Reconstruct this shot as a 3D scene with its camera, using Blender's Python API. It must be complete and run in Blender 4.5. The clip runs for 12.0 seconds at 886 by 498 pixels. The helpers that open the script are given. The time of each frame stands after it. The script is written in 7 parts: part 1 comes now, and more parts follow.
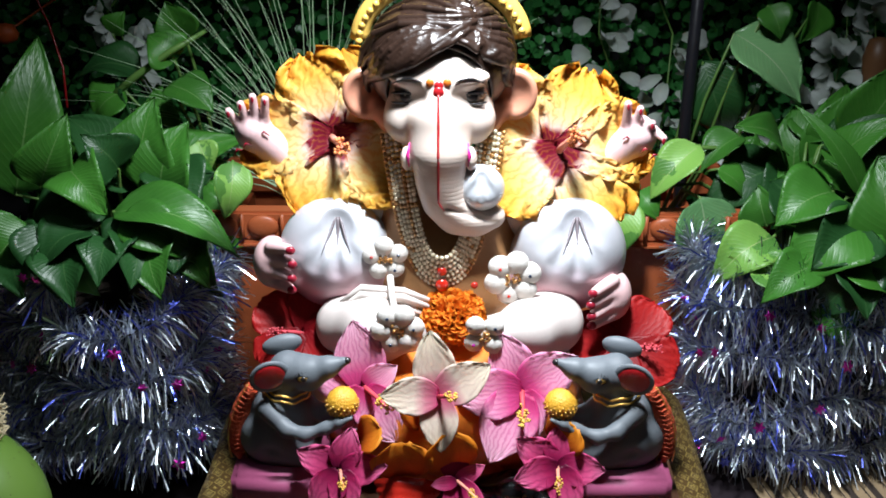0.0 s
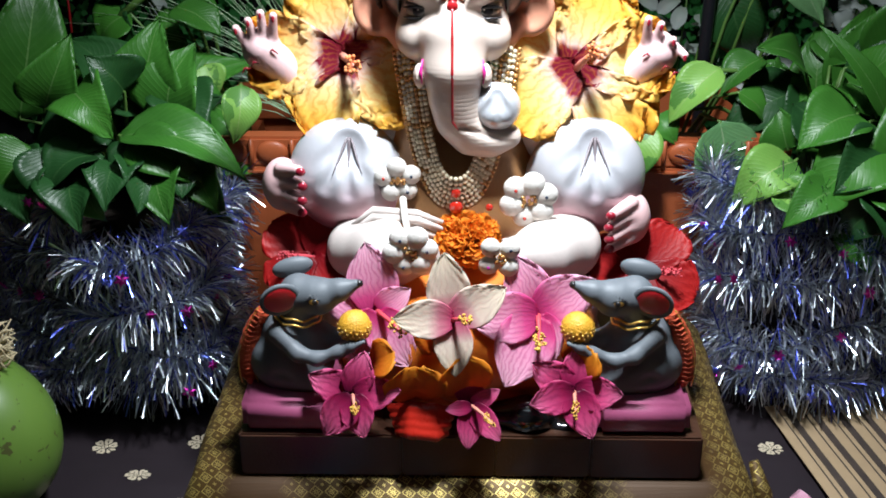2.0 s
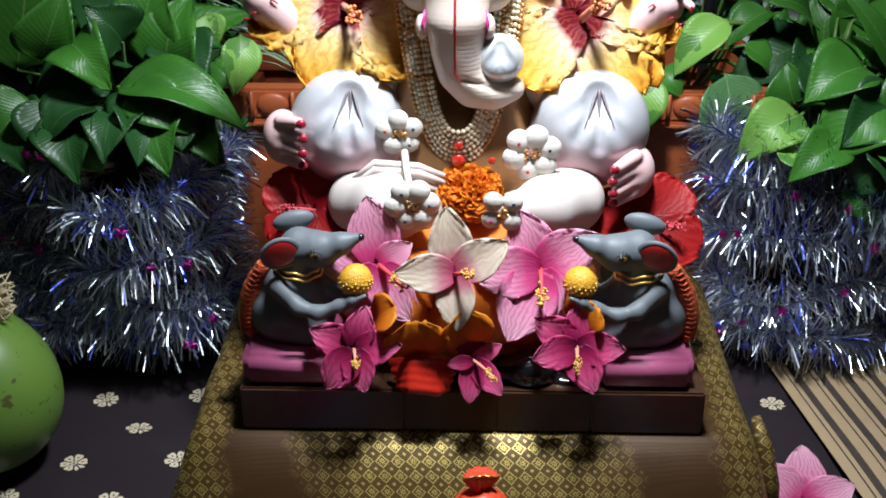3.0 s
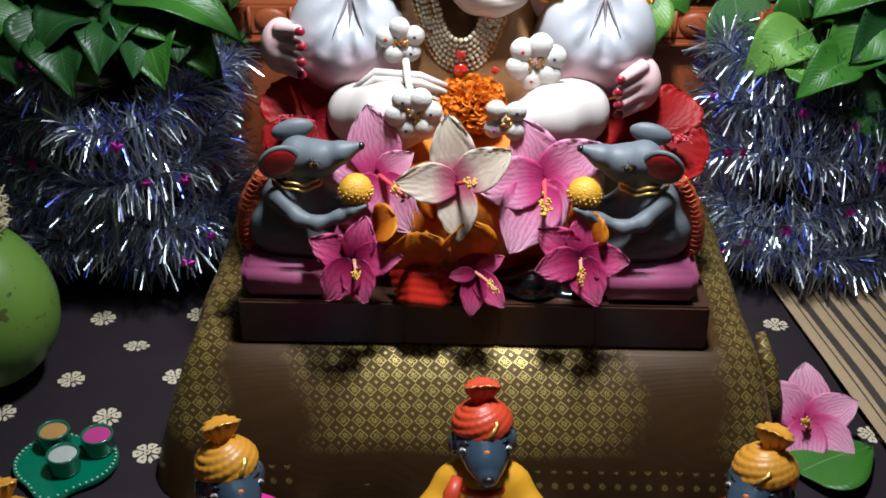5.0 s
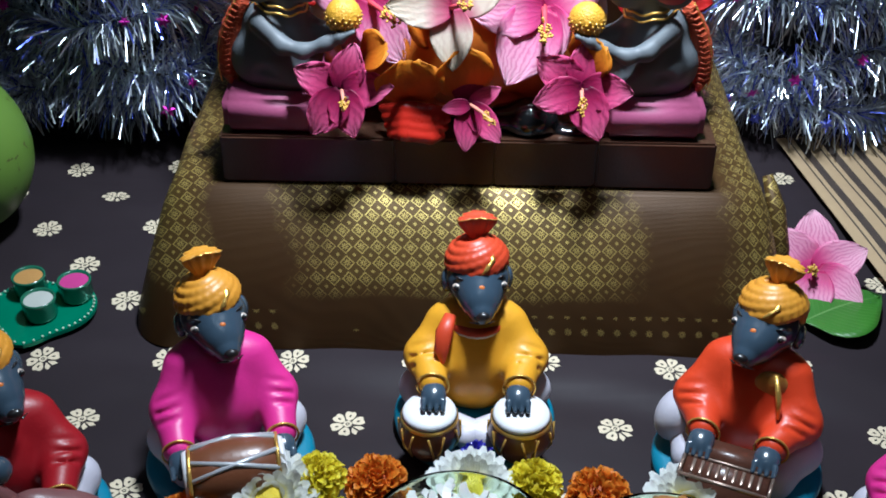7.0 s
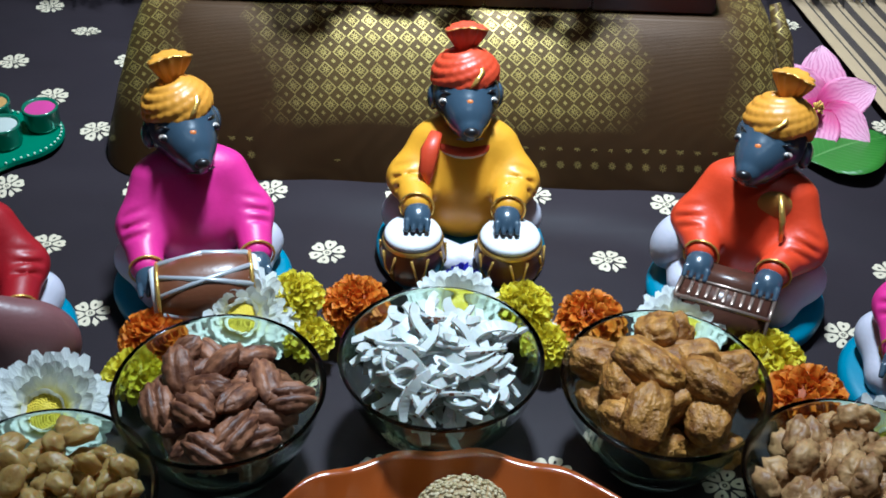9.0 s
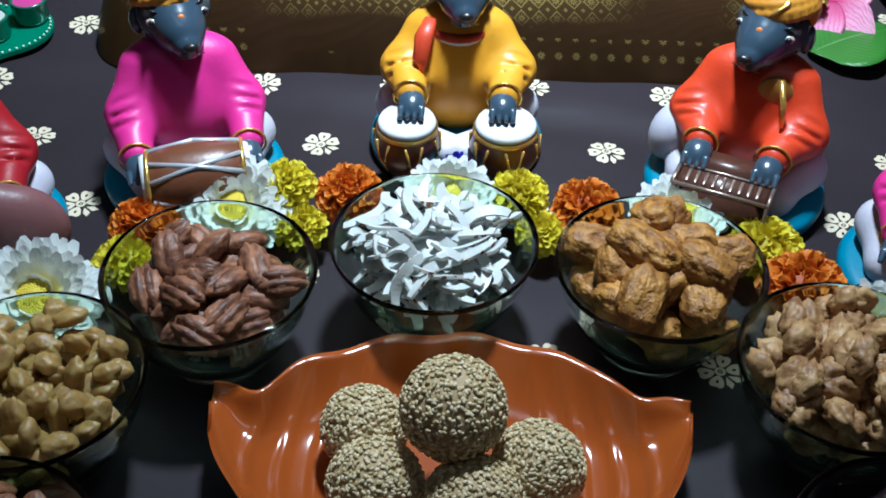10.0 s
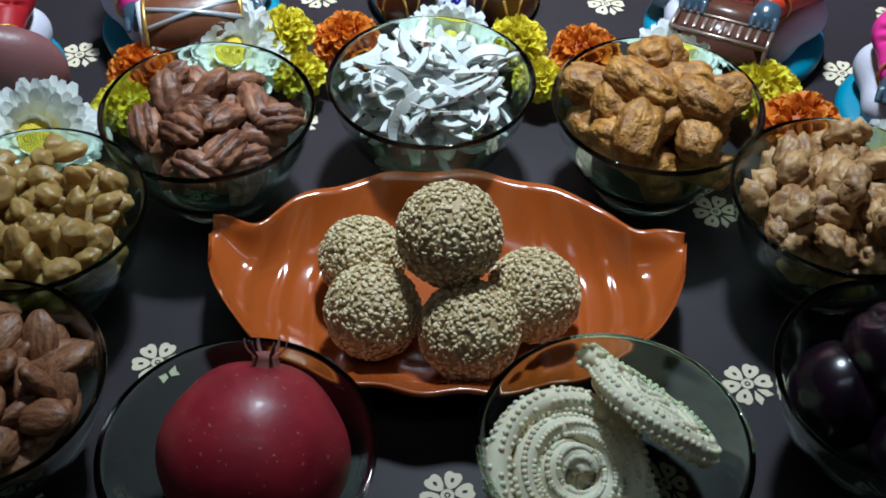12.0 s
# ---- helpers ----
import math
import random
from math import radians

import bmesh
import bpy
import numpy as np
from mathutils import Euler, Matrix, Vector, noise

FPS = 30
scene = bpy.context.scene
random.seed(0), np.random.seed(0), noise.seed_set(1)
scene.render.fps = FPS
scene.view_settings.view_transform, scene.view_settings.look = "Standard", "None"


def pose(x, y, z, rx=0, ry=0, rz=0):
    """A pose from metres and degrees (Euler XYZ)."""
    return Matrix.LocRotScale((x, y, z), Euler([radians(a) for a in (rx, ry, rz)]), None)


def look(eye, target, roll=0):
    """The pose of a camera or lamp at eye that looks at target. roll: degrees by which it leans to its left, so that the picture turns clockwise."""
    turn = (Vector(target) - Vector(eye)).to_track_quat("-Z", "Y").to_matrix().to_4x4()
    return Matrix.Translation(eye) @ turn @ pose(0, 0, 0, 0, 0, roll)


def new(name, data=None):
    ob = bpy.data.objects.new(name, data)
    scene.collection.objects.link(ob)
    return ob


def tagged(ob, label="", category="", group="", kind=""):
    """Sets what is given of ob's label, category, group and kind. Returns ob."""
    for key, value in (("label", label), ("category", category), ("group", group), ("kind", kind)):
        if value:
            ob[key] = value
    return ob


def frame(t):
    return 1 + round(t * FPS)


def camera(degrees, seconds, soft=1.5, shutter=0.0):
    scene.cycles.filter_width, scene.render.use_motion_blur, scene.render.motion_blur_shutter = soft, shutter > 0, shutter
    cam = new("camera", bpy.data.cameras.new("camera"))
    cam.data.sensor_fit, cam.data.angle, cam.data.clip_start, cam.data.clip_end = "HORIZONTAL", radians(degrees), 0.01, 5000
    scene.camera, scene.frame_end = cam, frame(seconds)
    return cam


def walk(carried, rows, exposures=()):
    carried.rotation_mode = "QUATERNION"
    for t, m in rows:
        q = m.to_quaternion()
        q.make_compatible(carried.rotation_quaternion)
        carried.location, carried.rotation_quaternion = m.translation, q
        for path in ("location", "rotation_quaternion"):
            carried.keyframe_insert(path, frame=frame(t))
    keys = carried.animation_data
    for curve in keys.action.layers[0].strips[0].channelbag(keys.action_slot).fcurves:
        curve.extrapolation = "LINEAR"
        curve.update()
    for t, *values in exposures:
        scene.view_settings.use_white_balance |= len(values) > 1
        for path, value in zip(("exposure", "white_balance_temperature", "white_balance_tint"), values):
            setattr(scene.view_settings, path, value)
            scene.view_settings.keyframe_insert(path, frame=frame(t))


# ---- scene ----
cam = camera(40.7, 12.0, soft=1.8)
PATH = [
    (0, (-0.003, -0.879, 0.68), (-0.033, 0.966, -0.091), 0.0),
    (0.5, (-0.005, -0.87, 0.671), (-0.036, 0.97, -0.113), -0.2),
    (1, (-0.004, -0.865, 0.666), (-0.043, 0.964, -0.142), -0.3),
    (1.5, (-0.007, -0.864, 0.663), (-0.047, 0.952, -0.173), -0.1),
    (2, (-0.006, -0.864, 0.656), (-0.053, 0.941, -0.203), -0.3),
    (2.5, (-0.006, -0.861, 0.653), (-0.055, 0.929, -0.237), -0.2),
    (4.3, (-0.008, -0.852, 0.643), (-0.056, 0.885, -0.347), -0.1),
    (4.5, (-0.008, -0.853, 0.634), (-0.057, 0.885, -0.354), 0.1),
    (5, (-0.009, -0.856, 0.623), (-0.054, 0.871, -0.385), 0.1),
    (5.5, (-0.009, -0.858, 0.609), (-0.053, 0.854, -0.424), 0.2),
    (6, (-0.01, -0.857, 0.592), (-0.049, 0.835, -0.475), 0.3),
    (6.5, (-0.01, -0.852, 0.574), (-0.045, 0.818, -0.525), 0.5),
    (7, (-0.01, -0.846, 0.556), (-0.038, 0.799, -0.581), 0.6),
    (9, (-0.006, -0.848, 0.48), (-0.014, 0.717, -0.765), 1.7),
    (9.5, (-0.002, -0.852, 0.466), (-0.015, 0.676, -0.825), 1.5),
    (10, (0.001, -0.854, 0.458), (-0.012, 0.63, -0.883), 1.5),
    (10.5, (0.003, -0.857, 0.452), (-0.011, 0.589, -0.929), 1.4),
    (11, (0.004, -0.864, 0.446), (-0.011, 0.555, -0.963), 1.3),
    (11.5, (0.005, -0.874, 0.439), (-0.01, 0.527, -0.989), 1.3),
    (12, (0.007, -0.883, 0.435), (-0.013, 0.498, -1.012), 1.1),
]
walk(cam, [(t, look(eye, target, roll)) for t, eye, target, roll in PATH],
     [(0, 0.13, 6150, 8), (2.5, 0.01, 6150, 8), (4.5, -0.2, 6150, 8), (7, 0.3, 5650, 5), (9.5, 0.66, 5250, 0), (12, 0.74, 5450, 0)])

# ---- world and lamps ----
world = bpy.data.worlds.new("world")
scene.world = world
world.use_nodes = True
world.node_tree.nodes["Background"].inputs[0].default_value = (0.5, 0.55, 0.65, 1)
world.node_tree.nodes["Background"].inputs[1].default_value = 0.045


def area_lamp(name, eye, target, size_x, size_y, watts, colour, spread=180):
    data = bpy.data.lights.new(name, "AREA")
    data.shape, data.size, data.size_y = "RECTANGLE", size_x, size_y
    data.energy, data.color, data.spread = watts, colour, radians(spread)
    ob = new(name, data)
    ob.matrix_world = look(eye, target)
    return ob


area_lamp("key_lamp", (0.05, -0.13, 0.97), (0.01, 0.01, 0.1), 0.09, 0.13, 4.6, (0.94, 0.97, 1.0), 94)
# weak unseen fill lamp, added behind the camera to lift the dark parts
area_lamp("tube_lamp", (0.1, -1.15, 2.05), (0.0, -0.3, 0.0), 1.2, 0.05, 1.15, (0.88, 0.95, 1.0))


# ---- material helpers ----
def rgb(c):
    return (c[0], c[1], c[2], 1)


def lighter(c, f):
    return tuple(min(1.0, v * f) for v in c[:3])


class Nodes:
    """A small wrapper round one material's node tree."""

    def __init__(self, name):
        self.m = bpy.data.materials.new(name)
        self.m.use_nodes = True
        self.t = self.m.node_tree
        self.b = self.t.nodes["Principled BSDF"]
        self.c = self.t.nodes.new("ShaderNodeTexCoord").outputs["Object"]

    def add(self, kind, **inputs):
        n = self.t.nodes.new(kind)
        for k, v in inputs.items():
            self.put(v, n.inputs[k.replace("_", " ")])
        return n

    def put(self, v, socket):
        if isinstance(v, bpy.types.NodeSocket):
            self.t.links.new(v, socket)
        else:
            socket.default_value = v

    def math(self, op, a, b=0.0):
        n = self.t.nodes.new("ShaderNodeMath")
        n.operation = op
        self.put(a, n.inputs[0]), self.put(b, n.inputs[1])
        return n.outputs[0]

    def noise(self, scale, detail=4.0, vec=None):
        n = self.add("ShaderNodeTexNoise", Scale=scale, Detail=detail)
        self.put(self.c if vec is None else vec, n.inputs["Vector"])
        return n.outputs["Fac"]

    def ramp(self, fac, stops):
        n = self.t.nodes.new("ShaderNodeValToRGB")
        self.put(fac, n.inputs[0])
        el = n.color_ramp.elements
        while len(el) < len(stops):
            el.new(0.5)
        for e, (p, c) in zip(el, stops):
            e.position, e.color = p, rgb(c)
        return n.outputs[0]

    def mix(self, fac, a, b, kind="MIX"):
        n = self.t.nodes.new("ShaderNodeMix")
        n.data_type, n.blend_type = "RGBA", kind
        self.put(fac, n.inputs[0])
        self.put(rgb(a) if isinstance(a, tuple) else a, n.inputs[6])
        self.put(rgb(b) if isinstance(b, tuple) else b, n.inputs[7])
        return n.outputs[2]

    def xyz(self, vec=None):
        n = self.t.nodes.new("ShaderNodeSeparateXYZ")
        self.put(self.c if vec is None else vec, n.inputs[0])
        return n.outputs

    def luv(self):
        n = self.t.nodes.new("ShaderNodeAttribute")
        n.attribute_name = "luv"
        return self.xyz(n.outputs["Vector"])

    def bump(self, height, strength, distance=0.001):
        n = self.add("ShaderNodeBump", Strength=strength, Distance=distance, Height=height)
        self.put(n.outputs[0], self.b.inputs["Normal"])

    def thin(self, colour, amount):
        """Lets light through from behind, as petals and leaves do."""
        tr = self.add("ShaderNodeBsdfTranslucent")
        self.put(colour, tr.inputs["Color"])
        mx = self.add("ShaderNodeMixShader")
        self.put(amount, mx.inputs[0])
        self.t.links.new(self.b.outputs[0], mx.inputs[1])
        self.t.links.new(tr.outputs[0], mx.inputs[2])
        self.t.links.new(mx.outputs[0], self.t.nodes["Material Output"].inputs["Surface"])

    def done(self, colour, rough=0.5, metal=0.0, spec=0.5, coat=0.0, sss=0.0, sss_radius=(0.004, 0.002, 0.001), sheen=0.0):
        self.put(rgb(colour) if isinstance(colour, tuple) else colour, self.b.inputs["Base Color"])
        self.put(rough, self.b.inputs["Roughness"])
        self.put(metal, self.b.inputs["Metallic"])
        self.b.inputs["Specular IOR Level"].default_value = spec
        self.b.inputs["Coat Weight"].default_value = coat
        self.b.inputs["Coat Roughness"].default_value = 0.15
        self.b.inputs["Sheen Weight"].default_value = sheen
        if sss:
            self.b.inputs["Subsurface Weight"].default_value = sss
            self.b.inputs["Subsurface Radius"].default_value = sss_radius
            self.b.inputs["Subsurface Scale"].default_value = 1.0
        return self.m


def plain(name, base, rough=0.5, metal=0.0, var=0.18, scale=60, bump=0.15, bscale=400, **kw):
    """A painted or natural surface with variation at two scales and fine relief."""
    n = Nodes(name)
    big, fine = n.noise(scale, 3), n.noise(bscale, 5)
    col = n.mix(big, lighter(base, 1 - var), lighter(base, 1 + var))
    col = n.mix(n.math("MULTIPLY", fine, 0.25), col, lighter(base, 0.7))
    n.bump(fine, bump)
    r = n.math("ADD", rough - 0.06, n.math("MULTIPLY", big, 0.12))
    return n.done(col, r, metal, **kw)


def graded(name, axis, lo, hi, stops, rough=0.45, **kw):
    """Paint that was sprayed on in a gradient along one axis of the thing."""
    n = Nodes(name)
    v = n.math("DIVIDE", n.math("SUBTRACT", n.xyz()[axis], lo), hi - lo)
    v = n.math("ADD", v, n.math("MULTIPLY", n.math("SUBTRACT", n.noise(45, 3), 0.5), 0.25))
    n.bump(n.noise(300, 4), 0.12)
    return n.done(n.ramp(v, stops), rough, **kw)


def petal_mat(name, stops, vein, amount=0.5, rough=0.5, freq=26.0, through_light=0.35):
    """A petal: colour along its length, fine veins that fan out from its foot."""
    n = Nodes(name)
    t, s, r = n.luv()
    w = n.math("ADD", n.math("MULTIPLY", s, freq), n.math("MULTIPLY", n.noise(110, 4), 9.0))
    line = n.math("POWER", n.math("ABSOLUTE", n.math("SINE", w)), 5.0)
    t2 = n.math("ADD", t, n.math("MULTIPLY", n.math("SUBTRACT", n.noise(90, 4), 0.5), 0.12))
    col = n.mix(n.math("MULTIPLY", n.math("MULTIPLY", line, n.math("MULTIPLY", n.math("MULTIPLY", t, n.math("SUBTRACT", 1.25, t)), 2.2)), amount), n.ramp(t2, stops), vein)
    n.bump(n.math("ADD", n.math("MULTIPLY", line, 0.5), n.noise(200, 4)), 0.25, 0.0006)
    n.thin(col, through_light)
    return n.done(col, rough, spec=0.3)


def leaf_mat(name, dark, light, rib, rough=0.40, patch=None):
    n = Nodes(name)
    t, s, r = n.luv()
    a = n.math("ABSOLUTE", s)
    side = n.math("SINE", n.math("SUBTRACT", n.math("MULTIPLY", t, 52.0), n.math("MULTIPLY", a, 15.0)))
    side = n.math("POWER", n.math("ABSOLUTE", side), 8.0)
    col = n.mix(n.noise(30, 4), dark, light)
    col = n.mix(n.math("MULTIPLY", r, 0.55), col, lighter(light, 1.35))
    if patch:
        p = n.math("GREATER_THAN", n.noise(34, 5), 0.56)
        col = n.mix(n.math("MULTIPLY", p, 0.75), col, patch)
    col = n.mix(n.math("MULTIPLY", side, 0.05), col, rib)
    col = n.mix(n.math("MULTIPLY", n.math("LESS_THAN", a, 0.022), 0.55), col, rib)
    n.bump(n.math("ADD", n.math("MULTIPLY", side, 0.12), n.noise(45, 4)), 0.5, 0.0018)
    n.thin(col, 0.12)
    return n.done(col, rough, spec=0.45)


# ---- geometry helpers ----
def rot_to(direction, hint=(0, 0, 1)):
    """A turn whose y goes along direction and whose z leans to hint."""
    y = Vector(direction).normalized()
    x = y.cross(Vector(hint))
    if x.length < 1e-5:
        x = y.cross(Vector((1, 0, 0.1)))
    x.normalize()
    z = x.cross(y)
    return Matrix((x, y, z)).transposed()


class Geo:
    """Collects pieces of one mesh: vertices, faces, material slots and the leaf coordinates."""

    def __init__(self):
        self.v, self.f, self.m, self.u, self.n = [], [], [], [], 0

    def add(self, verts, faces, slot=0, luv=None):
        verts = np.asarray(verts, dtype=float).reshape(-1, 3)
        self.v.append(verts)
        self.f.extend([tuple(int(i) + self.n for i in q) for q in faces])
        self.m.extend([slot] * len(faces))
        self.u.append(np.zeros((len(verts), 3)) if luv is None else np.asarray(luv, dtype=float))
        self.n += len(verts)

    def ball(self, c, r, slot=0, seg=12, rings=8, rot=None, warp=None):
        r = (r, r, r) if isinstance(r, (int, float)) else r
        vs = [(0, 0, 1)]
        for i in range(1, rings):
            p = math.pi * i / rings
            vs += [(math.sin(p) * math.cos(2 * math.pi * j / seg), math.sin(p) * math.sin(2 * math.pi * j / seg), math.cos(p)) for j in range(seg)]
        vs.append((0, 0, -1))
        fs = [(0, 1 + j, 1 + (j + 1) % seg) for j in range(seg)]
        for i in range(rings - 2):
            a = 1 + i * seg
            fs += [(a + j, a + seg + j, a + seg + (j + 1) % seg, a + (j + 1) % seg) for j in range(seg)]
        a, e = 1 + (rings - 2) * seg, len(vs) - 1
        fs += [(a + j, e, a + (j + 1) % seg) for j in range(seg)]
        vs = np.array(vs)
        if warp:
            vs = np.array([np.array(v) * warp(Vector(v)) for v in vs])
        vs = vs * np.array(r)
        if rot is not None:
            vs = vs @ np.array(rot.to_3x3() if hasattr(rot, "to_3x3") else rot).T
        self.add(vs + np.array(c), fs, slot)

    def tube(self, pts, radii, slot=0, seg=8, caps=True, flat=1.0, hint=(0, 0, 1)):
        pts = [Vector(p) for p in pts]
        if isinstance(radii, (int, float)):
            radii = [radii] * len(pts)
        vs, us = [], []
        for i, p in enumerate(pts):
            d = pts[min(i + 1, len(pts) - 1)] - pts[max(i - 1, 0)]
            m = rot_to(d, hint)
            for j in range(seg):
                a = 2 * math.pi * j / seg
                vs.append(p + m @ Vector((math.cos(a) * radii[i], 0, math.sin(a) * radii[i] * flat)))
                us.append((i / (len(pts) - 1), math.cos(a), 0.5))
        fs = []
        for i in range(len(pts) - 1):
            a = i * seg
            fs += [(a + j, a + (j + 1) % seg, a + seg + (j + 1) % seg, a + seg + j) for j in range(seg)]
        if caps:
            fs += [tuple(range(seg - 1, -1, -1)), tuple(range((len(pts) - 1) * seg, len(pts) * seg))]
        fs = [q[::-1] for q in fs]
        self.add(vs, fs, slot, us)

    def lathe(self, profile, seg=48, slot=0, c=(0, 0, 0), wob=None):
        vs = []
        for r, z in profile:
            for j in range(seg):
                a = 2 * math.pi * j / seg
                k = wob(a, z) if wob else 1.0
                vs.append((c[0] + r * k * math.cos(a), c[1] + r * k * math.sin(a), c[2] + z))
        fs = []
        for i in range(len(profile) - 1):
            a = i * seg
            fs += [(a + j, a + (j + 1) % seg, a + seg + (j + 1) % seg, a + seg + j) for j in range(seg)]
        self.add(vs, fs, slot)

    def box(self, lo, hi, slot=0, bevel=0.002, segs=2):
        bm = bmesh.new()
        bmesh.ops.create_cube(bm, size=1.0)
        size = Vector(hi) - Vector(lo)
        for v in bm.verts:
            v.co = Vector(lo) + Vector([(v.co[i] + 0.5) * size[i] for i in range(3)])
        if bevel:
            bmesh.ops.bevel(bm, geom=bm.edges[:], offset=bevel, segments=segs, affect="EDGES")
        bm.verts.index_update()
        self.add([v.co[:] for v in bm.verts], [[v.index for v in q.verts] for q in bm.faces], slot)
        bm.free()

    def blade(self, foot, tip, width, hint=(0, 0, 1), slot=0, bow=0.2, fold=0.25, shape="leaf", ruffle=0.0, waves=5, nt=9, ns=6, thick=0.0, seed=0.0, curl=0.0):
        """A leaf or a petal from foot to tip. bow: how far its middle rises; fold: how far its edges rise; ruffle: waves at its rim."""
        foot, tip = Vector(foot), Vector(tip)
        d = tip - foot
        length = d.length
        m = rot_to(d, hint)
        vs, us, fs = [], [], []
        rnd = random.Random(seed).random()
        for i in range(nt + 1):
            t = i / nt
            if shape == "leaf":
                w = math.sin(math.pi * min(1.0, t ** 0.66)) ** 0.80 * (1.06 - 0.25 * t * t) if t < 1 else 0.0
                w = max(w, 0.03 if t < 0.05 else 0.0)
            elif shape == "heart":
                w = (1 - t) ** 0.55 * min(1.0, 0.55 + t * 3.2)
            elif shape == "lily":
                w = math.sin(math.pi * (0.06 + 0.94 * t) ** 0.85) ** 0.7 if t < 1 else 0.02
            elif shape == "strap":
                w = (0.55 + 0.45 * math.sin(math.pi * t * 0.9)) * (1.0 if t < 0.86 else math.sqrt(max(0.0, 1 - ((t - 0.86) / 0.14) ** 2)))
            else:
                w = (0.30 + 0.70 * math.sin(math.pi * 0.5 * min(1.0, t * 1.35))) * (1.0 if t < 0.72 else math.sqrt(max(0.03, 1 - ((t - 0.72) / 0.30) ** 2)))
            for j in range(ns + 1):
                s = 2 * j / ns - 1
                x = s * w * width / 2
                edge = max(0.0, (abs(s) - 0.35)) + max(0.0, t - 0.6) * 0.8
                z = bow * length * math.sin(math.pi * t) + fold * abs(s) ** 1.5 * w * width / 2 - curl * length * t ** 3
                z += min(1.0, t * 1.6) * ruffle * width * edge * math.sin(waves * (s * 2.1 + t * 3.0) + rnd * 20)
                y = t * length + ruffle * 0.5 * width * edge * math.cos(waves * 1.3 * s + rnd * 9)
                vs.append(foot + m @ Vector((x, y, z)))
                us.append((t, s, rnd))
        for i in range(nt):
            for j in range(ns):
                a = i * (ns + 1) + j
                fs.append((a, a + 1, a + ns + 2, a + ns + 1))
        k = len(vs)
        if thick:
            nrm = m @ Vector((0, 0, -thick))
            vs += [v + nrm for v in vs[:k]]
            us += us[:k]
            fs += [tuple(q + k for q in f[::-1]) for f in fs]
            rim = [i * (ns + 1) for i in range(nt + 1)] + [nt * (ns + 1) + j for j in range(1, ns + 1)] + [i * (ns + 1) + ns for i in range(nt - 1, -1, -1)] + [j for j in range(ns - 1, 0, -1)]
            fs += [(rim[q], rim[(q + 1) % len(rim)], rim[(q + 1) % len(rim)] + k, rim[q] + k) for q in range(len(rim))]
        self.add([v[:] for v in vs], fs, slot, us)

    def mesh(self, name, mats, loc=(0, 0, 0), smooth=True):
        me = bpy.data.meshes.new(name)
        vs = np.concatenate(self.v) - np.array(loc)
        me.from_pydata(vs.tolist(), [], self.f)
        for m in mats:
            me.materials.append(m)
        me.polygons.foreach_set("material_index", self.m)
        me.polygons.foreach_set("use_smooth", [smooth] * len(self.f))
        us = np.concatenate(self.u)
        if us.any():
            at = me.attributes.new("luv", "FLOAT_VECTOR", "POINT")
            at.data.foreach_set("vector", us.astype(np.float32).ravel())
        me.update()
        return me


def thing(name, geo, mats, label, category, group="", kind="", loc=(0, 0, 0), smooth=True):
    """A thing of one mesh. Its vertices are given in the world; loc is its base."""
    ob = new(name, geo.mesh(name, mats if isinstance(mats, (list, tuple)) else [mats], loc, smooth))
    ob.location = loc
    return tagged(ob, label, category, group, kind)


def base(name, loc, label, category, group="", kind=""):
    ob = new(name)
    ob.empty_display_size = 0.01
    ob.location = loc
    return tagged(ob, label, category, group, kind)


def part(name, geo, mats, parent, label="", kind="", smooth=True):
    """A part, in its thing's own axes, as one mesh under it."""
    ob = new(name, geo.mesh(name, mats if isinstance(mats, (list, tuple)) else [mats], smooth=smooth))
    ob.parent = parent
    return tagged(ob, label, kind=kind)


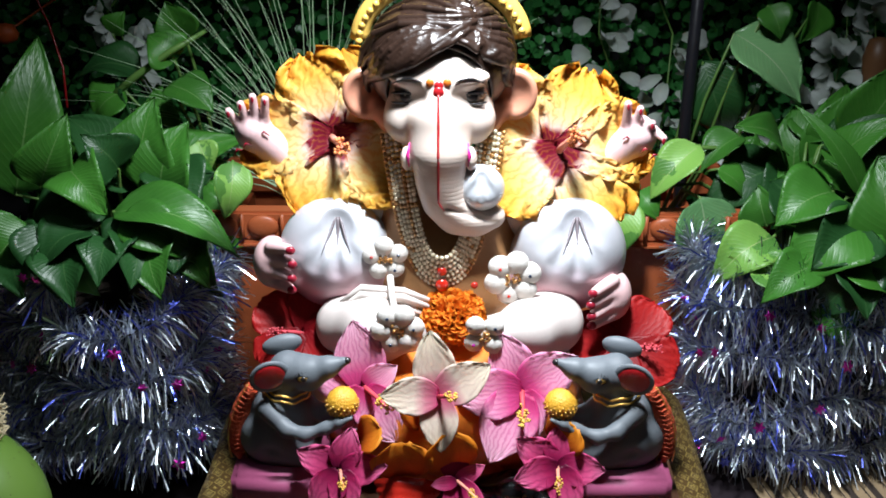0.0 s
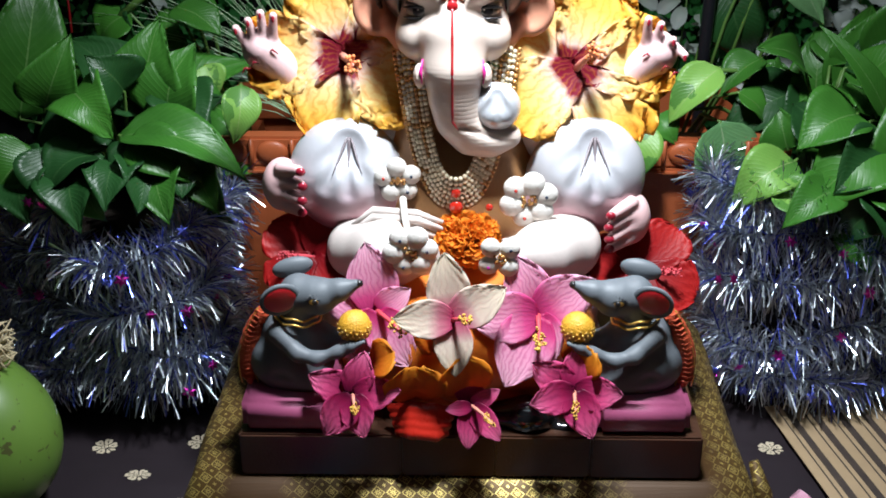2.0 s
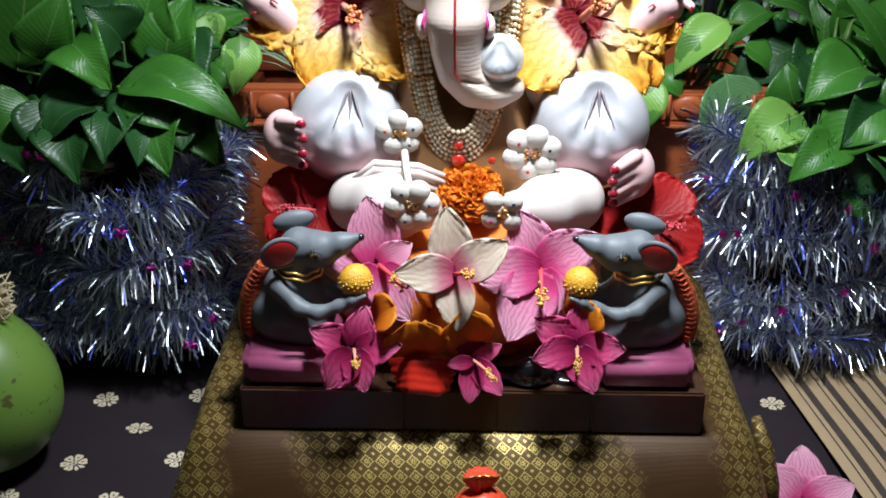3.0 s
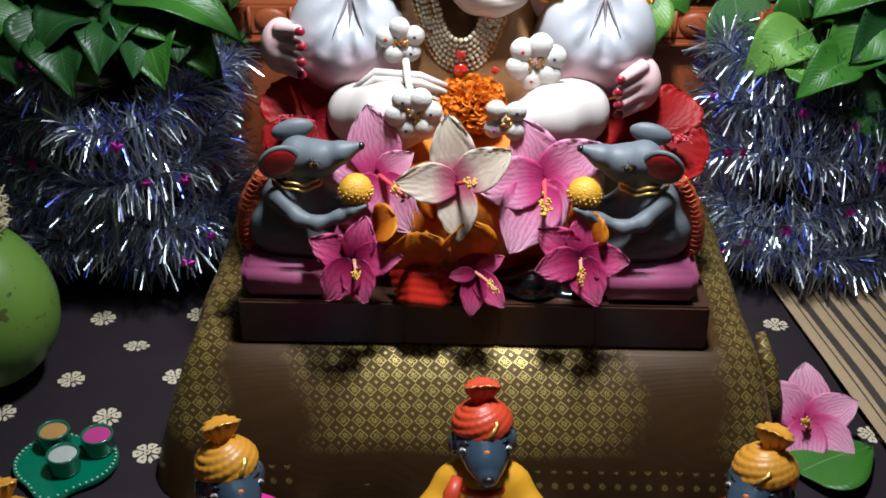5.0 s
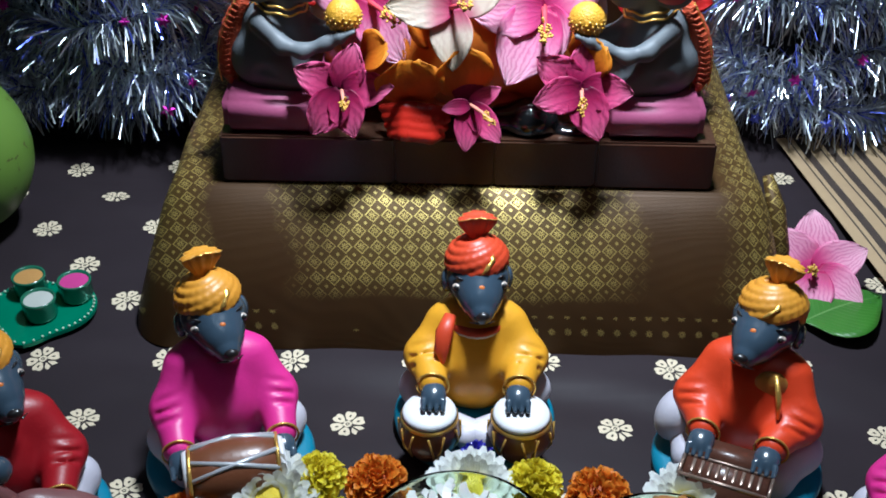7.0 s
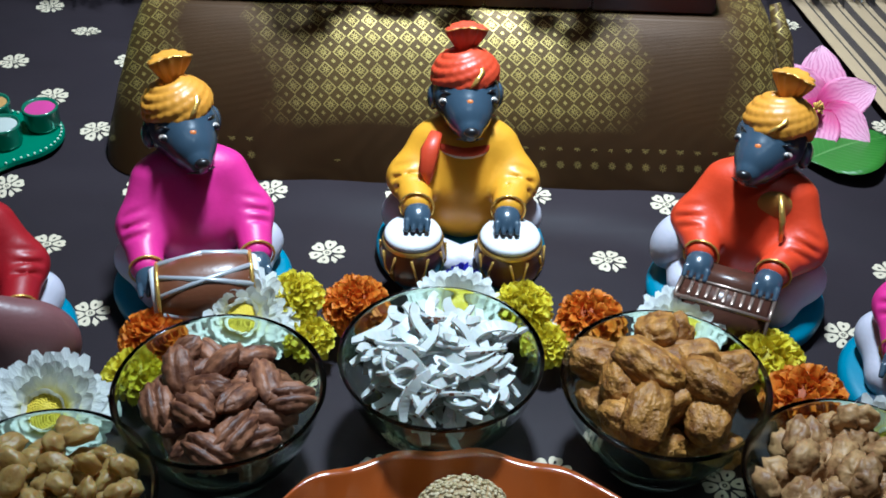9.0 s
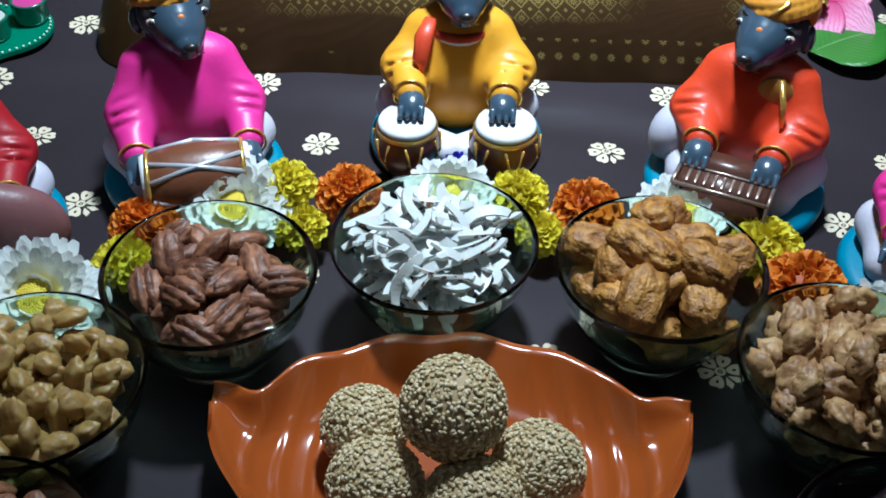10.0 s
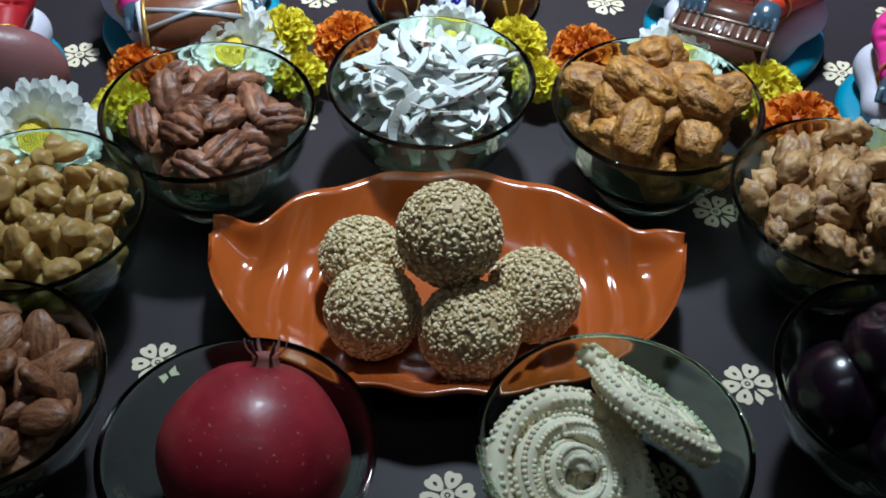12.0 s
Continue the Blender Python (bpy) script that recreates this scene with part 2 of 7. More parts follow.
# ---- modelling by blended solids ----
def sdf_mesh(prims, res, k):
    """prims: ("e", centre, radii, degrees) and ("c", a, b, ra, rb); a leading "-" carves. Blended over the width k. Gives vertices and quads."""
    lo, hi = np.full(3, 1e9), np.full(3, -1e9)
    boxes = []
    widths = [q[-1]["k"] if isinstance(q[-1], dict) else k for q in prims]
    prims = [q[:-1] if isinstance(q[-1], dict) else q for q in prims]
    for q in prims:
        if q[0][-1] == "e":
            r = max(q[2])
            a, b = np.array(q[1]) - r, np.array(q[1]) + r
        else:
            a = np.minimum(np.array(q[1]) - q[3], np.array(q[2]) - q[4])
            b = np.maximum(np.array(q[1]) + q[3], np.array(q[2]) + q[4])
        boxes.append((a, b))
        if q[0][0] != "-":
            lo, hi = np.minimum(lo, a), np.maximum(hi, b)
    lo, hi = lo - 3 * res, hi + 3 * res
    n = np.ceil((hi - lo) / res).astype(int) + 1
    field = np.full(n, 1.0, dtype=np.float32)
    axes = [lo[i] + res * np.arange(n[i]) for i in range(3)]
    for q, (a, b), k in zip(prims, boxes, widths):
        i0 = np.clip(np.floor((a - k - 2 * res - lo) / res).astype(int), 0, n - 1)
        i1 = np.clip(np.ceil((b + k + 2 * res - lo) / res).astype(int) + 1, 1, n)
        if (i1 <= i0).any():
            continue
        sl = tuple(slice(i0[i], i1[i]) for i in range(3))
        x, y, z = np.meshgrid(*[axes[i][sl[i]] for i in range(3)], indexing="ij")
        p = np.stack([x, y, z], -1).astype(np.float32)
        if q[0][-1] == "e":
            p = p - np.array(q[1], dtype=np.float32)
            if len(q) > 3:
                p = p @ np.array(Euler([radians(v) for v in q[3]]).to_matrix(), dtype=np.float32)
            r = np.array(q[2], dtype=np.float32)
            k0 = np.sqrt(((p / r) ** 2).sum(-1))
            k1 = np.sqrt(((p / (r * r)) ** 2).sum(-1)) + 1e-9
            d = k0 * (k0 - 1) / k1
        else:
            a, b = np.array(q[1], dtype=np.float32), np.array(q[2], dtype=np.float32)
            ab = b - a
            t = np.clip(((p - a) @ ab) / max(float(ab @ ab), 1e-12), 0, 1)
            d = np.sqrt(((p - a - t[..., None] * ab) ** 2).sum(-1)) - (q[3] + t * (q[4] - q[3]))
        cur = field[sl]
        if q[0][0] == "-":
            h = np.maximum(k - np.abs(cur + d), 0) / k
            field[sl] = np.maximum(cur, -d) + h * h * k / 4
        else:
            h = np.maximum(k - np.abs(cur - d), 0) / k
            field[sl] = np.minimum(cur, d) - h * h * k / 4
    neg = field < 0
    c = [neg[dx:n[0] - 1 + dx, dy:n[1] - 1 + dy, dz:n[2] - 1 + dz] for dx in (0, 1) for dy in (0, 1) for dz in (0, 1)]
    some, every = c[0].copy(), c[0].copy()
    for q in c[1:]:
        some |= q
        every &= q
    mixed = some & ~every
    cells = np.argwhere(mixed)
    index = np.full(mixed.shape, -1, dtype=np.int64)
    index[mixed] = np.arange(len(cells))
    corner = [(dx, dy, dz) for dx in (0, 1) for dy in (0, 1) for dz in (0, 1)]
    val = [field[cells[:, 0] + o[0], cells[:, 1] + o[1], cells[:, 2] + o[2]] for o in corner]
    total, count = np.zeros((len(cells), 3)), np.zeros(len(cells))
    for i in range(8):
        for j in range(i + 1, 8):
            oi, oj = np.array(corner[i]), np.array(corner[j])
            if np.abs(oi - oj).sum() != 1:
                continue
            cut = (val[i] < 0) != (val[j] < 0)
            t = np.where(cut, val[i] / np.where(cut, val[i] - val[j], 1), 0)
            total += np.where(cut[:, None], oi + t[:, None] * (oj - oi), 0)
            count += cut
    verts = lo + res * (cells + total / count[:, None])
    quads = []
    for ax in range(3):
        o1, o2 = (ax + 1) % 3, (ax + 2) % 3
        s0, s1 = [slice(0, n[i] - 1) for i in range(3)], [slice(0, n[i] - 1) for i in range(3)]
        s1[ax] = slice(1, n[ax])
        for s in (s0, s1):
            s[o1], s[o2] = slice(1, n[o1] - 1), slice(1, n[o2] - 1)
        a, b = neg[tuple(s0)], neg[tuple(s1)]
        e = np.argwhere(a != b)
        start = a[a != b]
        e = e + np.array([1 if i != ax else 0 for i in range(3)])
        u, w = np.eye(3, dtype=int)[o1], np.eye(3, dtype=int)[o2]
        q = np.stack([index[tuple((e - du * u - dw * w).T)] for du, dw in ((1, 1), (0, 1), (0, 0), (1, 0))], -1)
        q = np.where(start[:, None], q, q[:, ::-1])
        quads.append(q)
    quads = np.concatenate(quads)
    return verts, quads[(quads >= 0).all(1)]


def chain(points, radii):
    """A bent limb: capsules from point to point."""
    return [("c", points[i], points[i + 1], radii[i], radii[i + 1]) for i in range(len(points) - 1)]


def mirror_x(prims, x0):
    """The prims on the other side of the plane x = x0."""
    f = lambda p: (2 * x0 - p[0], p[1], p[2])
    out = []
    for q in prims:
        if q[0][-1] == "e":
            out.append((q[0], f(q[1]), q[2]) + (((q[3][0], -q[3][1], -q[3][2]),) if len(q) > 3 else ()))
        else:
            out.append((q[0], f(q[1]), f(q[2]), q[3], q[4]))
    return out

# ---- materials ----
def skin():
    n = Nodes("ivory_paint")
    x, y, z = n.xyz()
    rings = n.math("SINE", n.math("ADD", n.math("MULTIPLY", z, 900.0), n.math("MULTIPLY", n.noise(40, 3), 5.0)))
    rings = n.math("MULTIPLY", n.math("POWER", n.math("ABSOLUTE", rings), 0.5), n.math("MINIMUM", 1.0, n.math("MAXIMUM", 0.0, n.math("DIVIDE", n.math("SUBTRACT", 0.264, z), 0.02))))
    n.bump(n.math("ADD", n.math("MULTIPLY", rings, 1.0), n.math("MULTIPLY", n.noise(300, 4), 0.1)), 0.16, 0.0010)
    col = n.mix(n.noise(40, 3), (0.60, 0.49, 0.42), (0.67, 0.56, 0.49))
    return n.done(col, 0.36, coat=0.15)


M_SKIN = skin()
M_PEARLY = graded("pearl_paint", 2, 0.110, 0.205, [(0.0, (0.42, 0.12, 0.18)), (0.25, (0.50, 0.29, 0.33)), (0.55, (0.49, 0.49, 0.52))], 0.36, metal=0.15, coat=0.15)
M_LEGS = plain("white_cloth_paint", (0.62, 0.55, 0.51), 0.42, var=0.06, bump=0.05)
M_HAIR = plain("brown_hair_paint", (0.024, 0.0125, 0.0085), 0.34, var=0.6, bump=0.35, coat=0.15)
M_PALM = graded("palm_paint", 2, 0.0, 0.3, [(0.0, (0.72, 0.45, 0.44)), (1.0, (0.76, 0.52, 0.52))], 0.4)
M_GOLD = plain("gold_paint", (0.80, 0.50, 0.12), 0.3, metal=0.75, var=0.2, bscale=300, bump=0.5)
M_REDP = plain("red_paint", (0.45, 0.015, 0.02), 0.3, coat=0.3, var=0.1)
M_MAROON = plain("maroon_nails", (0.30, 0.012, 0.03), 0.3, coat=0.3)
M_BLACK = plain("black_paint", (0.015, 0.013, 0.014), 0.3, coat=0.2)
M_EYE = plain("eye_white", (0.5, 0.42, 0.36), 0.25, coat=0.4)
# skin of the chest; the shade on it is put into the brown colour
M_CHEST = plain("shaded_chest_skin", (0.30, 0.15, 0.06), 0.4, metal=0.2, var=0.3, bump=0.3)
M_SEAT = plain("orange_seat_paint", (0.62, 0.17, 0.02), 0.33, var=0.25, scale=25, coat=0.3)
M_GREY = plain("slate_grey_paint", (0.128, 0.144, 0.160), 0.55, var=0.1, bump=0.08)
M_PINKSLAB = plain("mauve_paint", (0.33, 0.075, 0.16), 0.45, var=0.12)
M_CAPE = plain("rust_knit", (0.50, 0.075, 0.025), 0.6, var=0.3, bscale=900, bump=0.8)
M_YBALL = plain("yellow_sweet_paint", (0.70, 0.36, 0.03), 0.45, var=0.3, bscale=600, bump=1.0)
M_WOOD = plain("dark_plank", (0.055, 0.024, 0.014), 0.30, var=0.35, scale=30, bump=0.25, coat=0.2)


# ---- the elephant-headed idol ----
def idol():
    g = Geo()
    base_at = (-0.018, 0.03, 0.143)

    def blend(prims, res, k, slot):
        v, f = sdf_mesh(prims, res, k)
        g.add(v, f, slot)

    # seat, of orange folds round the idol's foot
    seat = [("e", (-0.015, 0.02, 0.185), (0.115, 0.10, 0.058)), ("e", (-0.015, 0.03, 0.155), (0.12, 0.12, 0.03))]
    for i in range(9):
        a = radians(200 + 140 * i / 8)
        c = (-0.015 + 0.088 * math.cos(a), 0.0 + 0.082 * math.sin(a), 0.195 + 0.008 * (i % 2))
        seat.append(("e", c, (0.030, 0.013, 0.036), (-18, 0, math.degrees(a) + 90)))
    blend(seat, 0.0024, 0.008, 7)
    # body and arms
    body = [("e", (-0.018, 0.055, 0.30), (0.062, 0.048, 0.085)), ("e", (-0.018, 0.045, 0.262), (0.075, 0.055, 0.052))]
    blend(body, 0.0025, 0.02, 8)
    # legs wrapped in white cloth, with folds
    left = chain([(-0.095, -0.005, 0.247), (-0.07, -0.035, 0.257), (-0.043, -0.055, 0.264)], [0.026, 0.024, 0.014])
    right = chain([(0.07, -0.005, 0.251), (0.051, -0.03, 0.257), (0.022, -0.055, 0.265)], [0.027, 0.022, 0.012])
    blend(left + right + [("e", (-0.018, 0.03, 0.235), (0.10, 0.05, 0.03))], 0.002, 0.012, 2)
    for i in range(5):
        p = [Vector((-0.107, -0.01, 0.263)), Vector((-0.081, -0.02, 0.287)), Vector((-0.048, -0.02, 0.285)), Vector((-0.028, -0.02, 0.277))]
        g.tube([q + Vector((0.0, -0.003 * (i % 2), -0.0042 * i)) for q in p], [0.002, 0.0035, 0.003, 0.002], 2, 8)
    # the round forearms with their painted drapery
    for side in (0, 1):
        c = ((-0.106, 0.028, 0.298), (0.086, 0.028, 0.299))[side]
        arms = [("e", c, (0.0465, 0.039, 0.047), (0, -8 + 16 * side, 0)), ("e", (c[0] + (0.014, -0.014)[side], c[1] + 0.01, c[2] - 0.022), (0.047, 0.036, 0.034))]
        top = (c[0] + 0.004, c[1] - 0.022, c[2] + 0.038)
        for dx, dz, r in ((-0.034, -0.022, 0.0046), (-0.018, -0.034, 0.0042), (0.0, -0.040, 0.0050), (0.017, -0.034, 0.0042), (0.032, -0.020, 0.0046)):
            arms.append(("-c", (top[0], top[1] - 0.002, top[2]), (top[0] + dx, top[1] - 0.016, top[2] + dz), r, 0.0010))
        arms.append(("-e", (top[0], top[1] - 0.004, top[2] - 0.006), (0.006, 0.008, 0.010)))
        av, af = sdf_mesh(arms, 0.0016, 0.010)
        g.add(av, af, 1)
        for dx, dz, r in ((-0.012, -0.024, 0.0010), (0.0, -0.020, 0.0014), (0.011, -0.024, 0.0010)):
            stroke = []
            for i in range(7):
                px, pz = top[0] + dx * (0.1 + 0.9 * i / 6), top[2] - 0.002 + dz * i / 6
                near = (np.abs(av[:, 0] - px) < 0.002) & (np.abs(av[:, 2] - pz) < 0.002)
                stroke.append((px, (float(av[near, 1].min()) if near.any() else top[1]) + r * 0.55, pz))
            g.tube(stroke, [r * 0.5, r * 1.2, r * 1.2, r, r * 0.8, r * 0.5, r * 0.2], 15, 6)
        # shoulder
        s = ((-0.060, 0.062, 0.345), (0.026, 0.062, 0.345))[side]
        blend(chain([s, (c[0], c[1] + 0.02, c[2] + 0.012)], [0.026, 0.03]), 0.0025, 0.01, 1)
        # hand that holds it from the outside
        h = ((-0.157, 0.018, 0.293), (0.121, 0.012, 0.268))[side]
        sx = (1, -1)[side]
        pal = [("e", h, (0.016, 0.018, 0.022))]
        for i in range(4):
            a = (h[0] + sx * 0.002, h[1] - 0.012, h[2] + 0.018 - 0.010 * i)
            b = (h[0] + sx * (0.018 - 0.001 * abs(i - 1)), h[1] - 0.026 + 0.004 * (i == 3), a[2] + (0.004 - 0.002 * i, -0.004)[side])
            pal.append(("c", a, b, 0.0058, 0.0042))
            g.ball((b[0] + sx * 0.0022, b[1] - 0.003, b[2]), (0.0042, 0.0028, 0.0036), 6, 10, 6)
        blend(pal, 0.0013, 0.0035, 5)
        # raised hand behind the flower
        w = ((-0.172, 0.052, 0.394), (0.139, 0.05, 0.392))[side]
        sx = (-1, 1)[side]
        up = [("e", w, (0.016, 0.009, 0.018)), ("c", w, (w[0] - sx * 0.04, w[1] + 0.02, w[2] - 0.045), 0.013, 0.018)]
        for i in range(4):
            a = (w[0] + sx * (-0.010 + 0.0075 * i), w[1] - 0.003, w[2] + 0.012 - 0.002 * i)
            b = (a[0] + sx * (-0.002 + 0.0024 * i) + 0.002 * side, a[1] - 0.006, a[2] + 0.021 - 0.004 * abs(i - 1) - (0.006 * i * side))
            up.append(("c", a, b, 0.0038, 0.0032))
            g.ball((b[0], b[1] - 0.0026, b[2] - 0.002), (0.0014, 0.0010, 0.0030), 6, 8, 6)
            g.tube([(a[0] - 0.003, a[1] - 0.0068, a[2] - 0.012 - 0.004 * i), (a[0], a[1] - 0.0085, a[2] - 0.009 - 0.003 * i), (a[0] + 0.004, a[1] - 0.0068, a[2] - 0.013 - 0.002 * i)], [0.0004, 0.0010, 0.0004], 6, 5)
        blend(up, 0.0013, 0.003, 5)
    # head, trunk and cheeks
    x0 = -0.0205
    head = [("e", (x0, 0.05, 0.436), (0.046, 0.044, 0.046)), ("e", (x0, 0.038, 0.447), (0.041, 0.042, 0.032))]
    for sx in (-1, 1):
        head += [("e", (x0 + sx * 0.0255, 0.022, 0.4145), (0.0185, 0.021, 0.020)), ("e", (x0 + sx * 0.022, 0.009, 0.4480), (0.017, 0.009, 0.0055), (0, -sx * 12, 0))]
    head += chain([(x0, 0.012, 0.440), (x0, 0.004, 0.418), (x0 + 0.0005, -0.002, 0.395), (x0 + 0.001, -0.002, 0.372), (-0.016, 0.0, 0.355), (-0.006, 0.002, 0.3425), (0.008, 0.002, 0.3385), (0.022, 0.002, 0.3405)],
                  [0.0165, 0.0215, 0.0215, 0.0172, 0.0160, 0.0150, 0.0125, 0.0098])
    for sx in (-1, 1):
        head.append(("-e", (x0 + sx * 0.0250, -0.004, 0.4365), (0.0140, 0.0058, 0.0072), (0, sx * 8, 0), {"k": 0.007}))
    head.append(("-c", (-0.014, -0.0165, 0.3535), (0.027, -0.0085, 0.3375), 0.0014, 0.0010, {"k": 0.003}))
    hv, hf = sdf_mesh(head, 0.0014, 0.009)
    g.add(hv, hf, 0)

    def skin_y(x, z):
        """How far forward the face reaches at x, z."""
        near = (np.abs(hv[:, 0] - x) < 0.0016) & (np.abs(hv[:, 2] - z) < 0.0016)
        return float(hv[near, 1].min()) if near.any() else 0.02

    for sx in (-1, 1):
        x = x0 + sx * 0.0245
        yb = skin_y(x, 0.4365)
        g.ball((x, yb + 0.0050, 0.4360), (0.0105, 0.0062, 0.0052), 9, 16, 10)
        g.ball((x, yb + 0.0008, 0.4362), (0.0058, 0.0028, 0.0046), 10, 12, 8)
        g.ball((x - 0.0012, yb - 0.0016, 0.4378), 0.0008, 9, 6, 5)
        g.ball((x, yb + 0.0066, 0.4398), (0.0115, 0.0075, 0.0036), 0, 16, 10)
        arc = [(x + sx * (-0.0110 + 0.0046 * i), 0, 0.4362 + 0.0022 * math.sin(math.pi * i / 5) + 0.0005 * i) for i in range(6)]
        g.tube([(q[0], yb - 0.0014 + 0.0006 * abs(i - 2.5) ** 1.5, q[2]) for i, q in enumerate(arc)], [0.0004, 0.0010, 0.0013, 0.0014, 0.0012, 0.0004], 10, 6)
        g.tube([(q[0], yb - 0.0006 + 0.0006 * abs(i - 2.5) ** 1.5, 0.4338 - (q[2] - 0.4362) * 0.9) for i, q in enumerate(arc)], [0.0004, 0.0007, 0.0009, 0.0010, 0.0009, 0.0004], 10, 6)
        brow = [(x + sx * (-0.012 + 0.0046 * i), 0, 0.4495 + 0.0040 * math.sin(math.pi * i / 5) - 0.0006 * i) for i in range(6)]
        g.tube([(p[0], skin_y(p[0], p[2]) - 0.0001, p[2]) for p in brow], [0.0003, 0.0007, 0.0010, 0.0010, 0.0007, 0.0003], 10, 6)
        # tusk with a pink edge, and ear
        g.ball((x0 + sx * 0.0245, -0.004, 0.390), (0.0050, 0.008, 0.0095), 0, 12, 8)
        g.tube([(x0 + sx * 0.0222, -0.0085, 0.404), (x0 + sx * 0.0236, -0.0118, 0.395), (x0 + sx * 0.0226, -0.0125, 0.386)], [0.0006, 0.0014, 0.0006], 11, 6)
        e = (x0 + sx * 0.0585, 0.048, 0.427)
        ear = [("e", e, (0.0200, 0.008, 0.0225), (0, sx * 30, -sx * 25)), ("-e", (e[0] + sx * 0.001, e[1] - 0.009, e[2] + 0.001), (0.0140, 0.0080, 0.0165), (0, sx * 30, -sx * 25)),
               ("c", (e[0] - sx * 0.012, e[1], e[2] - 0.012), (x0 + sx * 0.038, 0.045, 0.408), 0.011, 0.013)]
        blend(ear, 0.0013, 0.004, 4)
    # forehead mark and the red line down the trunk
    for dx, dz, r, s in ((-0.0065, 0.0022, 0.0032, 12), (0.0065, 0.0022, 0.0032, 12), (0.0, 0.0, 0.0036, 3), (0.0, -0.0045, 0.0042, 3)):
        g.ball((x0 + dx, skin_y(x0 + dx, 0.4475 + dz), 0.4475 + dz), (r, 0.0018, r), s, 12, 8)
    line = [(x0, 0.443 - 0.0035 * i) for i in range(25)] + [(-0.019, 0.3565), (-0.016, 0.3520)]
    line = [(x, skin_y(x, z), z) for x, z in line]
    g.tube(line, [0.0010] * 25 + [0.0008, 0.0004], 3, 8)
    # small silver sweet held by the trunk
    c = (0.012, 0.002, 0.364)
    ball = [("e", c, (0.0190, 0.018, 0.0185))]
    for dx in (-0.013, -0.006, 0.001, 0.008, 0.014):
        ball.append(("-c", (c[0] + 0.001, c[1] - 0.013, c[2] + 0.014), (c[0] + dx, c[1] - 0.018, c[2] - 0.004), 0.0026, 0.0006))
    blend(ball, 0.0012, 0.004, 13)
    # hair: waved locks swept to both sides from a parting
    hc, hr = Vector((-0.021, 0.055, 0.452)), Vector((0.0605, 0.0600, 0.0520))

    def towards(p):
        return Vector([(p[i] - hc[i]) / hr[i] for i in range(3)]).normalized()

    def along(stops, t):
        t *= len(stops) - 1
        i = min(int(t), len(stops) - 2)
        return Vector(stops[i]).lerp(Vector(stops[i + 1]), t - i)

    cap = [("e", tuple(hc), tuple(hr * 0.955)), ("-e", (x0, -0.012, 0.424), (0.0475, 0.066, 0.0510), {"k": 0.003}), ("-e", (x0, 0.05, 0.40), (0.08, 0.08, 0.028), {"k": 0.003})]
    rnd = random.Random(12)
    for count, starts, ends in ((24, ((0.013, -0.004, 0.4775), (0.011, 0.010, 0.490), (0.0, 0.05, 0.505)), ((-0.0700, 0.028, 0.4570), (-0.078, 0.035, 0.436), (-0.083, 0.05, 0.428), (-0.080, 0.09, 0.44), (-0.05, 0.115, 0.46))),
                               (18, ((0.015, -0.003, 0.4775), (0.013, 0.010, 0.490), (0.002, 0.05, 0.505)), ((0.0290, 0.020, 0.4640), (0.037, 0.030, 0.441), (0.041, 0.05, 0.434), (0.036, 0.09, 0.45), (0.01, 0.115, 0.47)))):
        for i in range(count):
            ds, de = towards(along(starts, i / (count - 1))), towards(along(ends, i / (count - 1)))
            side, ph = ds.cross(de).normalized(), rnd.uniform(0, 1.2) + i * 0.35
            pts = []
            for j in range(12):
                t = j / 11
                rise = Vector((0, 0, 0.30 * math.sin(math.pi * t) ** 0.6 * max(0.0, 1 - i / 10.0) * (count == 24)))
                d = (ds.lerp(de, t) + rise + side * 0.055 * math.sin(t * 8.5 + ph)).normalized()
                k = 1.0 + 0.034 * math.sin(t * 8.5 + ph + 1.2)
                pts.append((hc.x + d.x * hr.x * k, hc.y + d.y * hr.y * k, hc.z + d.z * hr.z * k))
            r = rnd.uniform(0.0024, 0.0034)
            cap += chain(pts, [r * (0.55 + 0.6 * math.sin(math.pi * (0.12 + 0.8 * j / 11))) for j in range(12)])
    blend(cap, 0.0009, 0.0006, 14)
    # gilded crown ring behind the hair
    ring = [(-0.020 + 0.066 * math.cos(a), 0.075, 0.462 + 0.052 * math.sin(a)) for a in np.linspace(0.1, math.pi - 0.05, 25)]
    g.tube(ring, 0.008, 4, 10)
    for q in ring[1::1]:
        g.ball((q[0] * 1.0, q[1] - 0.007, q[2]), 0.003, 4, 8, 6)
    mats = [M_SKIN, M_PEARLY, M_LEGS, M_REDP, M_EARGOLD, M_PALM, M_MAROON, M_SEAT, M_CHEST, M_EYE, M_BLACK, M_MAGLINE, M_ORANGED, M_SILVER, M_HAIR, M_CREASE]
    return thing("idol", g, mats, "glossy painted clay elephant-headed idol seated on an orange base", "statue", loc=base_at)


M_EARGOLD = graded("ear_and_gilding", 2, 0.24, 0.36, [(0.0, (0.55, 0.25, 0.16)), (0.62, (0.55, 0.25, 0.16)), (0.68, (0.75, 0.48, 0.10))], 0.35)
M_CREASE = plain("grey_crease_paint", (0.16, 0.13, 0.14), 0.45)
M_MAGLINE = plain("magenta_paint", (0.55, 0.02, 0.22), 0.4)
M_ORANGED = plain("orange_dot_paint", (0.65, 0.17, 0.02), 0.4)
M_SILVER = graded("silver_pouch_paint", 0, -0.2, 0.2, [(0.0, (0.46, 0.48, 0.51)), (1.0, (0.54, 0.55, 0.58))], 0.34, metal=0.3, coat=0.2)
idol()


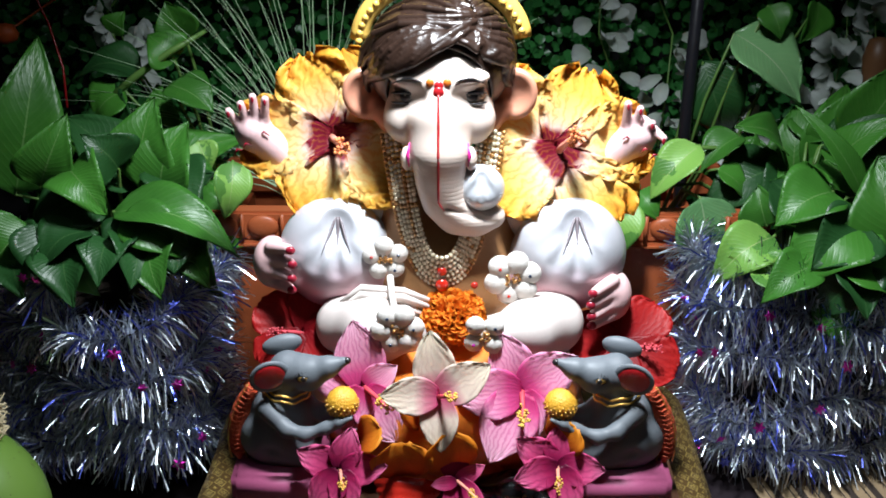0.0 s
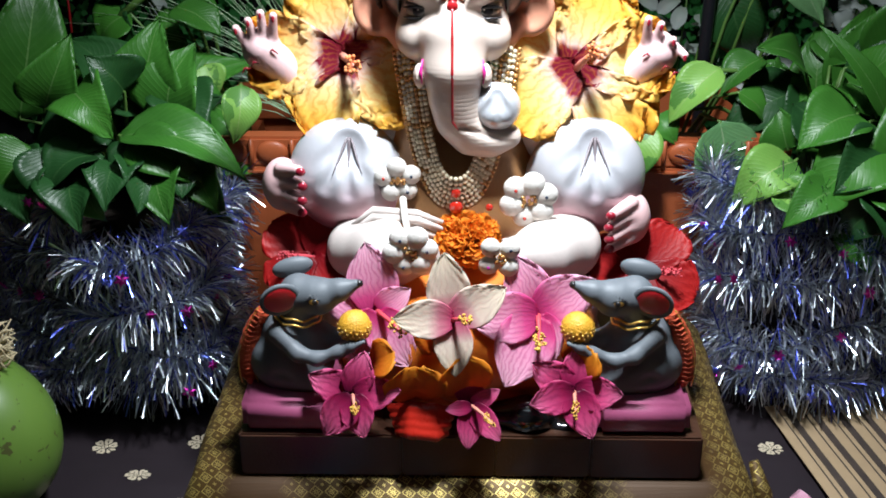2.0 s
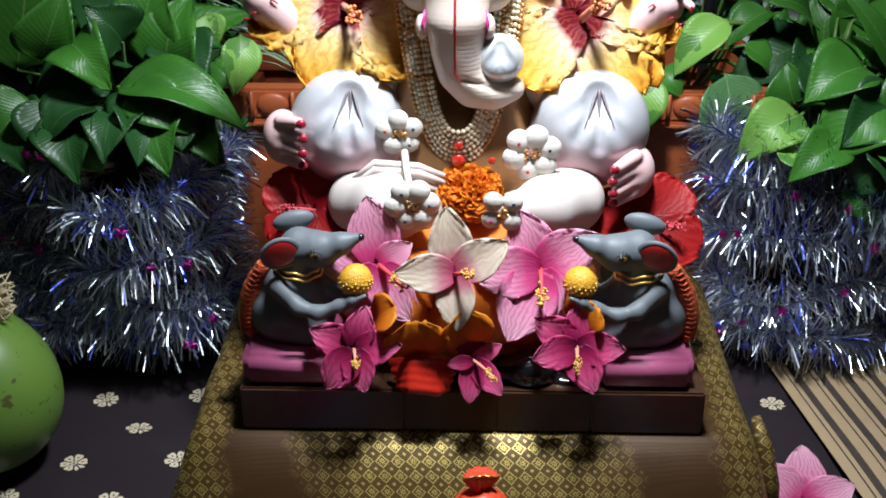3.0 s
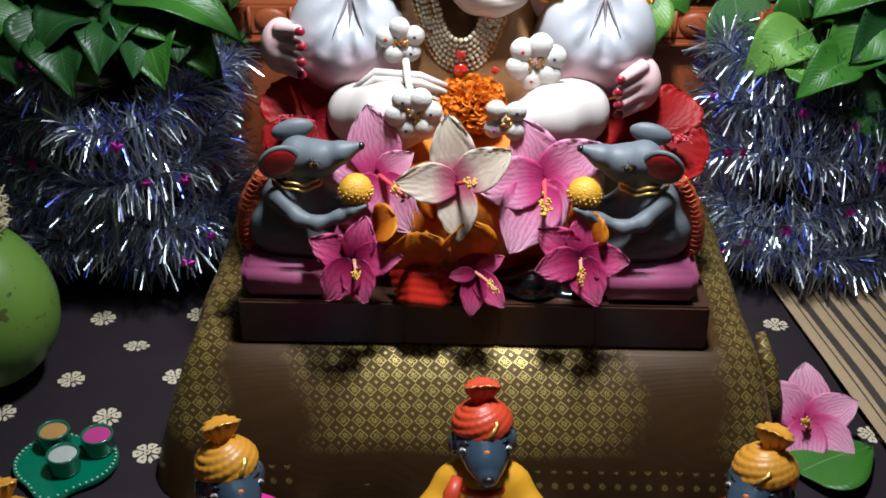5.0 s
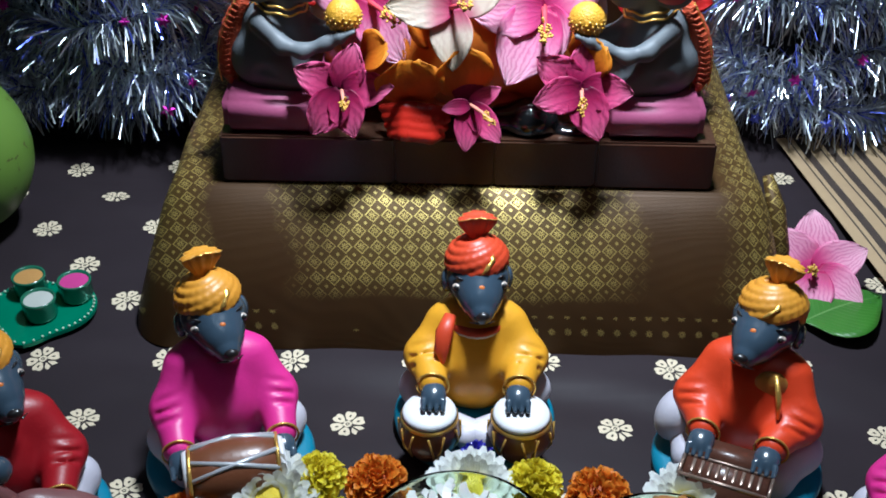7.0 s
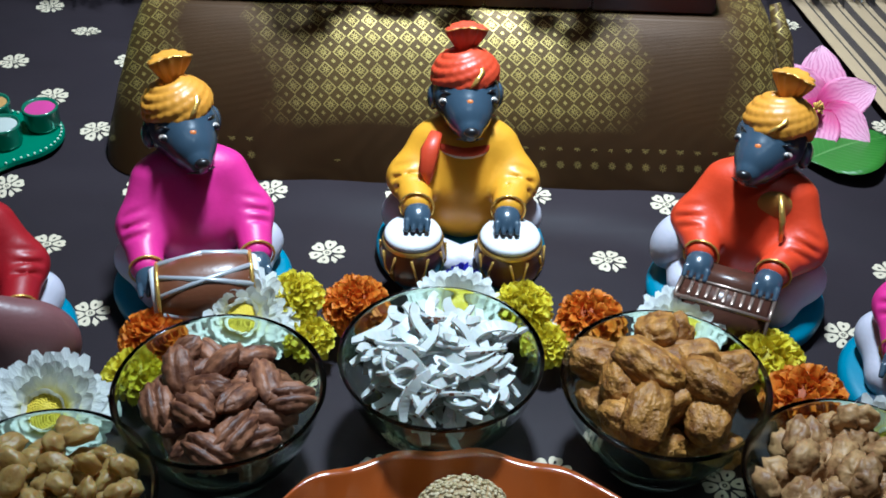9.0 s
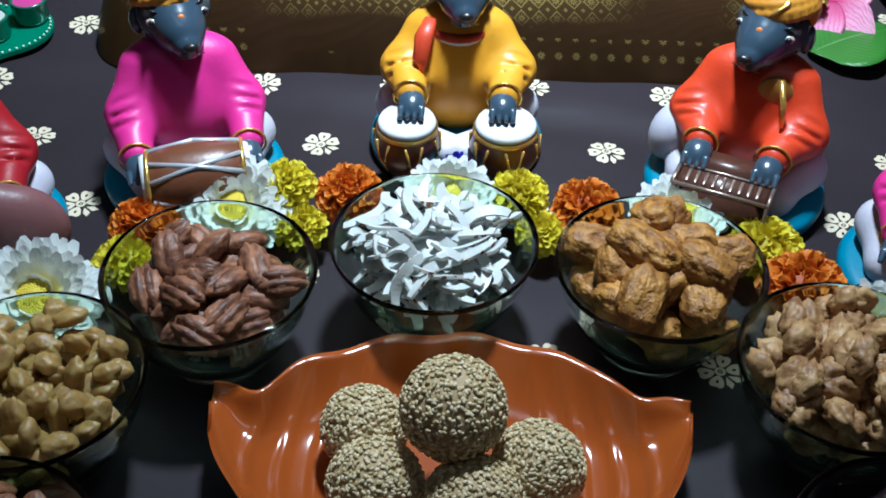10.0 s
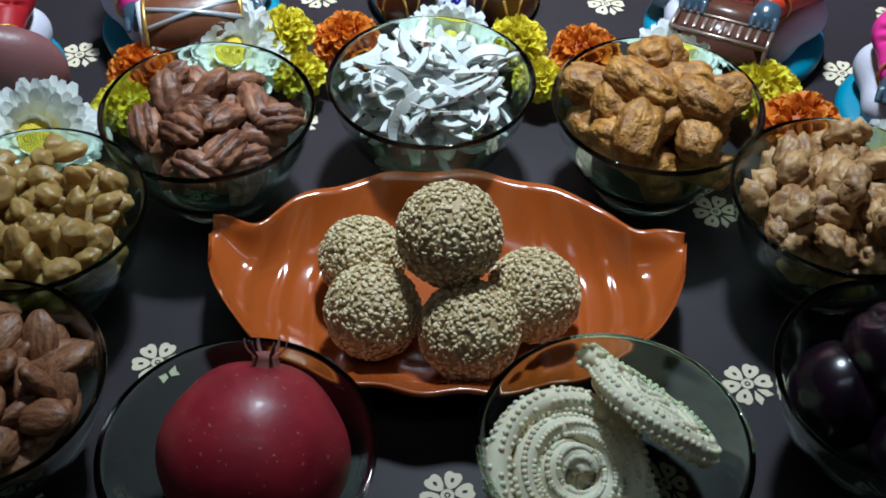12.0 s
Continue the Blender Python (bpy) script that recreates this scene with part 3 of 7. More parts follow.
# ---- plank and the two mouse figurines ----
def plank():
    g = Geo()
    for i, (a, b) in enumerate(((-0.181, -0.0573), (-0.057, 0.0127), (0.013, 0.0847), (0.085, 0.169))):
        g.box((a, -0.113 - 0.0002 * (i % 2), 0.1052), (b, 0.15, 0.1425), 0, 0.0016)
    thing("wooden_plank", g, M_WOOD, "dark polished wooden plank under the idol", "plank", loc=(-0.006, 0.02, 0.105), smooth=False)


plank()


def mouse(flip):
    """A grey mouse that holds up a yellow sweet, on a mauve slab. flip: mirrored to face the other way."""
    g = Geo()
    x0 = -0.0095
    fl = (lambda p: mirror_x(p, x0)) if flip else (lambda p: p)
    fx = (lambda p: (2 * x0 - p[0], p[1], p[2])) if flip else (lambda p: p)

    def blend(prims, res, k, slot):
        v, f = sdf_mesh(fl(prims), res, k)
        g.add(v, f, slot)

    lo, hi = (-0.178, -0.111, 0.1426), (-0.108, -0.035, 0.171)
    a, b = fx(lo), fx(hi)
    g.box((min(a[0], b[0]), lo[1], lo[2]), (max(a[0], b[0]), hi[1], hi[2]), 1, 0.005, 3)
    body = [("e", (-0.143, -0.070, 0.190), (0.034, 0.033, 0.031)), ("e", (-0.142, -0.074, 0.212), (0.024, 0.024, 0.027), (0, -8, 0)), ("e", (-0.128, -0.090, 0.180), (0.019, 0.012, 0.012))]
    body += chain([(-0.141, -0.076, 0.222), (-0.134, -0.080, 0.238)], [0.016, 0.013])
    body += chain([(-0.133, -0.083, 0.2475), (-0.117, -0.088, 0.2480), (-0.102, -0.090, 0.2540), (-0.0895, -0.090, 0.2590)], [0.0150, 0.0128, 0.0078, 0.0036])
    body += chain([(-0.149, -0.096, 0.221), (-0.133, -0.104, 0.2080), (-0.119, -0.107, 0.2055), (-0.103, -0.106, 0.2110), (-0.0945, -0.105, 0.2155)], [0.0072, 0.0056, 0.0048, 0.0042, 0.0050])
    for i in range(3):
        body.append(("c", (-0.093, -0.108 + 0.004 * i, 0.2165), (-0.084, -0.108 + 0.005 * i, 0.2205), 0.0022, 0.0014))
    body += chain([(-0.134, -0.07, 0.218), (-0.108, -0.078, 0.208), (-0.094, -0.085, 0.211)], [0.008, 0.0055, 0.0045])
    for i in range(5):
        a = radians(20 + 35 * i)
        body.append(("-c", (-0.147 + 0.006 * math.cos(a), -0.1045, 0.184 + 0.005 * math.sin(a)), (-0.147 + 0.006 * math.cos(a + 0.6), -0.1045, 0.184 + 0.005 * math.sin(a + 0.6)), 0.0013, 0.0013))
    blend(body, 0.0012, 0.005, 0)
    # ears: a thin grey shell with a dark red hollow, and a second behind
    blend([("e", (-0.1445, -0.0985, 0.2500), (0.0155, 0.0042, 0.0140), (10, -14, 16)), ("-e", (-0.1448, -0.1030, 0.2500), (0.0138, 0.0042, 0.0122), (10, -14, 16)),
           ("e", (-0.139, -0.068, 0.2615), (0.0155, 0.0060, 0.0080), (0, -10, 10))], 0.0008, 0.0015, 0)
    g.ball(fx((-0.1446, -0.0995, 0.2500)), (0.0134, 0.0024, 0.0118), 2, 18, 8, rot=Euler((radians(10), 0, radians(-16 if flip else 16))).to_matrix())
    # eye with lashes
    ex, ey, ez = -0.1195, -0.1002, 0.2495
    g.ball(fx((ex, ey, ez)), (0.0046, 0.0022, 0.0026), 4, 12, 8)
    g.ball(fx((ex + 0.0004, ey - 0.0010, ez)), (0.0026, 0.0018, 0.0023), 3, 10, 8)
    for i in range(7):
        a = radians(30 + 22 * i)
        g.tube([fx((ex + 0.0042 * math.cos(a), ey - 0.0004, ez + 0.0025 * math.sin(a))), fx((ex + 0.0072 * math.cos(a), ey + 0.0004, ez + 0.0058 * math.sin(a)))], [0.0005, 0.0002], 3, 4)
    g.tube([fx((ex + 0.0048 * math.cos(a), ey - 0.0008, ez + 0.0026 * math.sin(a))) for a in np.linspace(0, 6.283, 13)], 0.0005, 3, 4, caps=False)
    g.ball(fx((-0.0872, -0.0905, 0.2598)), (0.0030, 0.0032, 0.0028), 3, 10, 6)
    for i in range(3):
        g.tube([fx((-0.0935, -0.0945, 0.2575 - 0.0012 * i)), fx((-0.1000, -0.0975, 0.2568 - 0.0020 * i))], [0.0004, 0.0002], 3, 4)
    # thin gilt necklaces, sweet with a beaded lower half, knitted cape
    for drop, out in ((0.0, 0.0), (0.0042, 0.0012)):
        g.tube([fx((-0.1355 + (0.0165 + out) * math.cos(a), -0.081 + (0.0185 + out) * math.sin(a), 0.2335 - drop - 0.003 * math.cos(a) + 0.0008 * math.sin(7 * a))) for a in np.linspace(0, 2 * math.pi, 43)], 0.0009, 4, 5, caps=False)
    c = fx((-0.0915, -0.0965, 0.2275))
    g.ball(c, 0.0124, 5, 20, 14, warp=lambda v: 1 + 0.05 * noise.noise(v * 9))
    for i in range(90):
        z, a = 0.25 - 1.1 * (i + 0.5) / 90, i * 2.39996
        q = math.sqrt(1 - z * z)
        if q * math.sin(a) < 0.3:
            g.ball((c[0] + 0.0124 * q * math.cos(a), c[1] + 0.0124 * q * math.sin(a), c[2] + 0.0124 * z), 0.0010, 4 if i % 3 else 5, 6, 4)
    cape = []
    for i in range(9):
        t = i / 8
        cape.append((-0.1575 - 0.0185 * math.sin(math.pi * t * 0.62), -0.080 + 0.002 * t, 0.236 - 0.066 * t))
    blend(chain(cape, [0.004, 0.006, 0.0072, 0.0078, 0.0078, 0.0078, 0.0074, 0.0068, 0.0045]), 0.0014, 0.003, 6)
    for i in range(1, 16):
        t = i / 16 * 8
        p = Vector(cape[int(t)]).lerp(Vector(cape[min(8, int(t) + 1)]), t - int(t))
        g.tube([fx((p[0] - 0.0066 + 0.0026 * j, p[1] - 0.0082 * math.sin(0.5 + j * 0.42), p[2] + 0.0012 * (j % 2) + 0.001)) for j in range(6)], 0.0009, 6, 5)
    g.tube([fx((p[0] + 0.0062, p[1] - 0.0062, p[2])) for p in cape], 0.0009, 4, 5)
    g.tube([fx((p[0] - 0.0064, p[1] - 0.0050, p[2])) for p in cape], 0.0007, 4, 5)
    return thing("mouse_figurine", g, [M_GREY, M_PINKSLAB, M_REDP, M_BLACK, M_GOLD, M_YBALL, M_CAPE],
                 "grey clay mouse holding a yellow sweet on a mauve slab", "figurine", "mice beside the idol", loc=fx((-0.143, -0.073, 0.1426)))


mouse(False)
mouse(True)

# ---- the setting: cloth, table, room ----
def cloth_h(x, y):
    """The tablecloth's gentle folds."""
    v = Vector((x * 5.0, y * 16.0, 0.3))
    h = 0.0044 * noise.noise(v) + 0.0034 * noise.noise(Vector((x * 14 + y * 9, y * 30, 2.0)))
    ridge = math.exp(-((y + 0.19 + 0.02 * math.sin(x * 7)) / 0.012) ** 2) * (0.0022 if x > -0.2 else 0.001)
    h += ridge * (0.5 + 0.5 * noise.noise(Vector((x * 6, 0, 5))))
    far = min(1.0, max(0.0, (-0.24 - y) / 0.05))
    return h * (1 - 0.8 * far) - 0.0028


def table_material():
    n = Nodes("dark_silk_cloth")
    x, y, z = n.xyz()
    col = n.mix(n.noise(14, 4), (0.016, 0.012, 0.0145), (0.027, 0.020, 0.025))
    col = n.mix(n.math("MULTIPLY", n.noise(240, 3), 0.4), col, (0.02, 0.014, 0.016))
    n.bump(n.noise(700, 3), 0.15, 0.0004)
    return n.done(col, 0.5, sheen=0.04, spec=0.16)


M_CLOTH = table_material()
M_CREAM = plain("cream_thread", (0.62, 0.53, 0.38), 0.55, var=0.15, bscale=900, bump=0.5)
M_WALL = plain("room_wall", (0.22, 0.19, 0.16), 0.8, scale=4, bscale=60)
M_FLOOR = plain("floor_tile", (0.14, 0.12, 0.10), 0.5, scale=5, bscale=80)


def grid_sheet(x0, x1, y0, y1, nx, ny, f):
    g = Geo()
    vs = [(x0 + (x1 - x0) * i / nx, y0 + (y1 - y0) * j / ny, f(x0 + (x1 - x0) * i / nx, y0 + (y1 - y0) * j / ny)) for j in range(ny + 1) for i in range(nx + 1)]
    fs = [(j * (nx + 1) + i, j * (nx + 1) + i + 1, (j + 1) * (nx + 1) + i + 1, (j + 1) * (nx + 1) + i) for j in range(ny) for i in range(nx)]
    g.add(vs, fs)
    return g


cloth = base("tablecloth", (0, 0, 0), "dark brown silk tablecloth with woven cream flowers", "tablecloth")
part("cloth_sheet", grid_sheet(-0.75, 0.75, -0.95, 0.5, 150, 150, cloth_h), M_CLOTH, cloth)


def motif(cx, cy, turn):
    """One woven flower: six heart petals with slits, a ring and a dot, and a pair of small leaves."""
    g = Geo()

    def flat(outline):
        pts = [(cx + p[0] * math.cos(turn) - p[1] * math.sin(turn), cy + p[0] * math.sin(turn) + p[1] * math.cos(turn)) for p in outline]
        return [(a, b, cloth_h(a, b) + 0.0005) for a, b in pts]

    def band(inner, outer):
        k = len(inner)
        g.add(flat(inner) + flat(outer), [(i, k + i, k + (i + 1) % k, (i + 1) % k) for i in range(k)])

    circle = lambda r, n=14: [(r * math.cos(2 * math.pi * i / n), r * math.sin(2 * math.pi * i / n)) for i in range(n)]
    band(circle(0.0014), circle(0.0030))
    g.add(flat(circle(0.0007, 8)), [tuple(range(8))])
    for k in range(6):
        a = 2 * math.pi * k / 6 + 0.26
        ax, ay = (math.cos(a), math.sin(a)), (-math.sin(a), math.cos(a))
        inner, outer = [], []
        for i in range(16):
            b = 2 * math.pi * i / 16
            r = 1 - 0.28 * math.exp(-(b if b < math.pi else 2 * math.pi - b) ** 2 / 0.12)
            ro = (0.0047 * math.cos(b) * r, 0.0050 * math.sin(b) * (0.74 + 0.26 * math.cos(b)))
            ri = (0.0013 * math.cos(b) - 0.0002, 0.0008 * math.sin(b))
            outer.append((ax[0] * (0.0078 + ro[0]) + ay[0] * ro[1], ax[1] * (0.0078 + ro[0]) + ay[1] * ro[1]))
            inner.append((ax[0] * (0.0078 + ri[0]) + ay[0] * ri[1], ax[1] * (0.0078 + ri[0]) + ay[1] * ri[1]))
        if k != 5:
            band(inner, outer)
        else:
            for s in (-1, 1):
                g.add(flat([(ax[0] * u + ay[0] * w * s, ax[1] * u + ay[1] * w * s) for u, w in ((0.0045, 0.0006), (0.008, 0.0042), (0.012, 0.0045), (0.0105, 0.0008))]), [(0, 1, 2, 3)])
    part("woven_flower", g, M_CREAM, cloth, "cream thread")


MOTIF_ROWS = [0.083, 0.031, -0.018, -0.07, -0.122, -0.184, -0.252, -0.316, -0.374, -0.43, -0.488, -0.543, -0.606, -0.664, -0.72]
for j, y in enumerate(MOTIF_ROWS):
    for k in range(-7, 11):
        if (k + j) % 2 == 1:
            motif(-0.129 + 0.0453 * k, y + 0.004 * math.sin(k * 1.7), 0.1 * math.sin(k * 2.3 + j))

table = base("altar_table", (0, 0, -0.75), "plain dark wooden table under the cloth", "table")
g2 = Geo()
g2.box((-0.74, -0.94, 0.70), (0.74, 0.72, 0.738), 0, 0.004)
part("tabletop", g2, M_WOOD, table, smooth=False)
for sx in (-0.69, 0.69):
    for y in (-0.88, 0.66):
        g2 = Geo()
        g2.box((sx - 0.03, y - 0.03, 0.0), (sx + 0.03, y + 0.03, 0.70), 0, 0.004)
        part("leg", g2, M_WOOD, table, smooth=False)

for name, lo, hi, m in (("floor", (-2.2, -2.6, -0.80), (2.2, 0.95, -0.75), M_FLOOR), ("ceiling", (-2.2, -2.6, 2.3), (2.2, 0.95, 2.35), M_WALL),
                        ("wall_north", (-2.2, 0.80, -0.75), (2.2, 0.95, 2.3), M_WALL), ("wall_south", (-2.2, -2.6, -0.75), (2.2, -2.5, 2.3), M_WALL),
                        ("wall_west", (-2.2, -2.5, -0.75), (-2.1, 0.80, 2.3), M_WALL), ("wall_east", (2.1, -2.5, -0.75), (2.2, 0.80, 2.3), M_WALL)):
    g = Geo()
    g.box(lo, hi, 0, 0)
    thing(name, g, m, "", "", kind="structure", smooth=False)


# ---- pedestal under a gold brocade cloth ----
def brocade():
    n = Nodes("gold_brocade")
    x, y, z = n.xyz()
    # across: along the front or the sides; up: height on the slope
    u = n.math("MULTIPLY", n.math("ADD", x, n.math("MULTIPLY", y, 0.35)), 1.0)
    v = n.math("MULTIPLY", n.math("ADD", z, y), 0.75)
    P = 0.0118
    def cell(a, shift=0.0):
        return n.math("SUBTRACT", n.math("FRACT", n.math("ADD", n.math("DIVIDE", a, P), shift)), 0.5)
    fu, fv = cell(u, 100.0), cell(v, 100.0)
    dia = n.math("ADD", n.math("ABSOLUTE", fu), n.math("ABSOLUTE", fv))
    lat = n.math("LESS_THAN", n.math("ABSOLUTE", n.math("SUBTRACT", dia, 0.42)), 0.055)
    r = n.math("SQRT", n.math("ADD", n.math("POWER", fu, 2.0), n.math("POWER", fv, 2.0)))
    ang = n.math("ARCTAN2", fv, fu)
    ros = n.math("MULTIPLY", n.math("LESS_THAN", r, n.math("ADD", 0.17, n.math("MULTIPLY", n.math("COSINE", n.math("MULTIPLY", ang, 8.0)), 0.07))), n.math("GREATER_THAN", r, 0.05))
    gu, gv = cell(u, 100.5), cell(v, 100.5)
    dot = n.math("LESS_THAN", n.math("ADD", n.math("ABSOLUTE", gu), n.math("ABSOLUTE", gv)), 0.13)
    pat = n.math("MAXIMUM", n.math("MAXIMUM", lat, ros), dot)
    # a dense border above, a few sparse sprigs on the plain field below
    wander = n.math("MULTIPLY", n.math("SUBTRACT", n.noise(22, 4), 0.5), 0.09)
    fade = lambda a, width: n.math("MINIMUM", 1.0, n.math("MAXIMUM", 0.0, n.math("DIVIDE", a, width)))
    inside = fade(n.math("SUBTRACT", 0.135, n.math("ADD", n.math("ABSOLUTE", n.math("SUBTRACT", x, -0.004)), wander)), 0.06)
    flank = fade(n.math("SUBTRACT", n.math("ADD", n.math("ABSOLUTE", x), n.math("MULTIPLY", wander, 0.6)), 0.182), 0.03)
    dense = n.math("MULTIPLY", fade(n.math("SUBTRACT", n.math("ADD", z, n.math("MULTIPLY", wander, 0.2)), 0.038), 0.016), n.math("MAXIMUM", inside, n.math("MULTIPLY", flank, 0.7)))
    row = n.math("MULTIPLY", n.math("LESS_THAN", n.math("ABSOLUTE", n.math("SUBTRACT", z, 0.022)), 0.008), n.math("GREATER_THAN", n.noise(16, 3), 0.5))
    pat = n.math("MULTIPLY", pat, n.math("ADD", dense, n.math("MULTIPLY", row, n.math("MULTIPLY", ros, 0.6))))
    thread = n.math("SINE", n.math("MULTIPLY", z, 9000.0))
    pat = n.math("MULTIPLY", pat, n.math("ADD", 0.25, n.math("MULTIPLY", n.noise(420, 3), 1.1)))
    col = n.mix(n.noise(30, 4), (0.036, 0.0165, 0.0048), (0.058, 0.027, 0.0072))
    col = n.mix(n.math("MULTIPLY", dense, 0.16), col, (0.36, 0.25, 0.07))
    col = n.mix(pat, col, (0.56, 0.43, 0.13))
    n.bump(n.math("ADD", n.math("MULTIPLY", pat, 1.2), n.math("MULTIPLY", thread, 0.15)), 0.35, 0.0008)
    return n.done(col, n.math("SUBTRACT", 0.48, n.math("MULTIPLY", pat, 0.10)), n.math("ADD", 0.22, n.math("MULTIPLY", pat, 0.40)), spec=0.25)


def pedestal():
    g = Geo()
    # rings from the foot up to the top, each a rounded rectangle
    rings = [(-0.251, 0.235, -0.172, 0.185, -0.002, 0.030), (-0.249, 0.233, -0.169, 0.185, 0.012, 0.034), (-0.240, 0.226, -0.158, 0.18, 0.045, 0.036),
             (-0.230, 0.217, -0.140, 0.175, 0.080, 0.036), (-0.224, 0.211, -0.128, 0.172, 0.094, 0.034), (-0.216, 0.203, -0.119, 0.168, 0.1025, 0.030), (-0.205, 0.192, -0.108, 0.16, 0.1048, 0.024)]
    per = 24
    vs = []
    for x0, x1, y0, y1, z, r in rings:
        corners = ((x1 - r, y1 - r, 0), (x0 + r, y1 - r, 90), (x0 + r, y0 + r, 180), (x1 - r, y0 + r, 270))
        for q, (cx, cy, a0) in enumerate(corners):
            nx = corners[(q + 1) % 4]
            arc = [(cx + r * math.cos(radians(a0 + 90 * i / 8)), cy + r * math.sin(radians(a0 + 90 * i / 8))) for i in range(9)]
            end = (nx[0] + r * math.cos(radians(a0 + 90)), nx[1] + r * math.sin(radians(a0 + 90)))
            line = [(arc[-1][0] + (end[0] - arc[-1][0]) * i / per, arc[-1][1] + (end[1] - arc[-1][1]) * i / per) for i in range(1, per)]
            for a, b in arc + line:
                w = 0.0022 * noise.noise(Vector((a * 18, b * 18, z * 9))) * (1 if z < 0.1 else 0.2)
                w += 0.0012 * math.exp(-((a + 0.063) / 0.0016) ** 2) * (b < -0.1)
                k = 1 + w / 0.2
                vs.append((-0.007 + (a + 0.007) * k, b * k, z))
    m = len(vs) // len(rings)
    fs = [(i * m + j, i * m + (j + 1) % m, (i + 1) * m + (j + 1) % m, (i + 1) * m + j) for i in range(len(rings) - 1) for j in range(m)]
    fs.append(tuple((len(rings) - 1) * m + j for j in range(m)))
    g.add(vs, fs)
    ob = thing("cloth_pedestal", g, brocade(), "low pedestal wrapped in a gold brocade cloth", "pedestal", loc=(-0.007, 0.0, -0.002))
    # gather of the cloth at its side
    g = Geo()
    g.tube([(0.219, -0.075, 0.096), (0.226, -0.088, 0.075), (0.232, -0.098, 0.045), (0.236, -0.104, 0.012)], [0.004, 0.007, 0.007, 0.004], 0, 8)
    c = part("cloth_fold", g, ob.data.materials[0], ob)
    c.matrix_parent_inverse = Matrix.Translation((0.007, 0.0, 0.002))


pedestal()


# ---- striped mat ----
def mat_material():
    n = Nodes("striped_weave")
    x, y, z = n.xyz()
    s = n.math("FRACT", n.math("MULTIPLY", x, 42.0))
    thin = n.math("FRACT", n.math("MULTIPLY", x, 168.0))
    dark = n.math("MAXIMUM", n.math("GREATER_THAN", s, 0.70), n.math("MULTIPLY", n.math("GREATER_THAN", thin, 0.72), n.math("GREATER_THAN", s, 0.40)))
    col = n.mix(dark, (0.42, 0.30, 0.17), (0.025, 0.018, 0.018))
    col = n.mix(n.math("MULTIPLY", n.noise(60, 4), 0.35), col, (0.16, 0.11, 0.07))
    n.bump(n.noise(600, 3), 0.3)
    return n.done(col, 0.7)


g = grid_sheet(0.0, 0.34, -0.36, 0.0, 40, 40, lambda a, b: 0.002 + 0.001 * math.sin(a * 40) * math.sin(b * 30))
m = thing("striped_mat", g, mat_material(), "beige woven mat with dark stripes", "mat")
m.matrix_world = pose(0.285, 0.145, 0.003, 0, 0, 10)

# ---- planters, tinsel and greenery behind the idol ----
M_LEAF = leaf_mat("leaf_green", (0.020, 0.085, 0.012), (0.055, 0.20, 0.022), (0.16, 0.30, 0.09))
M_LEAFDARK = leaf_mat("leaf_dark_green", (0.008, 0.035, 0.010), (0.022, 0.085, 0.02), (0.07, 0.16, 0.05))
M_LEAFPALE = leaf_mat("leaf_variegated", (0.10, 0.26, 0.04), (0.22, 0.42, 0.08), (0.40, 0.50, 0.20), patch=(0.05, 0.18, 0.03))
M_LEAFROUND = leaf_mat("leaf_grey_green", (0.07, 0.20, 0.07), (0.16, 0.32, 0.13), (0.40, 0.50, 0.30), rough=0.28)
M_STEM = plain("green_stem", (0.12, 0.24, 0.05), 0.45)
M_TERRA = plain("terracotta", (0.42, 0.105, 0.035), 0.42, var=0.15, scale=18, bump=0.2)
M_POT = plain("black_pot", (0.012, 0.011, 0.013), 0.6)
M_SOIL = plain("potting_soil", (0.03, 0.02, 0.013), 0.9, bscale=150, bump=1.0)


def tinsel_mat(name, c, rough=0.16):
    n = Nodes(name)
    t, s, r = n.luv()
    col = n.mix(r, lighter(c, 0.45), c)
    return n.done(col, rough, 1.0)


M_TINSEL = tinsel_mat("silver_blue_foil", (0.88, 0.94, 1.0), 0.32)
M_TINSEL2 = tinsel_mat("blue_foil", (0.16, 0.20, 0.85), 0.3)
M_TINSEL3 = tinsel_mat("magenta_foil", (0.75, 0.05, 0.50), 0.3)


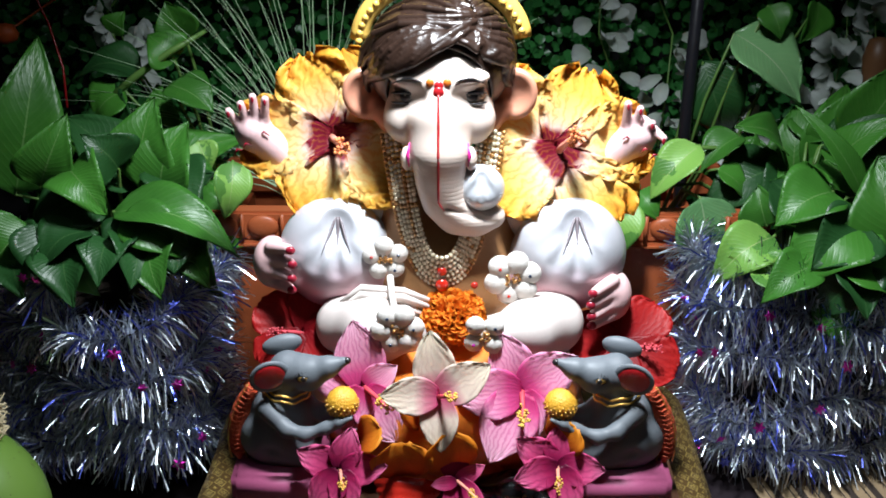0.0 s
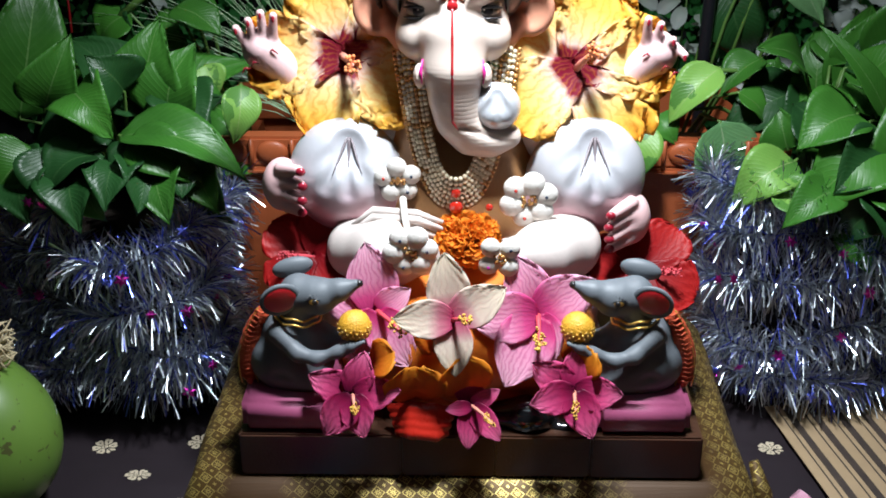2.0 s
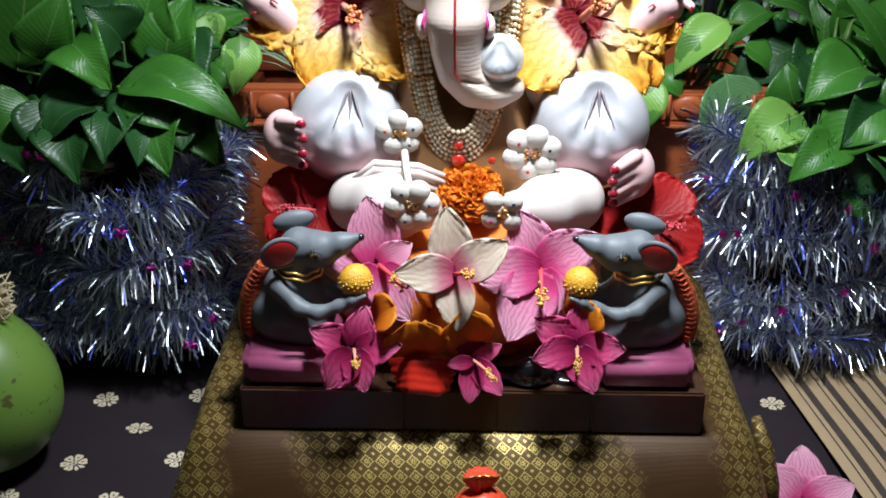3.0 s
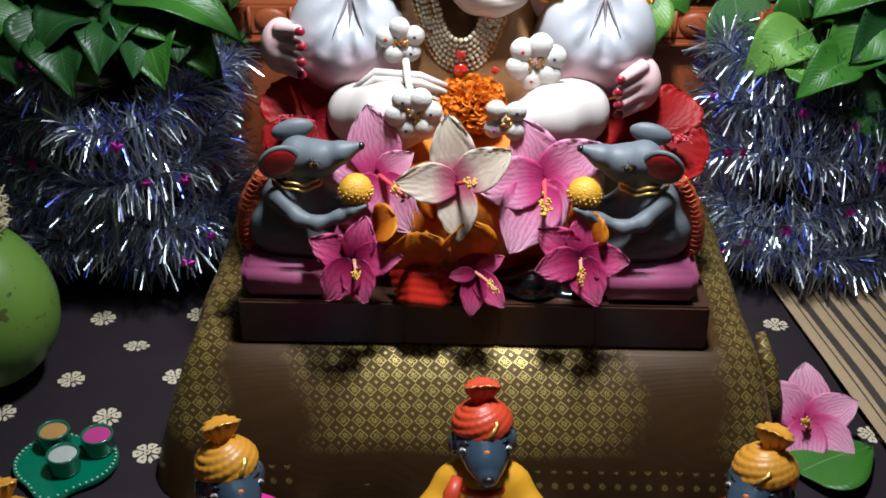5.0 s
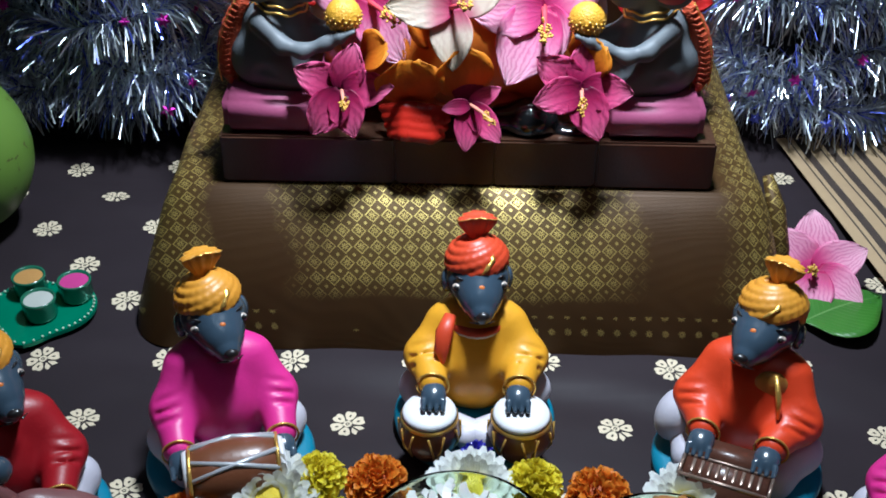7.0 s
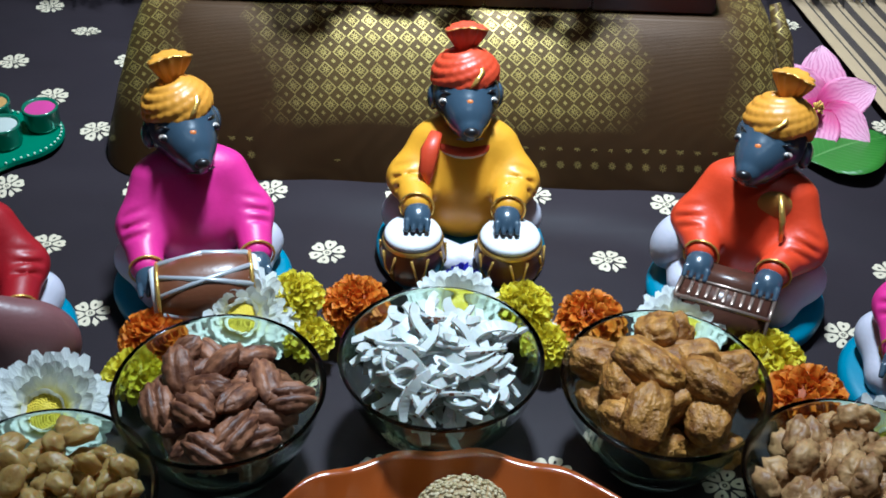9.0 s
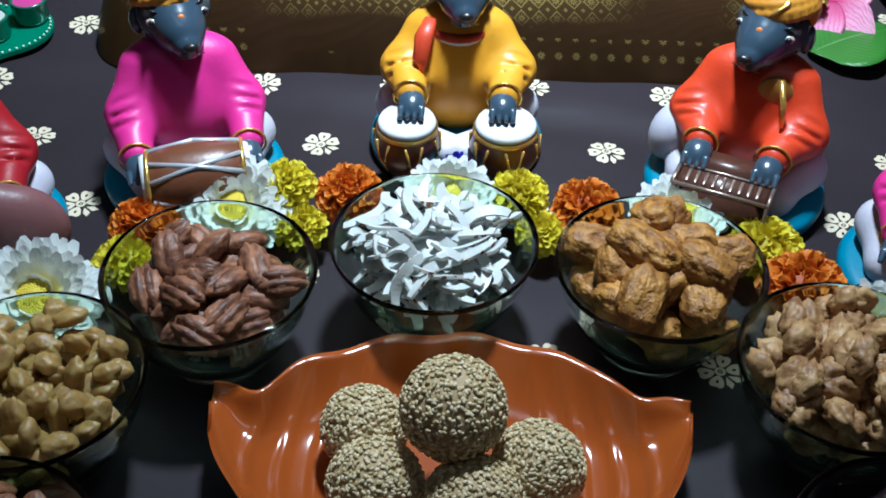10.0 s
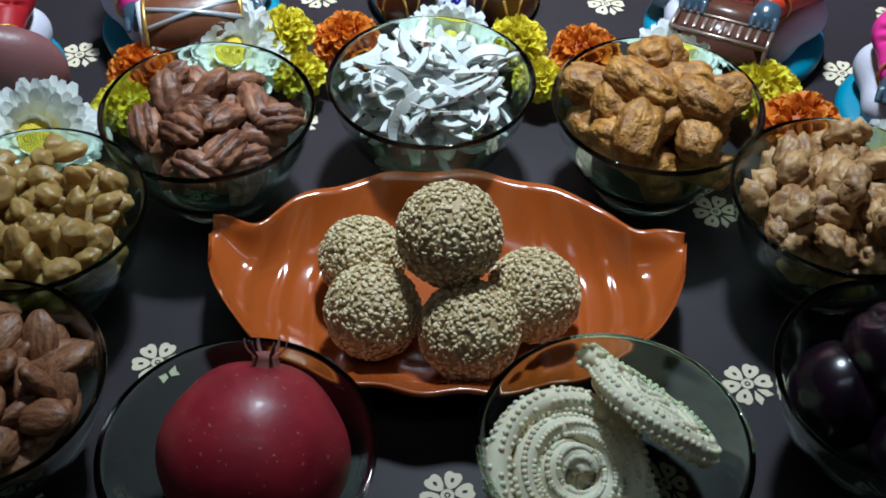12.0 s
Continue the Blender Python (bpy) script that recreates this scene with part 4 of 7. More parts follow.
def trough():
    """A long terracotta flower box with a panelled rim."""
    ob = base("flower_trough", (0.0, 0.36, -0.003), "terracotta flower trough with a scalloped panelled rim", "planter")
    g = Geo()
    prof = [(-0.262, 0.262, 0.272, 0.452, 0.0), (-0.256, 0.256, 0.277, 0.448, 0.205), (-0.246, 0.246, 0.287, 0.44, 0.205), (-0.240, 0.240, 0.292, 0.43, 0.02)]
    vs = []
    for x0, x1, y0, y1, z in prof:
        vs += [(x0, y0 - 0.36, z), (x1, y0 - 0.36, z), (x1, y1 - 0.36, z), (x0, y1 - 0.36, z)]
    fs = [(i * 4 + j, i * 4 + (j + 1) % 4, i * 4 + 4 + (j + 1) % 4, i * 4 + 4 + j) for i in range(3) for j in range(4)] + [(12, 13, 14, 15), (3, 2, 1, 0)]
    g.add(vs, fs)
    part("body", g, M_TERRA, ob, smooth=False)
    g = Geo()
    g.box((-0.275, -0.098, 0.205), (0.318, -0.072, 0.213), 0, 0.003)
    g.box((-0.272, -0.095, 0.213), (0.315, -0.073, 0.245), 0, 0.003)
    g.box((-0.275, 0.07, 0.205), (0.318, 0.09, 0.245), 0, 0.003)
    for x in (-0.275, 0.30):
        g.box((x, -0.072, 0.205), (x + 0.018, 0.07, 0.245), 0, 0.003)
    rim = part("rim", g, M_TERRA, ob, smooth=False)
    for i in range(14):
        g = Geo()
        x = -0.268 + 0.0415 * i
        g.ball((x + 0.019, -0.0955, 0.229), (0.0165, 0.005, 0.0125), 0, 16, 8)
        part("panel", g, M_TERRA, rim)
        g = Geo()
        g.tube([(x + 0.0395, -0.098, 0.214), (x + 0.0395, -0.099, 0.244)], 0.0022, 0, 8)
        part("rib", g, M_TERRA, rim)
    g = Geo()
    g.box((-0.239, -0.065, 0.15), (0.239, 0.068, 0.19), 0, 0.01)
    part("soil", g, M_SOIL, ob)


trough()


def tinsel_pot(cx, cy, seed):
    """A dark pot wound round with a metallic garland."""
    rnd = random.Random(seed)
    pot = base("plant_pot", (cx, cy, -0.002), "dark plant pot hidden under wound tinsel", "pot", "pots wound with tinsel")
    g = Geo()
    g.lathe([(0.0, 0.0), (0.075, 0.0), (0.082, 0.175), (0.086, 0.175), (0.086, 0.19), (0.080, 0.19), (0.078, 0.17), (0.0, 0.17)], 40)
    part("pot_body", g, M_POT, pot)
    g = Geo()
    g.lathe([(0.0, 0.182), (0.05, 0.181), (0.0785, 0.176)], 30)
    part("soil", g, M_SOIL, pot)
    gar = base("tinsel_garland", (cx, cy, 0.0), "silver and blue tinsel garland with foil stars", "tinsel", "tinsel round the pots")
    g, wire = Geo(), Geo()
    turns = 4.6
    axis = []
    for i in range(260):
        t = i / 259
        a = 2 * math.pi * turns * t + 0.7
        r = 0.098 + 0.018 * math.sin(a * 3.1 + seed) + 0.012 * (1 - t)
        axis.append(Vector((r * math.cos(a), r * math.sin(a), 0.020 + 0.205 * t + (0.016 * math.sin(a * 1.3 + 0.5 * seed) + 0.009 * math.sin(a * 4.7)) * (1 - 0.7 * t))))
    wire.tube(axis[::2], 0.0012, 0, 5)
    verts, faces, mats, luv = [], [], [], []
    for i in range(1, len(axis) - 1):
        d = (axis[i + 1] - axis[i - 1]).normalized()
        if axis[i].y > 0.05:
            continue
        for j in range(84):
            a = rnd.uniform(0, 2 * math.pi)
            x = d.cross(Vector((0, 0, 1))).normalized()
            z = x.cross(d)
            way = (x * math.cos(a) + z * math.sin(a) + d * rnd.uniform(-0.5, 0.5)).normalized()
            ln = rnd.uniform(0.016, 0.040)
            p = axis[i] + d * rnd.uniform(-0.005, 0.005)
            side = way.cross(Vector((rnd.gauss(0, 1), rnd.gauss(0, 1), rnd.gauss(0, 1)))).normalized() * rnd.uniform(0.00026, 0.00075)
            mid = p + way * ln * 0.55
            end = p + way * ln + Vector((0, 0, -0.008)) * rnd.random() + side * rnd.uniform(-3, 3)
            k = len(verts)
            verts += [tuple(p + side), tuple(p - side), tuple(mid + side), tuple(mid - side), tuple(end + side), tuple(end - side)]
            faces += [(k, k + 1, k + 3, k + 2), (k + 2, k + 3, k + 5, k + 4)]
            luv += [(0, 0, rnd.random())] * 6
            mats += [0 if rnd.random() < 0.82 else 1] * 2
    g.add(verts, faces, 0, luv)
    g.m = mats
    part("wire", wire, M_POT, gar)
    part("foil_fringe", g, [M_TINSEL, M_TINSEL2], gar, "silver-blue foil strips", kind="stuff", smooth=False)
    for i in range(64):
        p = axis[rnd.randrange(len(axis))]
        if p.y > 0.03:
            continue
        out = Vector((p.x, p.y, 0.03)).normalized()
        c = p + out * rnd.uniform(0.018, 0.032) + Vector((0, 0, rnd.uniform(-0.014, 0.014)))
        m = rot_to(Vector((rnd.gauss(0, 1), rnd.gauss(0, 0.4), rnd.gauss(0, 1))), out)
        g = Geo()
        size = rnd.uniform(0.005, 0.0075)
        ring = [c + m @ Vector((size * (1 if q % 2 == 0 else 0.5) * math.cos(q * math.pi / 6), size * (1 if q % 2 == 0 else 0.5) * math.sin(q * math.pi / 6), 0)) for q in range(12)]
        top = c + m @ Vector((0, 0, 0.0012))
        g.add([tuple(q) for q in ring] + [tuple(top)], [(q, (q + 1) % 12, 12) for q in range(12)], 0, [(0, 0, 0.9)] * 13)
        part("foil_star", g, (M_TINSEL3, M_TINSEL3, M_TINSEL2)[i % 3], gar, smooth=False)
    return pot


tinsel_pot(-0.345, 0.20, 3)
tinsel_pot(0.345, 0.235, 8)


def plant(name, loc, label, leaves, group="potted plants"):
    """leaves: foot, tip, width, material, bow, fold, shape."""
    ob = base(name, loc, label, "plant", group)
    o = Vector(loc)
    for i, (foot, tip, w, m, bow, fold, shape) in enumerate(leaves):
        g = Geo()
        f, t = Vector(foot) - o, Vector(tip) - o
        d = (t - f).normalized()
        hint = Vector((0.15 * math.sin(i * 2.1), -0.55, 0.75)) if abs(d.z) < 0.85 else Vector((0.3 * math.sin(i * 1.7), -1, 0.15))
        v = random.Random(i * 7 + 1)
        hint = hint + Vector((v.gauss(0, 0.35), 0, v.gauss(0, 0.25)))
        g.blade(f, t, w * 1.26, hint, 0, bow * v.uniform(0.9, 1.7), fold * v.uniform(0.7, 1.6), shape, ruffle=0.045, waves=4, nt=14, ns=10, thick=0.0006, seed=i * 3.7 + loc[0], curl=v.uniform(0.08, 0.26))
        leaf = part("leaf", g, m, ob)
        g = Geo()
        root = Vector((f.x * 0.45, f.y * 0.5 + 0.02, min(f.z - 0.04, 0.02)))
        mid = f.lerp(root, 0.5) + Vector((0, 0, 0.02))
        g.tube([tuple(root), tuple(mid), tuple(f), tuple(f.lerp(t, 0.12) + Vector((0, 0, 0.0)))], [0.0022, 0.002, 0.0016, 0.0008], 0, 6)
        part("stalk", g, M_STEM, leaf)
    return ob


def fill(cx, cy, z, n, seed, reach=0.13, lean=(0, 0)):
    rnd = random.Random(seed)
    out = []
    for i in range(n):
        a = rnd.uniform(0, 2 * math.pi)
        r0, r1 = rnd.uniform(0.01, 0.05), rnd.uniform(0.06, reach)
        h = rnd.uniform(0.02, 0.10)
        f = (cx + r0 * math.cos(a), cy + 0.6 * r0 * math.sin(a) + 0.05, z + h)
        t = (cx + r1 * math.cos(a) + lean[0], cy + 0.6 * r1 * math.sin(a) + 0.04, z + h + rnd.uniform(-0.05, 0.10))
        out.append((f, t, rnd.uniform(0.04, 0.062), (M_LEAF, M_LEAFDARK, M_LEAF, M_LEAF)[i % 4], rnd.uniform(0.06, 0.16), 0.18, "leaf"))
    return out


plant("peace_lily", (-0.345, 0.20, 0.205), "broad-leaved green potted plant with drooping glossy leaves", [
    ((-0.434, 0.2, 0.283), (-0.4, 0.22, 0.429), 0.062, M_LEAF, 0.05, 0.2, "leaf"),
    ((-0.322, 0.14, 0.289), (-0.204, 0.12, 0.262), 0.046, M_LEAF, 0.16, 0.3, "leaf"),
    ((-0.312, 0.13, 0.288), (-0.243, 0.11, 0.261), 0.040, M_LEAF, 0.1, 0.2, "leaf"),
    ((-0.311, 0.2, 0.29), (-0.38, 0.22, 0.36), 0.056, M_LEAFDARK, 0.1, 0.25, "leaf"),
    ((-0.308, 0.2, 0.293), (-0.296, 0.2, 0.377), 0.060, M_LEAF, 0.1, 0.3, "leaf"),
    ((-0.288, 0.18, 0.288), (-0.268, 0.2, 0.358), 0.056, M_LEAF, 0.1, 0.2, "leaf"),
    ((-0.34, 0.17, 0.297), (-0.398, 0.13, 0.281), 0.052, M_LEAFDARK, 0.1, 0.25, "leaf"),
    ((-0.362, 0.15, 0.327), (-0.324, 0.12, 0.298), 0.050, M_LEAF, 0.18, 0.4, "heart"),
] + [
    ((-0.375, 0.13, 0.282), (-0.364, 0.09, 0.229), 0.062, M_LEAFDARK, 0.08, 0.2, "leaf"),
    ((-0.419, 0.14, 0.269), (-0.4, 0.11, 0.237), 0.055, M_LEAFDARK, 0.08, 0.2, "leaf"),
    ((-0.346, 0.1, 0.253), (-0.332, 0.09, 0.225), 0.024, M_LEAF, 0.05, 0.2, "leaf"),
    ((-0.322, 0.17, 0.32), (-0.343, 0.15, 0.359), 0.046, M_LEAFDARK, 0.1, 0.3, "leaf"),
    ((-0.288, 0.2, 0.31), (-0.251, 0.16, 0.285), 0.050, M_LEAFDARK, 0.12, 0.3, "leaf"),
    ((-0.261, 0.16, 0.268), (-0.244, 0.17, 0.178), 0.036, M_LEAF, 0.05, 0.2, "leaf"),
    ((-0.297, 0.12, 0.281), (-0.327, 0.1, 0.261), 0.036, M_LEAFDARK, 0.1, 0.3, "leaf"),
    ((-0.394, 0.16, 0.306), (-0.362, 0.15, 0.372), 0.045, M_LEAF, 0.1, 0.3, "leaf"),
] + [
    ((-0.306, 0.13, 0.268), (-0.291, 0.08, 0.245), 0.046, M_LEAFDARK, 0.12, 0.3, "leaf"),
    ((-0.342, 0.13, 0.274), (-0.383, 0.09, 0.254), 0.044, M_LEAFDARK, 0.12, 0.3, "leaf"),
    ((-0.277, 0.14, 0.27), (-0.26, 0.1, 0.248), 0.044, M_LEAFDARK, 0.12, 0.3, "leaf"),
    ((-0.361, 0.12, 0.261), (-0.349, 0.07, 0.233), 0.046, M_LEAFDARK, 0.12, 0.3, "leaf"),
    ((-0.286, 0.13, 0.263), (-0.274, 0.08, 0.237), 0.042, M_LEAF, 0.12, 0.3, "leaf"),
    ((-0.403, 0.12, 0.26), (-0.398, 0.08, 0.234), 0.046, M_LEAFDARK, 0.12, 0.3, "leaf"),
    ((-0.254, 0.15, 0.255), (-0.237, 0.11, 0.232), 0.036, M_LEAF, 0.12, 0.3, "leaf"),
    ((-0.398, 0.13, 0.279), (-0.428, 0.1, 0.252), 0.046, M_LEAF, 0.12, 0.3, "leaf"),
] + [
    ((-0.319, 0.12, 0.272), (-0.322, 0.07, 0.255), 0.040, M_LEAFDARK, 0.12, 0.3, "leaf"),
] + fill(-0.345, 0.24, 0.20, 40, 4))
plant("peace_lily", (0.345, 0.235, 0.205), "broad-leaved green potted plant with pale drooping leaves", [
    ((0.3, 0.2, 0.244), (0.239, 0.18, 0.205), 0.042, M_LEAFPALE, 0.2, 0.3, "leaf"),
    ((0.352, 0.2, 0.291), (0.292, 0.17, 0.27), 0.052, M_LEAF, 0.15, 0.3, "leaf"),
    ((0.387, 0.18, 0.267), (0.299, 0.15, 0.223), 0.064, M_LEAF, 0.14, 0.25, "leaf"),
    ((0.378, 0.17, 0.268), (0.323, 0.14, 0.24), 0.052, M_LEAFDARK, 0.1, 0.35, "leaf"),
    ((0.406, 0.17, 0.222), (0.386, 0.18, 0.329), 0.07, M_LEAF, 0.08, 0.2, "leaf"),
    ((0.341, 0.16, 0.202), (0.368, 0.13, 0.159), 0.034, M_LEAF, 0.08, 0.2, "leaf"),
    ((0.353, 0.15, 0.236), (0.407, 0.13, 0.217), 0.044, M_LEAF, 0.1, 0.2, "leaf"),
    ((0.397, 0.24, 0.27), (0.332, 0.25, 0.363), 0.020, M_LEAF, 0.05, 0.3, "leaf"),
] + [
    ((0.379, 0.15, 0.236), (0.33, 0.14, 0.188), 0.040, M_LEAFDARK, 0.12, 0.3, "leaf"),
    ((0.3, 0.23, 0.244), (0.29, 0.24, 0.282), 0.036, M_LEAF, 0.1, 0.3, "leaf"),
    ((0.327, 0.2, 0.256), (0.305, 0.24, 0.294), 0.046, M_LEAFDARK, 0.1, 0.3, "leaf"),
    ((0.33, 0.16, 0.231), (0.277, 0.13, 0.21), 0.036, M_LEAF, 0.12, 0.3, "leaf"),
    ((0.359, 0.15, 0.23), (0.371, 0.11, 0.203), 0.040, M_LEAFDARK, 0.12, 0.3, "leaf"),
    ((0.274, 0.17, 0.227), (0.319, 0.15, 0.207), 0.034, M_LEAFPALE, 0.1, 0.3, "leaf"),
] + fill(0.355, 0.27, 0.20, 34, 9))
plant("pothos", (0.2, 0.38, 0.19), "trailing pothos with heart leaves and thick stems in the trough", [
    ((0.24, 0.265, 0.26), (0.249, 0.255, 0.174), 0.060, M_LEAFROUND, 0.06, 0.12, "leaf"),
    ((0.238, 0.28, 0.311), (0.187, 0.26, 0.262), 0.034, M_LEAFPALE, 0.12, 0.3, "leaf"),
    ((0.161, 0.25, 0.265), (0.149, 0.22, 0.207), 0.036, M_LEAFPALE, 0.08, 0.2, "leaf"),
    ((0.29, 0.4, 0.399), (0.362, 0.36, 0.338), 0.066, M_LEAFROUND, 0.1, 0.15, "leaf"),
    ((0.263, 0.42, 0.363), (0.299, 0.42, 0.272), 0.055, M_LEAFDARK, 0.1, 0.2, "leaf"),
    ((0.179, 0.28, 0.261), (0.198, 0.26, 0.24), 0.026, M_LEAF, 0.1, 0.2, "leaf"),
    ((0.263, 0.3, 0.279), (0.298, 0.29, 0.251), 0.030, M_LEAF, 0.1, 0.2, "leaf"),
    ((0.323, 0.4, 0.429), (0.336, 0.38, 0.4), 0.030, M_LEAF, 0.1, 0.2, "leaf"),
] + [
    ((0.376, 0.4, 0.432), (0.364, 0.38, 0.394), 0.036, M_LEAF, 0.1, 0.2, "leaf"),
    ((0.29, 0.33, 0.306), (0.247, 0.31, 0.275), 0.034, M_LEAF, 0.1, 0.3, "leaf"),
])
plant("pothos", (-0.25, 0.38, 0.19), "trailing pothos with heart leaves in the trough", [
    ((-0.229, 0.24, 0.305), (-0.235, 0.22, 0.251), 0.030, M_LEAFPALE, 0.12, 0.3, "leaf"),
    ((-0.305, 0.32, 0.361), (-0.257, 0.3, 0.34), 0.044, M_LEAF, 0.1, 0.2, "leaf"),
    ((-0.302, 0.34, 0.38), (-0.326, 0.34, 0.41), 0.040, M_LEAF, 0.1, 0.2, "leaf"),
    ((-0.293, 0.36, 0.399), (-0.313, 0.36, 0.438), 0.040, M_LEAF, 0.1, 0.2, "leaf"),
    ((-0.355, 0.33, 0.352), (-0.392, 0.32, 0.321), 0.046, M_LEAF, 0.1, 0.2, "leaf"),
    ((-0.344, 0.36, 0.363), (-0.416, 0.36, 0.368), 0.046, M_LEAFDARK, 0.1, 0.2, "leaf"),
    ((-0.271, 0.28, 0.313), (-0.259, 0.27, 0.283), 0.026, M_LEAFPALE, 0.1, 0.2, "leaf"),
    ((-0.382, 0.4, 0.396), (-0.37, 0.4, 0.421), 0.026, M_LEAF, 0.1, 0.2, "leaf"),
])
# the thick pothos shoot
g = Geo()
g.tube([(-0.375, 0.33, 0.34), (-0.342, 0.33, 0.367), (-0.304, 0.33, 0.393), (-0.267, 0.34, 0.413)], [0.0042, 0.004, 0.0034, 0.0022], 0, 8)
thing("plant_shoot", g, M_STEM, "thick pale green plant shoot", "plant", loc=(-0.375, 0.33, 0.34))
g = Geo()
g.tube([(0.229, 0.3, 0.302), (0.262, 0.32, 0.296), (0.288, 0.32, 0.272), (0.288, 0.32, 0.244)], [0.002, 0.0026, 0.003, 0.003], 0, 8)
g.tube([(0.211, 0.3, 0.26), (0.248, 0.31, 0.26), (0.282, 0.32, 0.24)], [0.0016, 0.002, 0.0024], 0, 8)
thing("plant_shoot", g, M_STEM, "bent green plant shoot over the trough", "plant", loc=(0.288, 0.32, 0.244))


# grass tuft
def grass():
    rnd = random.Random(5)
    ob = base("grass_tuft", (-0.155, 0.34, 0.19), "tuft of thin pale green grass blades", "grass")
    for i in range(120):
        g = Geo()
        a, r = rnd.uniform(-1.45, 0.9), rnd.uniform(0.15, 0.32)
        x0, y0 = rnd.uniform(-0.02, 0.02), rnd.uniform(-0.015, 0.015)
        pts = []
        for k in range(6):
            t = k / 5
            pts.append((x0 + math.sin(a) * r * (0.25 * t + 0.75 * t ** 1.6), y0 - 0.02 * t * rnd.random(), 0.02 + r * math.cos(a * (0.5 + 0.5 * t)) * t))
        g.tube(pts, [0.0011, 0.001, 0.0009, 0.0008, 0.0006, 0.0003], 0, 5, flat=0.5)
        part("blade", g, M_GRASS, ob)


M_GRASS = plain("pale_grass", (0.36, 0.52, 0.30), 0.5)
grass()


# black pole
g = Geo()
g.tube([(0.244, 0.40, -0.002), (0.2445, 0.40, 0.30), (0.252, 0.40, 0.62)], 0.0068, 0, 16)
M_POLE = plain("black_lacquer", (0.012, 0.012, 0.016), 0.35, var=0.3, bscale=300)
thing("pole", g, M_POLE, "thin black upright pole behind the trough", "pole", loc=(0.244, 0.40, -0.002))


# hedge mat
def hedge():
    rnd = random.Random(11)
    ob = base("hedge_panel", (0, 0.70, 0.0), "dark green artificial hedge panel on the wall", "hedge", kind="structure")
    g = Geo()
    g.box((-0.9, 0.03, -0.74), (0.9, 0.06, 1.0), 0, 0)
    part("backing", g, M_POT, ob, smooth=False)
    verts, faces, luv = [], [], []
    for i in range(11000):
        x, z = rnd.uniform(-0.62, 0.62), rnd.uniform(-0.05, 0.66)
        c = Vector((x, rnd.uniform(-0.035, 0.025), z))
        m = rot_to(Vector((rnd.gauss(0, 1), rnd.gauss(0, 0.6) - 0.3, rnd.gauss(0, 1))), Vector((rnd.gauss(0, 0.5), -1, 0.6)))
        s = rnd.uniform(0.009, 0.018)
        k = len(verts)
        pts = [(0, 0, 0), (0.42 * s, 0.25 * s, 0.12 * s), (0.46 * s, 0.62 * s, 0.1 * s), (0, s, -0.08 * s), (-0.46 * s, 0.62 * s, 0.1 * s), (-0.42 * s, 0.25 * s, 0.12 * s), (0, 0.5 * s, -0.03 * s)]
        verts += [tuple(c + m @ Vector(p)) for p in pts]
        r = rnd.random()
        luv += [(0.2, 0.5, r)] * 7
        faces += [(k, k + 1, k + 6, k + 5), (k + 1, k + 2, k + 6), (k + 2, k + 3, k + 6), (k + 3, k + 4, k + 6), (k + 4, k + 5, k + 6)]
    g = Geo()
    g.add(verts, faces, 0, luv)
    part("hedge_foliage", g, M_LEAFHEDGE, ob, "small dark green plastic leaves", kind="stuff")


M_LEAFHEDGE = leaf_mat("hedge_leaf", (0.026, 0.15, 0.038), (0.07, 0.30, 0.07), (0.06, 0.2, 0.06), rough=0.28)
hedge()


# white silk flower strings
def wisteria(points, seed, label):
    rnd = random.Random(seed)
    top = Vector(points[0])
    ob = base("silk_flower_string", tuple(top), label, "flower string", "white flower strings")
    g = Geo()
    pts = [tuple(Vector((top.x, 0.735, top.z + 0.03)) - top)] + [tuple(Vector(p) - top) for p in points]
    g.tube(pts, 0.0012, 0, 5)
    part("stem", g, M_STEM, ob)
    for i in range(1, len(pts) - 1):
        for k in range(8):
            a = Vector(pts[i]).lerp(Vector(pts[i + 1]), k / 8 + rnd.uniform(0, 0.1))
            d = Vector((rnd.gauss(0, 1), rnd.gauss(0, 0.6) - 0.6, rnd.gauss(0, 0.6) - 0.3)).normalized()
            f = a + d * rnd.uniform(0.006, 0.02)
            g = Geo()
            g.blade(f, f + d * rnd.uniform(0.020, 0.032), rnd.uniform(0.016, 0.028), (rnd.gauss(0, 0.6), -1, 0.6), 0, 0.2, 0.5, "petal", ruffle=0.12, nt=7, ns=7, seed=i * 7 + k)
            part("petal", g, M_SILKWHITE, ob)


M_SILKWHITE = petal_mat("white_silk", [(0.0, (0.46, 0.54, 0.44)), (1.0, (0.64, 0.69, 0.66))], (0.5, 0.58, 0.5), 0.2, 0.6)
wisteria([(0.434, 0.5, 0.442), (0.436, 0.48, 0.381), (0.424, 0.46, 0.334), (0.408, 0.45, 0.287)], 1, "hanging string of white silk wisteria petals")
wisteria([(0.464, 0.5, 0.435), (0.473, 0.49, 0.373), (0.456, 0.47, 0.311), (0.446, 0.46, 0.26)], 2, "hanging string of white silk wisteria petals")
wisteria([(0.167, 0.6, 0.424), (0.167, 0.6, 0.354), (0.187, 0.59, 0.299)], 3, "hanging string of white silk petals before the hedge")
wisteria([(0.25, 0.55, 0.365), (0.246, 0.54, 0.298), (0.237, 0.52, 0.233)], 4, "hanging string of white silk petals before the hedge")
wisteria([(-0.415, 0.5, 0.4), (-0.399, 0.5, 0.367), (-0.371, 0.49, 0.353)], 5, "short string of pale silk petals among the leaves")
wisteria([(0.308, 0.45, 0.309), (0.325, 0.45, 0.276), (0.32, 0.44, 0.238)], 6, "short string of pale silk petals behind the trough")

